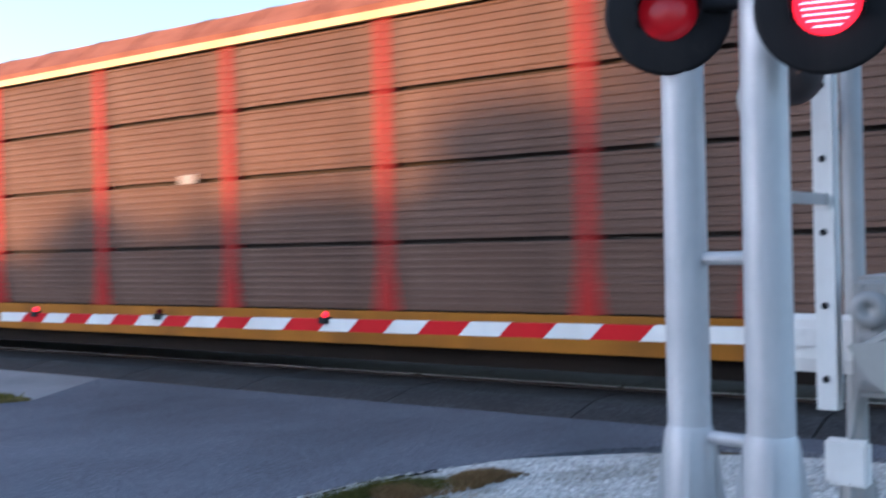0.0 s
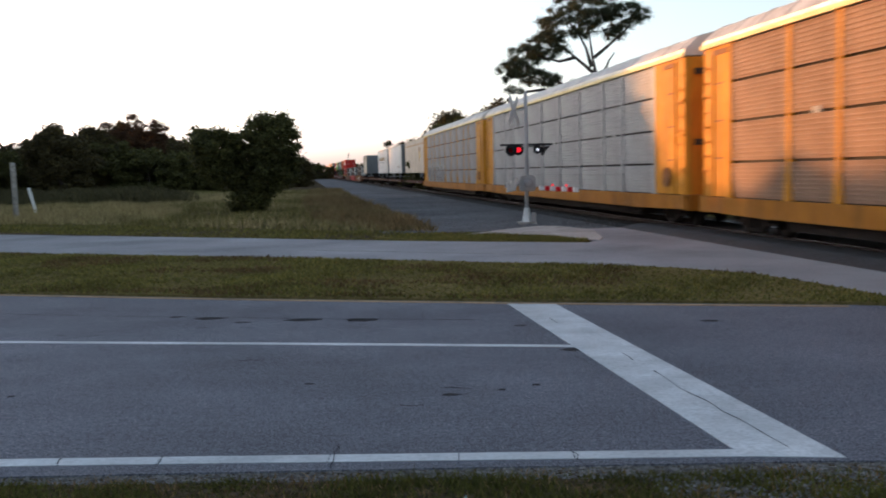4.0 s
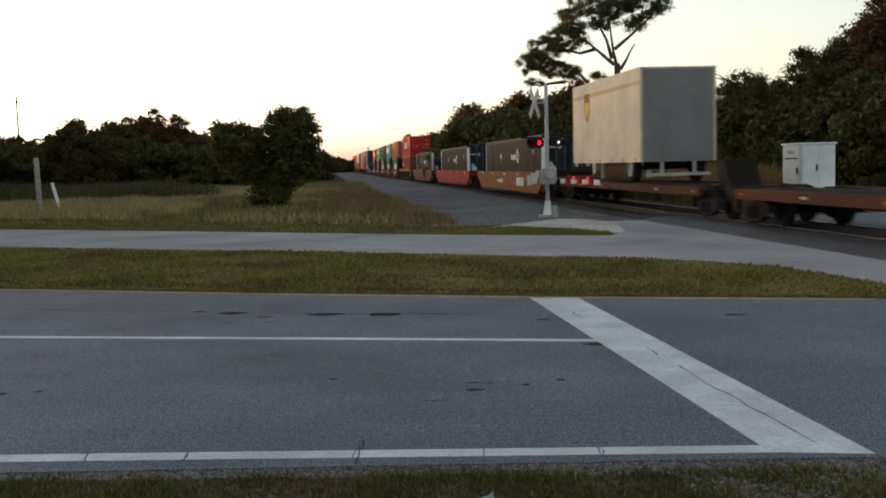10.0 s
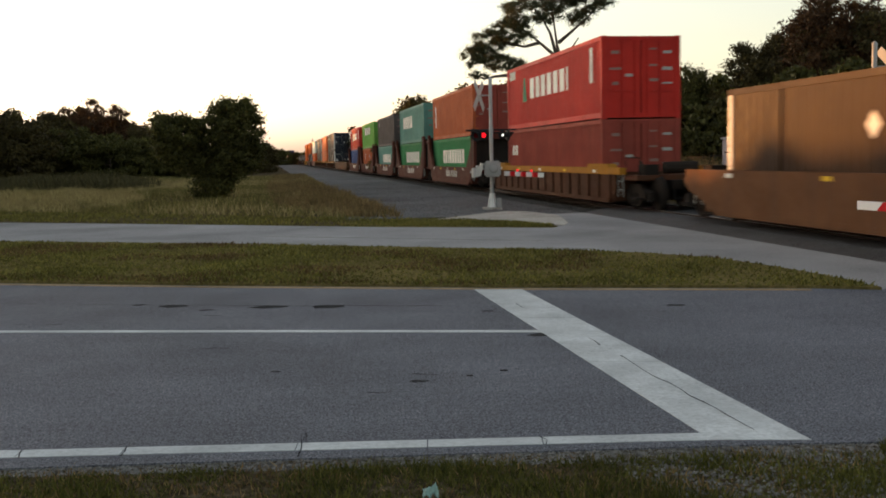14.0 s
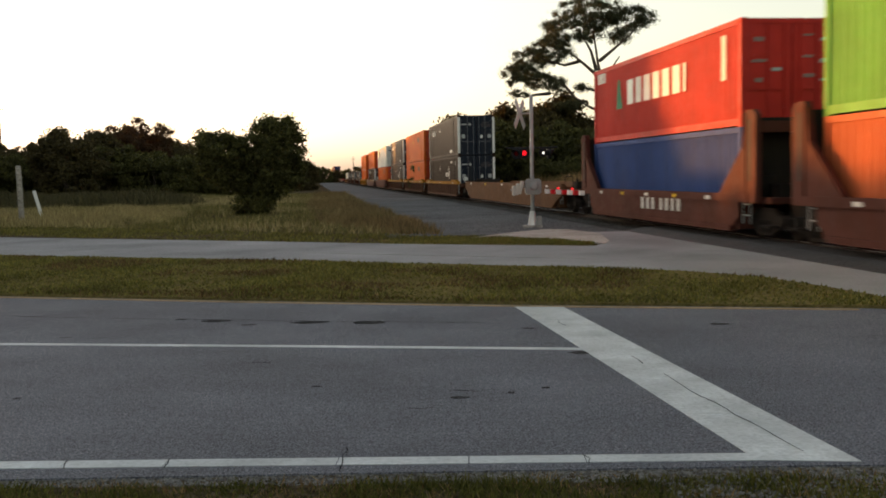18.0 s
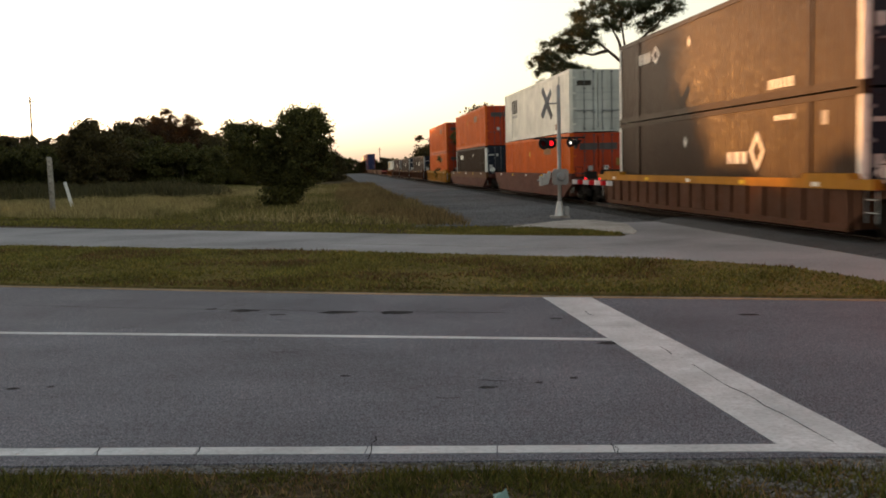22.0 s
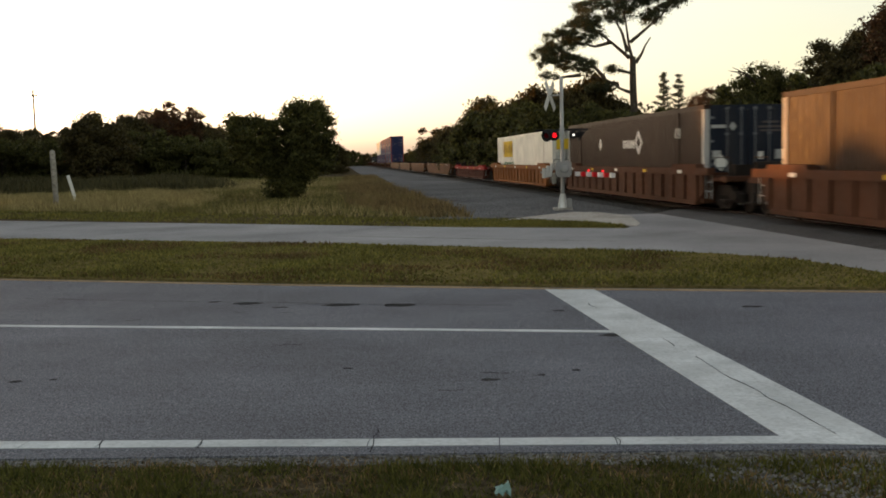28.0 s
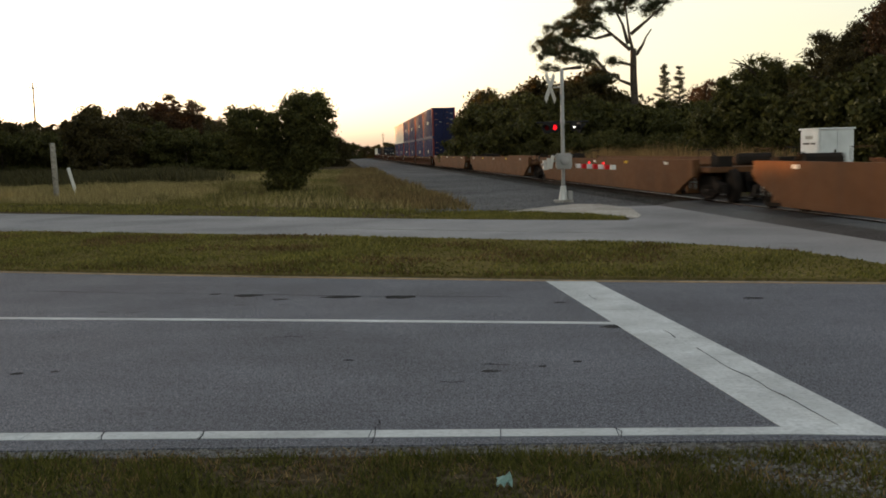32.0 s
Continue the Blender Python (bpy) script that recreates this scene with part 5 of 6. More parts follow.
# near signal: twin aluminium posts joined by rungs, two large heads
POST_A, POST_B, GATE = Vector((4.67, 2.33, 0)), Vector((4.64, 1.90, 0)), Vector((5.95, 1.92, 0))
sig = tagged(new("signal_mast"), "twin silver-grey signal posts with large round red flashers", "crossing signal")
for p, r in ((POST_A, 0.108), (POST_B, 0.113)):
    part("post", MB().lathe((p.x, p.y, 0.5), (0, 0, 1), [(0, r), (2.5, r * 0.96), (5.2, r * 0.92), (5.25, 0.01)], 28), alu, sig, "", True)
    flared_base(sig, "post_base", p.x, p.y, r, 0.0, 0.85, alu)
    part("footing", MB().lathe((p.x, p.y, -0.2), (0, 0, 1), [(0, 0.36), (0.24, 0.36), (0.26, 0.33), (0.26, 0.01)], 20), concrete, sig)
for z, r in ((0.83, 0.032), (1.71, 0.034), (3.5, 0.034)):
    part("rung", MB().tube((POST_A.x, POST_A.y, z), (POST_B.x, POST_B.y, z), r, k=12), alu, sig)
part("cross_arm", MB().tube((POST_A.x - 0.06, POST_A.y + 0.1, 2.95), (POST_B.x + 0.08, POST_B.y - 0.5, 2.9), 0.03, k=12), black_p, sig)
face_d = Vector((-0.92, -0.38, 0))
flasher(sig, (4.55, 2.34, 2.92), (-0.86, -0.5, 0), 0.295, 0.22, lens_dim)
lit_head = flasher(sig, (4.46, 1.54, 2.81), (-0.95, -0.3, 0), 0.295, 0.22, lens_on)
fd = Vector((-0.95, -0.3, 0)).normalized()
for k in range(9):
    z = -0.11 + 0.026 * k
    w = 0.85 * math.sqrt(max(0.0, 0.13 ** 2 - z * z))
    c = Vector((4.46, 1.54, 2.81)) + fd * (0.062 + 0.008 * (1 - (z / 0.13) ** 2)) + Vector((0, 0, z))
    e = Vector((fd.y, -fd.x, 0)) * w
    part("led_strip", MB().tube(tuple(c - e), tuple(c + e), 0.003, k=6), led_mat, lit_head, "pale glowing strip")
part("rear_lamp_housing", MB().lathe((4.98, 1.86, 2.62), (0.9, 0.42, 0), [(-0.02, 0.01), (0.0, 0.10), (0.12, 0.13), (0.2, 0.135), (0.3, 0.10)], 20), c_dgrey, sig, "small dark grey lamp housing", True)

# near gate: mast, mechanism, arm with lamps; the arm lies across the road
gate = tagged(new("crossing_gate"), "lowered crossing gate with red and white striped arm and red lamps", "crossing gate")
part("gate_mast", MB().lathe((GATE.x, GATE.y, 0.25), (0, 0, 1), [(0, 0.06), (3.4, 0.058), (3.42, 0.01)], 20), galv, gate, "", True)
flared_base(gate, "mast_base", GATE.x, GATE.y, 0.075, -0.02, 0.42, galv)
gm = Vector((GATE.x - 0.10, GATE.y - 0.13, 1.27))
part("mechanism", bevelled(MB().box(gm.x - 0.22, gm.x + 0.22, gm.y - 0.34, gm.y + 0.06, gm.z - 0.34, gm.z + 0.32), 0.04, 3), galv, gate, "cast grey gate mechanism box")
part("mechanism_cover", MB().lathe((gm.x - 0.225, gm.y - 0.05, gm.z + 0.14), (-1, 0, 0), [(0, 0.10), (0.03, 0.10), (0.05, 0.07), (0.05, 0.035), (0.03, 0.03), (0.03, 0.001)], 24), galv, gate, "", True)
part("crank", MB().prism([(gm.y + 0.05, gm.z - 0.05), (gm.y - 0.15, gm.z - 0.02), (gm.y - 0.34, gm.z - 0.3), (gm.y - 0.28, gm.z - 0.42), (gm.y - 0.05, gm.z - 0.22)], "x", gm.x - 0.3, gm.x - 0.23), mark_grey, gate)
part("crank", MB().tube((gm.x - 0.27, gm.y + 0.02, gm.z - 0.1), (gm.x - 0.27, gm.y - 0.3, gm.z + 0.1), 0.03, k=8), mark_grey, gate)
part("mechanism_lid", bevelled(MB().box(gm.x - 0.245, gm.x - 0.215, gm.y - 0.30, gm.y + 0.03, gm.z - 0.28, gm.z + 0.02), 0.01, 2), galv, gate)
for dy, dz in ((-0.27, -0.25), (0.0, -0.25), (-0.27, -0.01), (0.0, -0.01), (-0.27, 0.27), (0.0, 0.27)):
    part("bolt", MB().lathe((gm.x - 0.222 - (0.022 if dz < 0.1 else 0.0), gm.y + dy, gm.z + dz), (-1, 0, 0), [(0, 0.018), (0.014, 0.018), (0.016, 0.001)], 8), galv, gate)
part("conduit", MB().tube((5.74, 1.9, 0.66), (5.82, 1.86, 0.95), 0.022, k=8).tube((5.74, 1.9, 0.44), (5.78, 1.88, 0.0), 0.022, k=8), galv, gate)
part("channel", MB().box(5.62, 5.66, 1.92, 2.03, 0.85, 2.98).box(5.64, 5.72, 1.92, 1.94, 0.85, 2.98), white_p, gate, "white perforated steel channel")
for k in range(5):
    part("bolt", MB().lathe((5.615, 1.975, 1.02 + 0.405 * k), (-1, 0, 0), [(0, 0.02), (0.006, 0.02), (0.008, 0.001)], 10), black_p, gate)
part("bracket", MB().box(5.1, 5.62, 1.95, 1.99, 1.98, 2.04), galv, gate)
part("junction_box", bevelled(MB().box(5.70, 5.78, 1.79, 2.03, 0.42, 0.68), 0.02, 2), white_p, gate, "small white junction box")
part("bell", MB().lathe((5.75, 2.3, 2.62), (-0.5, 0.85, 0), [(0, 0.02), (0.0, 0.16), (0.05, 0.2), (0.12, 0.2), (0.16, 0.16), (0.2, 0.02)], 24), mark_grey, gate, "grey signal bell", True)


def arm_pt(s, z=0.0, dn=0.0):
    f = (s - 1.3) / 8.1
    return Vector(at(6.07 + dn, s, 1.225 - 0.045 * f + z))


REDS = [(2.43, 2.78), (3.12, 3.47), (3.80, 4.16), (4.47, 4.81), (5.11, 5.49), (5.93, 6.27), (6.64, 6.96), (7.31, 7.65), (8.0, 8.34), (8.68, 9.03)]
bands = [1.3] + [q for r in REDS for q in r] + [9.42]
for i, (a, b) in enumerate(zip(bands[:-1], bands[1:])):
    hh = 0.052 - 0.008 * (a - 1.3) / 8.1
    mb = MB()
    ka, kb = (-0.05 if i else 0.0), (-0.05 if i < len(bands) - 2 else 0.0)      # stripes lean along the arm
    p = [arm_pt(a - ka, -hh, -0.015), arm_pt(a + ka, hh, -0.015), arm_pt(a + ka, hh, 0.015), arm_pt(a - ka, -hh, 0.015), arm_pt(b - kb, -hh, -0.015), arm_pt(b + kb, hh, -0.015), arm_pt(b + kb, hh, 0.015), arm_pt(b - kb, -hh, 0.015)]
    mb.v = [tuple(q) for q in p]
    mb.f = [(0, 1, 2, 3), (7, 6, 5, 4), (0, 4, 5, 1), (1, 5, 6, 2), (2, 6, 7, 3), (3, 7, 4, 0)]
    part("arm_band", mb, red_refl if i % 2 else white_p, gate)
part("arm_bracket", MB().prism([(tuple(arm_pt(0.95))[0] - 0.03, 0.9 + 0.12), (tuple(arm_pt(1.6))[0] + 0.02, 1.1), (tuple(arm_pt(1.6))[0] + 0.02, 1.33), (tuple(arm_pt(0.95))[0] - 0.03, 1.36)], "y", arm_pt(0.95).y - 0.02, arm_pt(1.6).y + 0.1), white_p, gate)
for s, lit in ((8.85, lens_on), (7.03, lens_off), (5.1, lens_on)):
    c = arm_pt(s, 0.05)
    lm = part("arm_lamp", MB().box(c.x - 0.03, c.x + 0.03, c.y - 0.05, c.y + 0.05, c.z - 0.04, c.z + 0.01), black_p, gate)
    part("lens", MB().lathe((c.x, c.y, c.z + 0.03), (-0.75, -0.66, 0), [(-0.03, 0.01), (-0.03, 0.024), (0.015, 0.024), (0.026, 0.015), (0.03, 0.001)], 14), lit, lm, "", True)


def far_signal(x, y, label, arm_len, arm_dir, heads, top, flip=1):
    sgn = tagged(new("crossing_signal"), label, "crossing signal", "far crossing signals")
    f = Vector((x, y, 0))
    part("mast", MB().lathe((x, y, 0.2), (0, 0, 1), [(0, 0.065), (top - 0.25, 0.062), (top - 0.2, 0.03), (top - 0.19, 0.001)], 16), galv, sgn, "", True)
    flared_base(sgn, "mast_base", x, y, 0.085, -0.02, 0.5, white_p)
    part("footing", MB().box(x - 0.3, x + 0.3, y - 0.3, y + 0.3, -0.1, 0.06), concrete, sgn)
    part("base_box", bevelled(MB().box(x + 0.14, x + 0.3, y - 0.1, y + 0.1, 0.05, 0.36), 0.02, 2), galv, sgn)
    fd = Vector((0.42 * flip, 0.9, 0)).normalized()      # along the boards' face, seen from above
    nd = Vector((-fd.y, fd.x, 0)) * flip
    c = Vector((x - 0.40 * flip, y - 0.16, top - 0.62))
    for a in (45, -45):
        d = fd * (0.62 * math.sin(radians(a))) + Vector((0, 0, 0.62 * math.cos(radians(a))))
        w = (fd * math.cos(radians(a)) - Vector((0, 0, math.sin(radians(a))))) * 0.11
        o = nd * (0.012 if a > 0 else -0.012)
        p = [c - d - w + o, c + d - w + o, c + d + w + o, c - d + w + o]
        mb = MB()
        mb.v = [tuple(q + nd * 0.009) for q in p] + [tuple(q - nd * 0.009) for q in p]
        mb.f = [(0, 1, 2, 3), (7, 6, 5, 4), (0, 4, 5, 1), (1, 5, 6, 2), (2, 6, 7, 3), (3, 7, 4, 0)]
        board = part("crossbuck_board", mb, board_p, sgn, "white crossbuck board")
        bars = MB()
        for k in (-0.7, -0.5, -0.3, 0.3, 0.5, 0.7):
            q = [c + d * (k - 0.06) - w * 0.5, c + d * (k + 0.06) - w * 0.5, c + d * (k + 0.06) + w * 0.5, c + d * (k - 0.06) + w * 0.5]
            bars.quad(*[tuple(v + o + nd * 0.0115) for v in q])
        part("letter_bars", bars, mark_shade_dark, board)
    part("sign_bracket", MB().tube((x, y, top - 0.6), (x - 0.40 * flip, y - 0.16, top - 0.62), 0.025, k=8), galv, sgn)
    part("cross_arm", MB().tube((x - 0.85, y, 2.62), (x + 0.85, y, 2.62), 0.03, k=10), black_p, sgn)
    for dx, dd, lit, hd in heads:
        flasher(sgn, (x + dx, y + dd[1] * 0.12, 2.45), dd, hd, hd * 1.2, lit, 0.6 if lit is lens_white else 1.0)
    part("mechanism", bevelled(MB().box(x - 0.26, x + 0.26, y - 0.45, y - 0.07, 1.08, 1.6), 0.05, 2), galv, sgn, "grey gate mechanism box")
    for k in range(3):
        cx = x - 0.40 - 0.12 * k
        w = part("counterweight", bevelled(MB().box(-0.045, 0.055, -0.15, 0.15, -0.24 + 0.03 * k, 0.2 - 0.03 * k), 0.015, 1), board_p, sgn)
        w.location, w.rotation_euler = (cx, y - 0.27, 1.34 - 0.05 * k), (0, radians(14 - 7 * k), 0)
    part("weight_bar", MB().tube((x - 0.1, y - 0.27, 1.4), (x - 0.75, y - 0.27, 1.24), 0.03, k=8), galv, sgn)
    part("gear_cover", MB().lathe((x + 0.02, y - 0.45, 1.36), (0, -1, 0), [(0, 0.15), (0.04, 0.15), (0.06, 0.1), (0.06, 0.001)], 16), galv, sgn, "", True)
    part("mast_collar", MB().lathe((x, y, 2.56), (0, 0, 1), [(0, 0.08), (0.12, 0.08), (0.14, 0.06)], 14), galv, sgn, "", True)
    return sgn


fs = far_signal(3.42, 32.7, "far crossing signal with crossbuck, flashers and gate", 7.5, (0.3, 0.95), ((-0.50, Vector((-0.5, -0.86, 0)), lens_off, 0.19), (-0.27, Vector((0.1, -0.99, 0)), lens_on, 0.17), (0.36, Vector((0.4, -0.9, 0)), lens_white, 0.13), (0.56, Vector((0.95, 0.3, 0)), lens_off, 0.19)), 4.36)
for i in range(7):
    a, b = Vector((3.8, 32.4, 1.18)), Vector((4.75, 30.1, 1.14))
    p, q = a.lerp(b, i / 7), a.lerp(b, (i + 1) / 7)
    part("arm_band", MB().prism([(p.x, p.z - 0.07), (q.x, q.z - 0.07), (q.x, q.z + 0.07), (p.x, p.z + 0.07)], "y", min(p.y, q.y) - 0.02, max(p.y, q.y) + 0.02), red_refl if i % 2 else white_p, fs)
for fr in (0.35, 0.7):
    p = Vector((3.8, 32.35, 1.30)).lerp(Vector((4.75, 30.05, 1.26)), fr)
    part("arm_lamp", MB().lathe((p.x, p.y, p.z), (-0.3, -0.95, 0), [(-0.05, 0.01), (-0.05, 0.035), (0.03, 0.035), (0.05, 0.001)], 12), lens_on, fs, "lit red arm lamp")
far_signal(11.75, 23.4, "crossing signal with crossbuck on the other side of the track", 7, (0, 1), ((-0.42, Vector((-0.3, -0.95, 0)), lens_on, 0.2), (0.45, Vector((0.3, -0.95, 0)), lens_off, 0.2)), 4.3, -1)

# signal case, posts, poles
cab = tagged(new("signal_cabinet"), "white metal signal cabinet beside the track", "cabinet")
cab.matrix_world = pose(13.95, 37.75, 0.2, 0, 0, 12)
part("body", bevelled(MB().box(-0.72, 0.72, -0.65, 0.65, 0.25, 2.0), 0.03, 2), cab_white, cab)
part("roof", bevelled(MB().box(-0.77, 0.77, -0.70, 0.70, 2.0, 2.07), 0.02, 1), cab_white, cab)
part("plinth", MB().box(-0.68, 0.68, -0.6, 0.6, -0.1, 0.25), concrete, cab)
part("door", MB().box(-0.66, -0.01, -0.668, -0.648, 0.35, 1.92), cab_white, cab)
part("door", MB().box(0.01, 0.66, -0.668, -0.648, 0.35, 1.92), cab_white, cab)
side_door = part("side_door", MB().box(-0.738, -0.718, -0.55, 0.55, 0.35, 1.92), cab_white, cab)
part("handle", MB().box(-0.78, -0.738, -0.46, -0.40, 0.9, 1.15), mark_shade_dark, side_door)
part("letter_bars", MB().box(-0.745, -0.739, -0.42, -0.1, 1.46, 1.52).box(-0.745, -0.739, -0.02, 0.42, 1.46, 1.52), mark_shade_dark, side_door)
part("vent", MB().box(-0.748, -0.739, -0.25, 0.25, 1.66, 1.78), mark_grey, side_door)
part("handle", MB().box(-0.12, -0.06, -0.70, -0.668, 1.0, 1.25), mark_shade_dark, cab)


def leaning_post(name, x, y, h, r, lean, mat, label, square=False):
    ob = tagged(new(name), label, "post")
    ob.matrix_world = pose(x, y, 0, lean[0], lean[1], 15)
    if square:
        part("board", MB().box(-r, r, -0.02, 0.02, -0.3, h), mat, ob)
    else:
        part("shaft", MB().lathe((0, 0, -0.4), (0, 0, 1), [(0, r), (h + 0.36, r * 0.95), (h + 0.4, r * 0.7), (h + 0.4, 0.001)], 14), mat, ob, "", True)
    return ob


leaning_post("wooden_post", -18.88, 45.8, 2.62, 0.13, (0, -1), wood_post, "weathered wooden post in the rough grass")
leaning_post("marker_post", -19.97, 51.0, 1.45, 0.08, (4, -13), white_p, "leaning white marker board in the grass", True)


def utility_pole(x, y, h, arm=0.6):
    ob = tagged(new("utility_pole"), "distant dark wooden utility pole", "utility pole", "distant poles")
    ob.matrix_world = pose(x, y, 0, 0, 0, 20)
    part("shaft", MB().tube((0, 0, -0.5), (0, 0, h), 0.17, 0.12, 10), pole_wood, ob)
    part("cross_arm", MB().box(-arm, arm, -0.06, 0.06, h - 0.9, h - 0.75), pole_wood, ob)
    for k in (-0.9, 0.9):
        part("insulator", MB().tube((k * arm, 0, h - 0.75), (k * arm, 0, h - 0.55), 0.05, 0.03, 6), mark_grey, ob)


for x, y, h in ((-28.9, 380, 9.6), (-64.4, 150, 13.8), (-55.4, 150, 9.7), (-92, 165, 15)):
    utility_pole(x, y, h)
wm = MB()
rw = random.Random(3)
for i in range(6):
    for j in range(6):
        wm.v.append((0.14 + 0.015 * i + rw.uniform(-0.006, 0.006), 5.0 + 0.014 * j + rw.uniform(-0.006, 0.006), 0.012 + rw.uniform(0.0, 0.035) + 0.05 * math.exp(-((i - 3.2) ** 2 + (j - 3) ** 2) / 3)))
wm.f = [(6 * i + j, 6 * i + 6 + j, 6 * i + 7 + j, 6 * i + j + 1) for i in range(5) for j in range(5)]
top = len(wm.v)
wm.v += [(x, y, z - 0.004) for x, y, z in wm.v]
wm.f += [tuple(top + k for k in q[::-1]) for q in wm.f[:25]]
tagged(part("litter", wm, plastic_bag), "crumpled pale teal plastic wrapper in the grass", "litter")
# ---- plants ----


def leaves(rng, centres, radii, per, size, squash=0.75, slim=0.55):
    """Loose leaf cards in clumps; each card is a small quad turned at random."""
    centres, radii = np.asarray(centres, float), np.asarray(radii, float)
    idx = np.repeat(np.arange(len(centres)), per)
    d = rng.normal(size=(len(idx), 3))
    d /= np.linalg.norm(d, axis=1)[:, None]
    rr = radii[idx] * np.minimum(np.abs(rng.normal(0, 0.66, len(idx))), 1.2)
    p = centres[idx] + d * rr[:, None] * np.array([1, 1, squash])
    a = rng.normal(size=(len(idx), 3))
    a /= np.linalg.norm(a, axis=1)[:, None]
    b = np.cross(a, rng.normal(size=(len(idx), 3)))
    b /= np.linalg.norm(b, axis=1)[:, None]
    sz = size * rng.uniform(0.6, 1.4, len(idx))[:, None]
    a, b = a * sz, b * sz * slim
    q = np.stack([p - a * 0.5, p + b * 0.5, p + a * 0.5, p - b * 0.5], axis=1)
    return q.reshape(-1, 3)


def trunk_mesh(rng, h, r, limbs, spread, start=0.35):
    mb = MB()
    ends = []
    pts = [Vector((0, 0, -0.3))]
    for i in range(1, 6):
        pts.append(Vector((rng.uniform(-0.04, 0.04) * h, rng.uniform(-0.04, 0.04) * h, h * 0.8 * i / 5)))
    for i in range(5):
        mb.tube(pts[i], pts[i + 1], r * (1 - 0.16 * i), r * (1 - 0.16 * (i + 1)), 8, False)
    for k in range(limbs):
        f = rng.uniform(start, 0.95)
        o = pts[0].lerp(pts[-1], f)
        a = rng.uniform(0, 2 * math.pi)
        e = o + Vector((math.cos(a) * spread * rng.uniform(0.4, 0.8), math.sin(a) * spread * rng.uniform(0.4, 0.8), h * rng.uniform(0.06, 0.22)))
        m = o.lerp(e, 0.5) + Vector((0, 0, 0.04 * h))
        mb.tube(o, m, r * 0.4, r * 0.26, 6, False)
        mb.tube(m, e, r * 0.26, r * 0.1, 6, False)
        ends.append(e)
    return mb, ends


def tree_kind(name, seed, h, w, clumps, per, size, mat, label, low=0.25, r=None):
    """A broad tree with an uneven crown of clumped leaves."""
    rng = np.random.default_rng(seed)
    rnd = random.Random(seed)
    ob = tagged(new(name), label, "tree", "trees round the crossing")
    mb, ends = trunk_mesh(rnd, h, r or 0.03 * h, 7, w / 2)
    part("trunk", mb, bark, ob)
    cs, rs = [], []
    for i in range(clumps):
        z = rnd.uniform(low, 1.0)
        prof = math.sin(math.pi * min(1, max(0.05, (z - low) / (1 - low) * 0.78 + 0.18))) ** 0.7
        a, q = rnd.uniform(0, 2 * math.pi), rnd.uniform(0.1, 1.0) ** 0.5
        rad = h * rnd.uniform(0.09, 0.17)
        cs.append((math.cos(a) * q * prof * (w / 2 - rad * 0.6), math.sin(a) * q * prof * (w / 2 - rad * 0.6), z * h - rad * 0.7))
        rs.append(rad)
    for e in ends:
        cs.append(tuple(e))
        rs.append(h * 0.09)
    part("crown", soup("crown", leaves(rng, cs, rs, per, size), 4, mat), None, ob)
    return ob


KINDS = [
    tree_kind("oak_tree", 11, 8.0, 9.0, 95, 330, 0.30, leaf_mat, "dark broad-crowned oak, unlit against the dusk sky", 0.12),
    tree_kind("oak_tree", 12, 7.0, 10.5, 100, 330, 0.30, leaf_mat, "dark wide oak, unlit against the dusk sky", 0.08),
    tree_kind("oak_tree", 13, 9.5, 8.6, 105, 330, 0.30, leaf_mat, "dark tall oak, unlit against the dusk sky", 0.10),
    tree_kind("oak_tree", 14, 5.2, 8.0, 85, 300, 0.27, leaf_mat_b, "low scrubby tree in the hedge line", 0.03),
    tree_kind("oak_tree", 15, 12.5, 10.5, 125, 520, 0.26, leaf_mat, "tall dense dark tree out of view, added to cast shade", 0.08),
    tree_kind("oak_tree", 16, 13.5, 9.6, 125, 520, 0.26, sunset_leaf, "tall sun-reddened tree out of view, added to cast shade", 0.15),
]


def dome_tree(seed, h, w, clumps, per, size, mat, label, low=0.06):
    """A dense tree whose crown is a lumpy dome that comes down nearly to the ground."""
    rng, rnd = np.random.default_rng(seed), random.Random(seed)
    ob = tagged(new("oak_tree"), label, "tree", "trees round the crossing")
    mb, ends = trunk_mesh(rnd, h, 0.025 * h, 8, w / 2)
    part("trunk", mb, bark, ob)
    lobes = [(rnd.uniform(-0.3, 0.3) * w, rnd.uniform(-0.3, 0.3) * w, rnd.uniform(0.8, 1.0)) for _ in range(6)]
    lobes[0] = (0.0, 0.0, 1.0)
    cs, rs = [], []
    while len(cs) < clumps:
        x, y, z = rnd.uniform(-0.5, 0.5) * w, rnd.uniform(-0.5, 0.5) * w, rnd.uniform(low, 1.0)
        top = max(t * math.sqrt(max(0.0, 1 - ((x - a) ** 2 + (y - b) ** 2) / (0.34 * w) ** 2)) for a, b, t in lobes)
        if z > top or (x * x + y * y) > (0.25 + 0.25 * min(1, z * 3)) ** 2 * w * w:
            continue
        if z < top - 0.3 and rnd.random() < 0.55 and x * x + y * y < (0.3 * w) ** 2:
            continue
        rad = h * rnd.uniform(0.045, 0.085)
        cs.append((x, y, z * h - rad * 0.6))
        rs.append(rad)
    part("crown", soup("crown", leaves(rng, cs, rs, per, size), 4, mat), None, ob)
    return ob


KINDS += [
    dome_tree(61, 8.0, 7.0, 330, 300, 0.13, leaf_mat, "tall dense dark tree, black-green at dusk, some added unseen to cast shade"),
    dome_tree(62, 8.0, 6.4, 330, 300, 0.13, sunset_leaf, "tall dense tree, its crown coloured reddish brown for low sun"),
    dome_tree(63, 8.0, 5.6, 300, 300, 0.13, leaf_mat_b, "rounded dark green tree with a lumpy crown"),
]
USED = set()


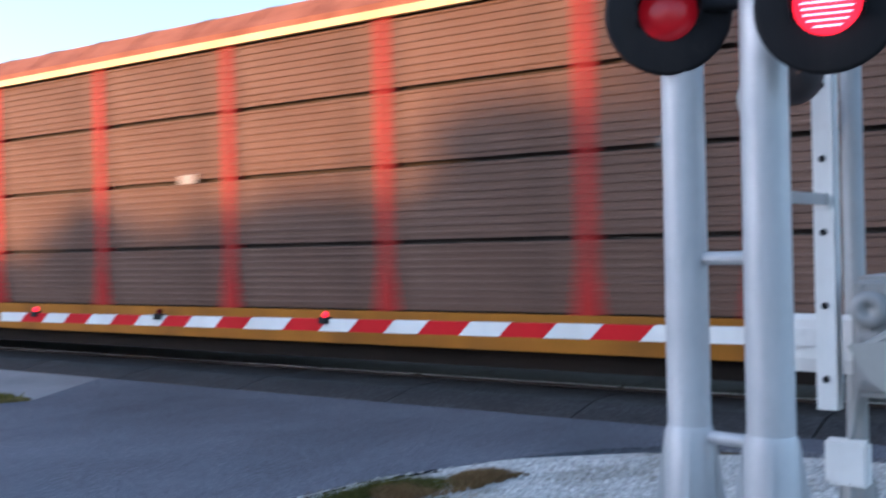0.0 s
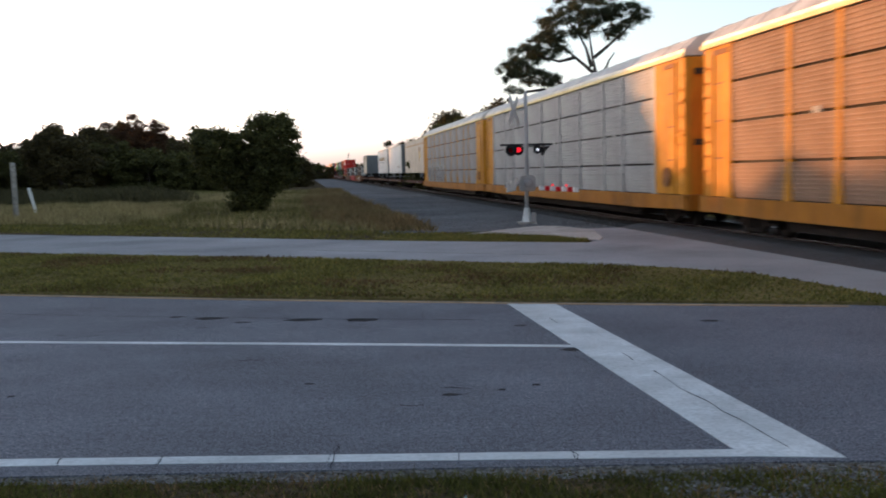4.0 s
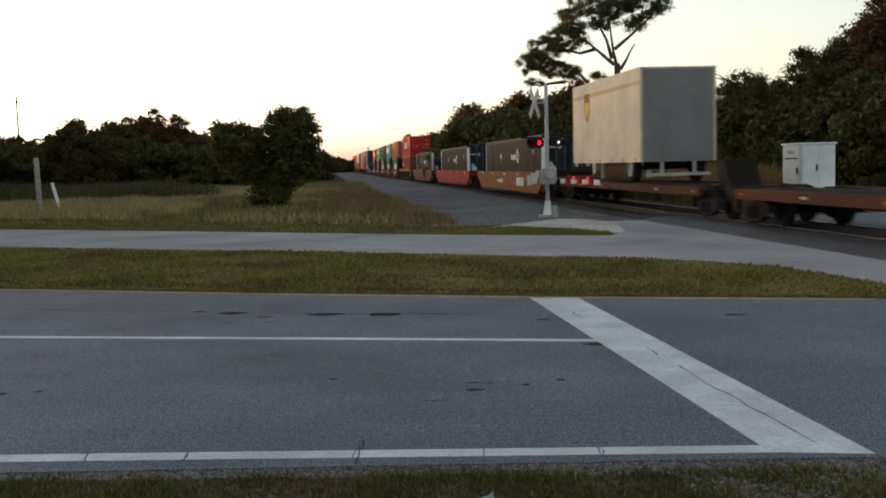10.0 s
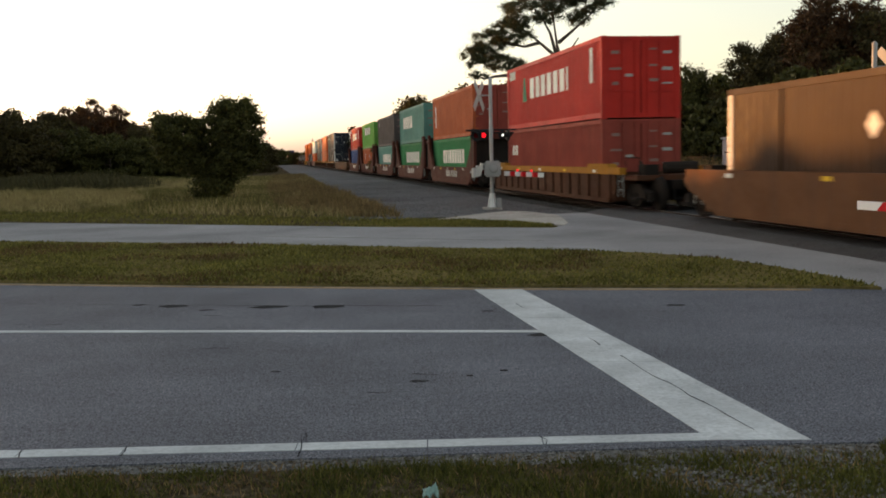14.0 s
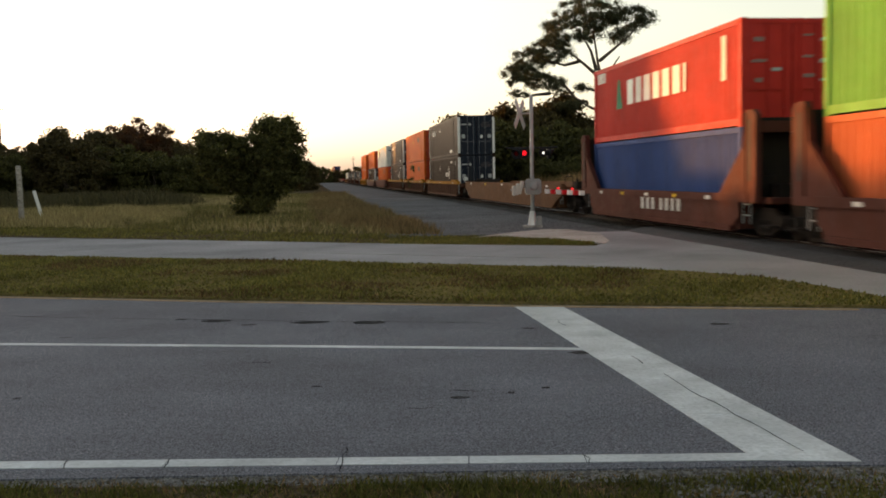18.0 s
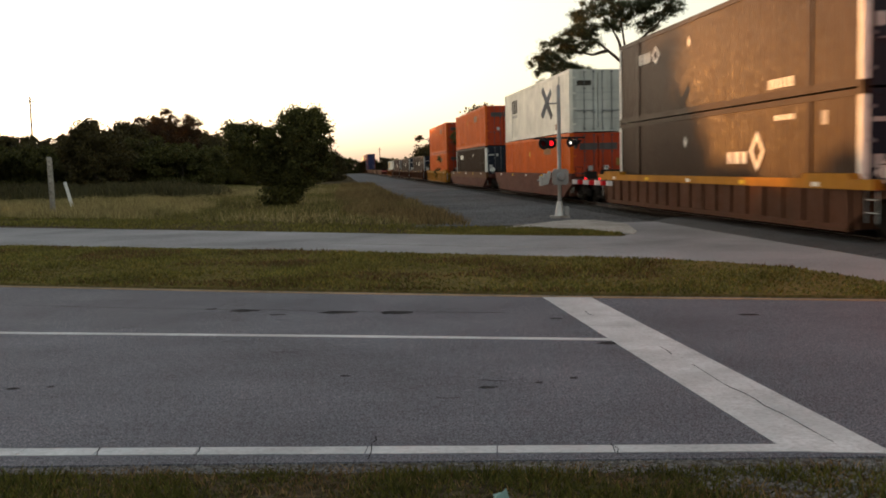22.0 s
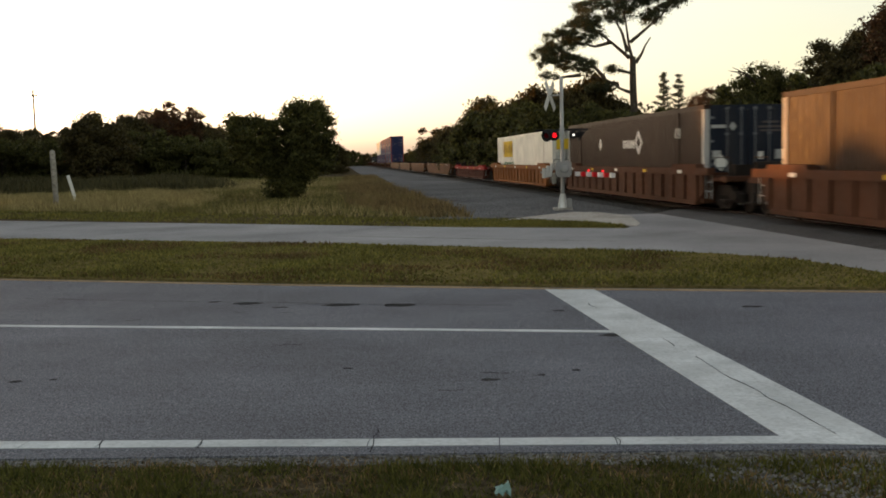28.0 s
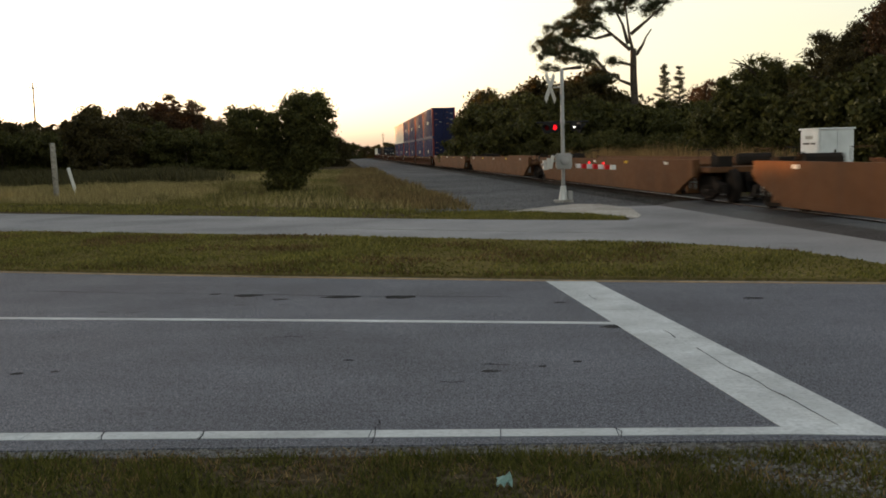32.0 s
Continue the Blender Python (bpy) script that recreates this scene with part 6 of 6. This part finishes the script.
HEIGHTS = (8.0, 7.0, 9.5, 5.2, 12.5, 13.5, 8.0, 8.0, 8.0)


def plant(k, x, y, turn=0.0, h=None, grow=1.0):
    ob = KINDS[k]
    m = pose(x, y, -0.06, 0, 0, turn) @ Matrix.Diagonal((*[(h * grow if h else HEIGHTS[k]) / HEIGHTS[k]] * 3, 1))
    if k not in USED:
        USED.add(k)
        ob.matrix_world = m
        return ob
    return copy_thing(ob, m)


rt = random.Random(21)
# the tree line behind the meadow, on the left: tall ones, then scrub before them
for i, (x, y, h) in enumerate(((-58.7, 128, 7.6), (-60, 136, 8.2), (-52.6, 124, 6.8), (-52.1, 128, 6.9), (-53, 136, 7.4), (-47.4, 124, 7.2), (-47.4, 128, 6.6), (-47.6, 136, 7.0), (-43.0, 124, 6.6), (-41.5, 130, 7.6), (-40.4, 136, 8.2), (-33.2, 124, 6.8), (-32.6, 128, 6.6), (-33.8, 136, 6.8), (-29.2, 124, 6.0), (-28.6, 128, 5.8), (-66.3, 136, 9.5), (-64, 124, 9.3), (-72, 126, 9), (-80, 124, 9.5), (-23, 132, 5.6), (-18, 145, 5.5))):
    plant((0, 1, 2)[i % 3], x, y, rt.uniform(0, 360), h, 0.93)
for k, x, y, h in ((7, -39.6, 125, 9.3), (7, -36.6, 126, 8.9), (6, -41.6, 127, 8.0), (6, -34.6, 127, 7.7), (8, -45.0, 126, 7.0), (6, -49.5, 125, 7.2), (8, -55.5, 126, 7.7), (6, -31.5, 127, 6.3)):
    plant(k, x, y, rt.uniform(0, 360), h)
for x, y, h in ((-54, 116, 5.7), (-50, 117, 5.1), (-46.7, 115, 4.8), (-43.4, 116, 4.5), (-40.3, 115, 4.3), (-37.2, 116, 5.6), (-34.6, 117, 5.2), (-31.9, 115, 5.0), (-29.3, 116, 4.6), (-26.6, 117, 4.1), (-24, 116, 3.9), (-58, 114, 5.5), (-63, 116, 5.5), (-68, 115, 5.5)):
    plant(3, x, y, rt.uniform(0, 360), h, 1.0)
# far end of the line
for i in range(15):
    plant((1, 3)[i % 2], -62 + i * 3.6 + rt.uniform(-1, 1), 345 + rt.uniform(0, 25), rt.uniform(0, 360), rt.uniform(4.2, 5.4))
# trees beyond the track, receding along it
for i, (x, y, h) in enumerate(((-7.0, 210, 5.7), (-4.0, 180, 5.8), (-2.0, 160, 5.7), (-0.8, 140, 5.8), (1.7, 122, 6.4), (3.5, 105, 7.9), (5.1, 96, 9.1), (6.9, 92, 8), (8.6, 88, 7.1), (10.1, 85, 7.1), (11.7, 88, 6.8), (13.5, 90, 6.8), (15.2, 80, 5.0), (17.6, 84, 4.6), (20.5, 92, 4.8), (27, 84, 6.5))):
    plant((2, 0, 1, 0)[i % 4] if h < 8.5 else 2, x, y, rt.uniform(0, 360), h, 1.19)
for k, x, y, h in ((8, 18.4, 60, 9.0), (8, 19.8, 61, 8.4), (6, 21.2, 57, 8.6), (6, 22.9, 56, 9.3), (7, 24.2, 55, 9.5), (6, 25.6, 54, 9.8), (7, 27.2, 53, 9.7), (6, 29.0, 53, 9.4), (7, 30.8, 51, 8.6), (6, 33, 50, 7.8), (6, 36, 47, 6.6), (7, 39, 43, 6.0), (6, 24.5, 60, 9.0), (6, 28, 58, 9.4), (7, 28.2, 110, 7.9)):
    plant(k, x, y, rt.uniform(0, 360), h)
# scrub in front of them
for x, y, h in ((0.3, 118, 4.2), (2.3, 100, 5.2), (4.2, 92, 6.2), (5.8, 88, 6), (7.2, 84, 5.4), (8.7, 80, 5.2), (10.4, 79, 5), (12.2, 79, 4.8), (13.8, 76, 4.5), (15.5, 76, 4.2), (17.9, 80, 4.4), (19.5, 80, 4.8), (17.4, 62, 4.6), (18.4, 60, 5), (19.8, 59, 5), (20.5, 57, 5), (21.3, 55, 5.2), (22, 53, 5.3), (22.8, 51, 5.4), (23.8, 49, 5.3), (25.5, 47, 5.3), (28, 45, 5.5)):
    plant(3, x, y, rt.uniform(0, 360), h, 1.05)
for x, y, h in ((1.8, 110, 2.9), (3.8, 96, 2.9), (5.6, 86, 2.9), (7.1, 78, 2.8), (8.6, 73, 2.6), (10.2, 71, 2.7), (11.6, 69, 2.5), (13.2, 68, 2.4), (14.9, 68, 2.3), (16.2, 60, 2.6), (17.4, 57, 2.8), (18.6, 55, 2.6), (20, 51, 2.6), (21.8, 48, 2.7)):
    plant(3, x, y, rt.uniform(0, 360), h, 1.05)

# the bush by the gravel strip: a dark rounded pair
bush = tagged(new("bush"), "dense dark green domed bush beside the gravel strip", "bush")
bush.matrix_world = pose(-8.65, 49.0, -0.06, 0, 0, 0) @ Matrix.Diagonal((1.03, 1.0, 1.06, 1))
rng, rnd = np.random.default_rng(31), random.Random(31)
mb = MB()
for ex, ez in ((1.2, 3.4), (0.6, 2.6), (-1.2, 3.0), (-2.0, 3.2), (0.1, 2.2)):
    mb.tube((rnd.uniform(-0.15, 0.15), rnd.uniform(-0.15, 0.15), -0.2), (ex * 0.5, rnd.uniform(-0.3, 0.3), ez * 0.5), 0.07, 0.05, 7, False)
    mb.tube((ex * 0.5, 0, ez * 0.5), (ex, rnd.uniform(-0.5, 0.5), ez), 0.05, 0.02, 7, False)
part("trunk", mb, bark, bush)
cs, rs = [], []
for cx, cz, rx, rz, k in ((1.13, 3.35, 1.35, 1.4, 130), (0.95, 2.1, 1.35, 1.1, 90), (0.25, 0.95, 0.8, 0.7, 50), (-0.2, 0.5, 0.85, 0.45, 30), (-1.3, 3.05, 1.15, 0.95, 80), (-1.0, 2.0, 1.0, 0.8, 60), (-2.3, 3.35, 0.5, 0.55, 16), (-2.0, 2.6, 0.7, 0.65, 26)):
    for _ in range(k):
        v = Vector((rnd.gauss(0, 1), rnd.gauss(0, 1), rnd.gauss(0, 1))).normalized() * rnd.uniform(0.2, 1.0) ** 0.5
        cs.append((cx + v.x * rx, v.y * max(rx, 0.9), cz + v.z * rz))
        rs.append(rnd.uniform(0.26, 0.5))
part("crown", soup("crown", leaves(rng, cs, rs, 240, 0.13), 4, leaf_mat_b), None, bush)

# the tall pine: forked trunk, open crown of needle clumps
pine = tagged(new("pine_tree"), "tall open-crowned slash pine with a forked trunk", "tree")
PX = (14.9, 84.0)
pine.matrix_world = pose(*PX, -0.06, 0, 0, 0)
mb = MB()
stem = [(0, 0, -0.4), (0.1, 0, 4), (-0.05, 0, 7.6), (-0.05, 0, 10.0)]
for i in range(3):
    mb.tube(stem[i], stem[i + 1], 0.40 - 0.05 * i, 0.35 - 0.05 * i, 10, False)
PINE_LIMBS = [
    ((-0.05, 0, 9.6), (-0.35, 0.1, 11.0), (-0.6, 0.2, 13.0), (-0.9, 0.1, 15.4)),
    ((-0.25, 0, 11.2), (1.1, -0.1, 12.3), (2.4, 0.1, 13.4), (3.5, 0.3, 14.6)),
    ((0.2, 0, 9.5), (0.75, 0.1, 10.3), (1.0, 0.1, 10.9), (1.5, 0.2, 11.6)),
    ((-0.3, 0, 9.9), (-1.8, 0.4, 11.3), (-3.0, 0.4, 12.3), (-4.0, 0.3, 13.2)),
    ((-0.5, 0, 10.4), (-1.0, -0.3, 12.0), (-1.6, -0.6, 13.0), (-2.6, -0.9, 14.2)),
    ((0.05, 0, 6.9), (-1.1, 0.2, 7.4), (-2.4, 0.3, 8.3), (-4.4, 0.2, 8.6)),
    ((-4.4, 0.2, 8.6), (-5.6, 0.1, 8.5), (-6.6, 0.0, 8.3), (-7.6, 0.1, 8.6)),
    ((-2.4, 0.3, 8.3), (-3.4, 0.7, 9.6), (-4.8, 0.9, 10.3), (-6.4, 0.8, 10.8)),
    ((-1.8, 0.4, 11.3), (-3.2, -0.2, 10.9), (-4.6, -0.6, 11.2), (-6.2, -0.8, 12.0)),
    ((0.0, 0, 8.6), (-0.7, 0.2, 8.8), (-1.2, 0.3, 8.9), (-1.8, 0.3, 9.0)),
]
for limb in PINE_LIMBS:
    r = 0.17 if limb[0][2] > 6.5 else 0.12
    for a, b in zip(limb[:-1], limb[1:]):
        mb.tube(a, b, r, r * 0.66, 7, False)
        r *= 0.66
part("trunk", mb, bark, pine)
rng = np.random.default_rng(5)
rnd = random.Random(5)
cs, rs = [], []
for cx, cy, cz, rx, ry, rz, k in ((-0.8, 0, 15.4, 3.4, 3.2, 1.3, 105), (2.4, 0.3, 14.7, 1.9, 2.2, 1.0, 46), (1.3, 0.2, 13.3, 1.3, 1.4, 0.6, 20), (-2.2, 0, 13.8, 3.0, 2.8, 1.2, 78), (-4.4, -0.3, 12.4, 2.3, 2.3, 1.4, 66), (-6.3, -0.3, 11.5, 1.6, 1.9, 1.1, 38), (-6.9, 0.4, 10.2, 1.7, 1.8, 0.9, 40), (-5.2, 0.6, 9.6, 1.6, 1.6, 0.7, 28), (-3.8, 0.4, 9.3, 1.2, 1.2, 0.55, 14), (-1.5, 0.3, 9.0, 0.9, 0.7, 0.28, 7), (-7.2, 0.1, 8.6, 0.8, 0.7, 0.25, 6), (-2.9, 0.3, 7.7, 1.3, 1.0, 0.45, 12), (3.6, 0.3, 14.7, 0.9, 1.1, 0.5, 9)):
    for _ in range(k):
        v = Vector((rnd.gauss(0, 1), rnd.gauss(0, 1), rnd.gauss(0, 1))).normalized() * rnd.uniform(0.1, 1.0) ** 0.45
        cs.append((cx + v.x * rx, cy + v.y * ry, cz + v.z * rz))
        rs.append(rnd.uniform(0.38, 0.72))
part("crown", soup("crown", leaves(rng, cs, rs, 190, 0.22, 0.55, slim=0.2), 4, needle_mat), None, pine)

# the pair of tiered pines in the distance


def tiered_pine(x, y, h, seed):
    ob = tagged(new("tiered_pine"), "slim tiered pine with gaps between its whorls", "tree", "slim tiered pines")
    ob.matrix_world = pose(x, y, -0.06, 0, 0, seed * 40)
    mb = MB().tube((0, 0, -0.3), (0, 0, h), 0.16, 0.03, 8)
    rng, rnd = np.random.default_rng(seed), random.Random(seed)
    cs, rs = [], []
    for i in range(19):
        z0 = h * (0.22 + 0.78 * i / 19)
        for k in range(6):
            z = z0 + rnd.uniform(-0.28, 0.28)
            w = (2.1 * (1 - i / 20) + 0.08) * rnd.uniform(0.35, 1.15)
            a = k * math.pi / 3 + i * 1.7 + rnd.uniform(-0.3, 0.3)
            e = (math.cos(a) * w, math.sin(a) * w, z + 0.3 * w)
            mb.tube((0, 0, z), e, 0.035, 0.012, 5, False)
            for f in (0.5, 0.75, 1.0):
                cs.append((e[0] * f, e[1] * f, z + 0.05 + 0.3 * w * f))
                rs.append(0.27)
    part("trunk", mb, bark, ob)
    part("crown", soup("crown", leaves(rng, cs, rs, 46, 0.16, 0.6, slim=0.32), 4, needle_mat), None, ob)


tiered_pine(24.5, 118, 11.5, 3)
tiered_pine(26.5, 119, 11.2, 6)

# unseen trees added far left, outside the meadow, shading around the gap for the sun
for x, y, k, h in ((-37, 17, 4, 12), (-38, 25, 5, 12), (-39, 33, 4, 12), (-40, 40, 4, 8.6), (-48, 30, 4, 12), (-47, 20, 5, 12), (-45, 12, 4, 12), (-47, 42, 4, 9.0), (-38, 8, 4, 12), (-44, 2, 5, 12), (-40.5, 46, 0, 7.1), (-43.0, 71.2, 0, 8.6), (-45, 75.5, 2, 9.6), (-45, 80, 0, 9.0), (-46, 86, 2, 10.2), (-49, 92, 2, 10.6), (-50, 96, 0, 10), (-52, 100, 2, 9.0), (-56, 88, 4, 10), (-59, 97, 4, 10), (-61, 107, 2, 9), (-58, 110, 2, 10.4), (-66, 103, 4, 10), (-72, 112, 4, 10)):
    plant(k, x, y, rt.uniform(0, 360), h, 1.1)

for i in range(6):
    plant(3, -40 - rt.uniform(0, 3), 50 + 3.2 * i, rt.uniform(0, 360), 5.6 if i < 2 else rt.uniform(4.2, 5.0))
for q in range(34, 50, 3):
    plant(6 if q % 2 else 7, q * 0.616 - 112 * 0.788, q * 0.788 + 112 * 0.616, rt.uniform(0, 360), 14.5)
for q in range(55, 70, 6):
    plant(6, q * 0.616 - 166 * 0.788, q * 0.788 + 166 * 0.616, rt.uniform(0, 360), 20.0)
for i in range(44):
    x, y, _ = at(-26 + rt.uniform(-2, 2), 112 + 6.5 * i)
    plant((0, 2)[i % 2], x, y, rt.uniform(0, 360), rt.uniform(8.4, 9.4) if i < 6 else rt.uniform(10.4, 11.8))

# ---- grass ----
def inside(px, py, poly):
    ok = np.zeros(len(px), bool)
    j = len(poly) - 1
    for i in range(len(poly)):
        (xi, yi), (xj, yj) = poly[i], poly[j]
        hit = ((yi > py) != (yj > py)) & (px < (xj - xi) * (py - yi) / (yj - yi + 1e-12) + xi)
        ok ^= hit
        j = i
    return ok


def grass(name, poly, count, h, w, z, mat, label, seed, patch=0.6, cluster=1.2, lean=0.5):
    rng = np.random.default_rng(seed)
    xs, ys = np.array([p[0] for p in poly]), np.array([p[1] for p in poly])
    px, py = rng.uniform(xs.min(), xs.max(), count * 3), rng.uniform(ys.min(), ys.max(), count * 3)
    ok = inside(px, py, poly)
    px, py = px[ok], py[ok]
    tuft = np.array([noise.noise((a / cluster, b / cluster, seed * 3.1)) for a, b in zip(px, py)])
    keep = tuft > rng.uniform(-patch, 0.35, len(px)) - 0.2
    px, py, tuft = px[keep][:count], py[keep][:count], tuft[keep][:count]
    n = len(px)
    hh = h * (0.55 + 0.7 * np.clip(tuft + 0.3, 0, 1)) * rng.uniform(0.45, 1.3, n)
    a = rng.uniform(0, 2 * np.pi, n)
    dx, dy = np.cos(a) * w * rng.uniform(0.6, 1.4, n), np.sin(a) * w * rng.uniform(0.6, 1.4, n)
    lx, ly = rng.normal(0, lean, n) * hh, rng.normal(0, lean, n) * hh
    v = np.empty((n, 3, 3))
    v[:, 0] = np.stack([px - dx, py - dy, np.full(n, z)], 1)
    v[:, 1] = np.stack([px + dx, py + dy, np.full(n, z)], 1)
    v[:, 2] = np.stack([px + lx, py + ly, z + hh], 1)
    return tagged(part(name, soup(name, v.reshape(-1, 3), 3, mat), None), label, "grass", kind="stuff")


grass("verge_grass", [(-5, 5.86), (-2.8, 5.72), (2.4, 5.56), (4.2, 5.4), (3.6, 3.9), (-4, 3.3)], 62000, 0.065, 0.006, -0.02, grass_mat, "rough green grass blades on the near verge", 1, 0.5, 0.55)
grass("verge_dry_grass", [(-5, 5.9), (-2.8, 5.78), (2.4, 5.64), (5.4, 5.5), (6.0, 4.6), (4.0, 3.6), (-4, 3.3)], 13000, 0.05, 0.006, -0.02, dry_mat, "dry straw-coloured blades on the near verge", 2, 0.3, 0.4)
MEDIAN = MED_NEAR[1:-1] + MED_FAR[1:][::-1]
grass("median_grass", MEDIAN, 130000, 0.06, 0.02, 0.03, lawn_mat, "mown green grass of the median", 3, 0.9, 1.6)
grass("median_dry_grass", MEDIAN, 60000, 0.065, 0.018, 0.03, thatch_mat, "patches of dry brown blades in the median grass", 4, -0.22, 1.5)
grass("median_edge_grass", MED_NEAR[1:-2] + [(3.6, 12.9), (1.5, 13.5), (-2.6, 14.75), (-7.45, 16.4), (-30, 25.2)], 26000, 0.055, 0.018, 0.032, thatch_mat, "brown thinned-out grass along the road edge of the median", 44, 0.1, 1.1)
grass("far_verge_grass", [(-40, 50), (-15.8, 35.2), (-4.65, 28.4), (0.18, 25.2), (3.9, 23.9), (3.3, 26.2), (2.0, 28.6), (0.6, 29.2), (-3, 31.2), (-12, 38), (-40, 56)], 60000, 0.10, 0.025, -0.04, lawn_mat, "mown grass strip beyond the far carriageway", 5, 0.9, 2.0)
grass("strip_tip_grass", [(-1.2, 27.4), (0.1, 25.6), (3.8, 23.95), (4.1, 24.3), (3.4, 25.7), (2.1, 27.1), (0.8, 27.0)], 9000, 0.08, 0.02, 0.0, lawn_mat, "mown grass at the tip of the far strip", 15, 0.9, 1.5)
MEADOW = [(-60, 66), (-12, 37.8), (-3, 31.4), (0.5, 29.6), (-0.3, 34), (-3.4, 56), (-9.5, 110), (-30, 122), (-95, 122)]
grass("meadow_grass", MEADOW, 170000, 0.32, 0.024, -0.08, meadow_mat, "rough meadow grass", 6, 0.8, 4.0, 0.45)
grass("meadow_dry_grass", MEADOW, 60000, 0.36, 0.02, -0.08, seed_mat, "pale dry seed heads in the meadow", 7, 0.15, 3.4, 0.4)
grass("dark_weeds", [(-60, 78), (-16, 62), (-14, 72), (-22, 92), (-60, 116), (-90, 116)], 70000, 0.95, 0.05, -0.08, weed_mat, "dark tall weeds before the tree line", 16, 0.25, 6.0, 0.35)
grass("pale_grass", [(-40, 52), (-13.5, 39.5), (-11, 41.5), (-14, 60), (-13, 86), (-19, 88), (-22, 62), (-44, 66)], 70000, 0.5, 0.02, -0.08, seed_mat, "pale feathery dry grass in the meadow", 17, 0.2, 2.6, 0.45)
grass("bank_weeds", [(0.4, 29.8), (-0.2, 34), (-3.3, 56), (-9.4, 108), (-12.5, 108), (-7.4, 60), (-4.6, 40), (-1.2, 30.4)], 60000, 0.42, 0.022, -0.08, bank_mat, "brown dry weeds along the gravel strip", 18, 0.6, 2.2, 0.45)
grass("trackside_grass", [at(14.5, 30)[:2], at(14.5, 120)[:2], at(34, 120)[:2], at(60, 30)[:2]], 70000, 0.5, 0.04, -0.08, meadow_mat, "rough grass beyond the railway", 8, 0.8, 3.0, 0.35)
grass("trackside_dry_grass", [at(14.6, 40)[:2], at(14.6, 66)[:2], at(19, 66)[:2], at(20, 40)[:2]], 26000, 1.5, 0.03, -0.08, dry_mat, "tall dry weeds beyond the railway", 9, 0.2, 2.0, 0.25)


def stones(name, poly, count, r0, r1, z, mat, label, seed):
    rng = np.random.default_rng(seed)
    xs, ys = np.array([p[0] for p in poly]), np.array([p[1] for p in poly])
    px, py = rng.uniform(xs.min(), xs.max(), count * 2), rng.uniform(ys.min(), ys.max(), count * 2)
    ok = inside(px, py, poly)
    px, py = px[ok][:count], py[ok][:count]
    n = len(px)
    r = rng.uniform(r0, r1, n)
    o = np.array([[1, 0, 0], [0, 1, 0], [-1, 0, 0], [0, -1, 0], [0, 0, 0.8]])
    tri = np.array([[0, 1, 4], [1, 2, 4], [2, 3, 4], [3, 0, 4]])
    jit = o[None] * rng.uniform(0.6, 1.3, (n, 5, 1)) * r[:, None, None]
    a = rng.uniform(0, 6.28, n)
    rot = np.stack([jit[..., 0] * np.cos(a)[:, None] - jit[..., 1] * np.sin(a)[:, None], jit[..., 0] * np.sin(a)[:, None] + jit[..., 1] * np.cos(a)[:, None], jit[..., 2]], -1)
    p = rot + np.stack([px, py, np.full(n, z)], 1)[:, None]
    return tagged(part(name, soup(name, p[:, tri].reshape(-1, 3), 3, mat), None), label, "gravel", kind="stuff")


grass("edge_tufts", [(2.9, 5.62), (3.6, 5.58), (4.25, 5.5), (4.3, 5.15), (3.4, 5.1), (2.8, 5.2)], 6000, 0.075, 0.007, -0.015, grass_mat, "dark green tufts at the road edge", 19, 0.5, 0.35)
grass("apron_tufts", [(4.3, 5.3), (5.5, 5.25), (6.1, 4.8), (5.4, 4.55), (4.9, 4.2), (4.2, 4.2), (4.0, 4.8)], 9000, 0.07, 0.007, -0.006, grass_mat, "patchy green tufts in the limestone", 20, 0.05, 0.45)
grass("apron_dry_tufts", [(5.2, 5.15), (6.3, 4.85), (6.4, 4.55), (5.7, 4.65), (5.1, 4.85)], 9000, 0.07, 0.007, -0.006, dry_mat, "dry brown tufts at the limestone's edge", 21, 0.3, 0.5)
stones("apron_stones", [(4.28, 5.55), (5.7, 5.45), (6.85, 4.95), (8.2, 3.2), (8.6, 1.0), (3.3, 1.0), (3.5, 3.2), (3.95, 4.9)], 14000, 0.01, 0.035, -0.006, dirt_gravel, "loose pale limestone chips", 10)
stones("verge_stones", [(-4, 6.05), (2.4, 5.78), (4.2, 5.6), (4.2, 5.2), (2.4, 5.5), (-4, 5.8)], 16000, 0.006, 0.018, -0.014, grit_mat, "loose grey grit along the road edge", 11)
stones("verge_grit", [(1.2, 5.6), (4.2, 5.5), (3.6, 4.2), (1.6, 4.4)], 4200, 0.008, 0.022, -0.014, grit_mat, "pale grit showing through the verge", 12)
stones("strip_stones", [at(3.4, 29.5)[:2], at(3.0, 70)[:2], at(9.3, 70)[:2], at(9.3, 29)[:2]], 16000, 0.02, 0.05, -0.022, path_gravel, "loose stones on the gravel strip", 13)
stones("ballast_stones", [at(9.3, 28.6)[:2], at(9.3, 75)[:2], at(13.6, 75)[:2], at(13.6, 28.6)[:2]], 14000, 0.03, 0.06, -0.03, ballast_mat, "loose ballast stones", 14)


# ---- what moves ----
# seconds and metres rolled: a little slower at first, then steady
ROLLED = [(0.0, 5.55), (0.5, 16.45), (1.0, 26.7), (1.5, 36.95), (2.0, 47.2), (2.5, 57.9), (3.0, 68.8), (4.0, 90.8), (5.0, 113.5), (8.0, 181.6), (16.0, 363.2), (24.0, 544.8), (32.0, 726.4)]


def motions():
    """The whole train rolls down the track towards and past the crossing."""
    for ob, u in MOVING:
        walk(ob, [(t, pose(*at(TRACK_N, u - d), 0, 0, HEADING)) for t, d in ROLLED])


motions()
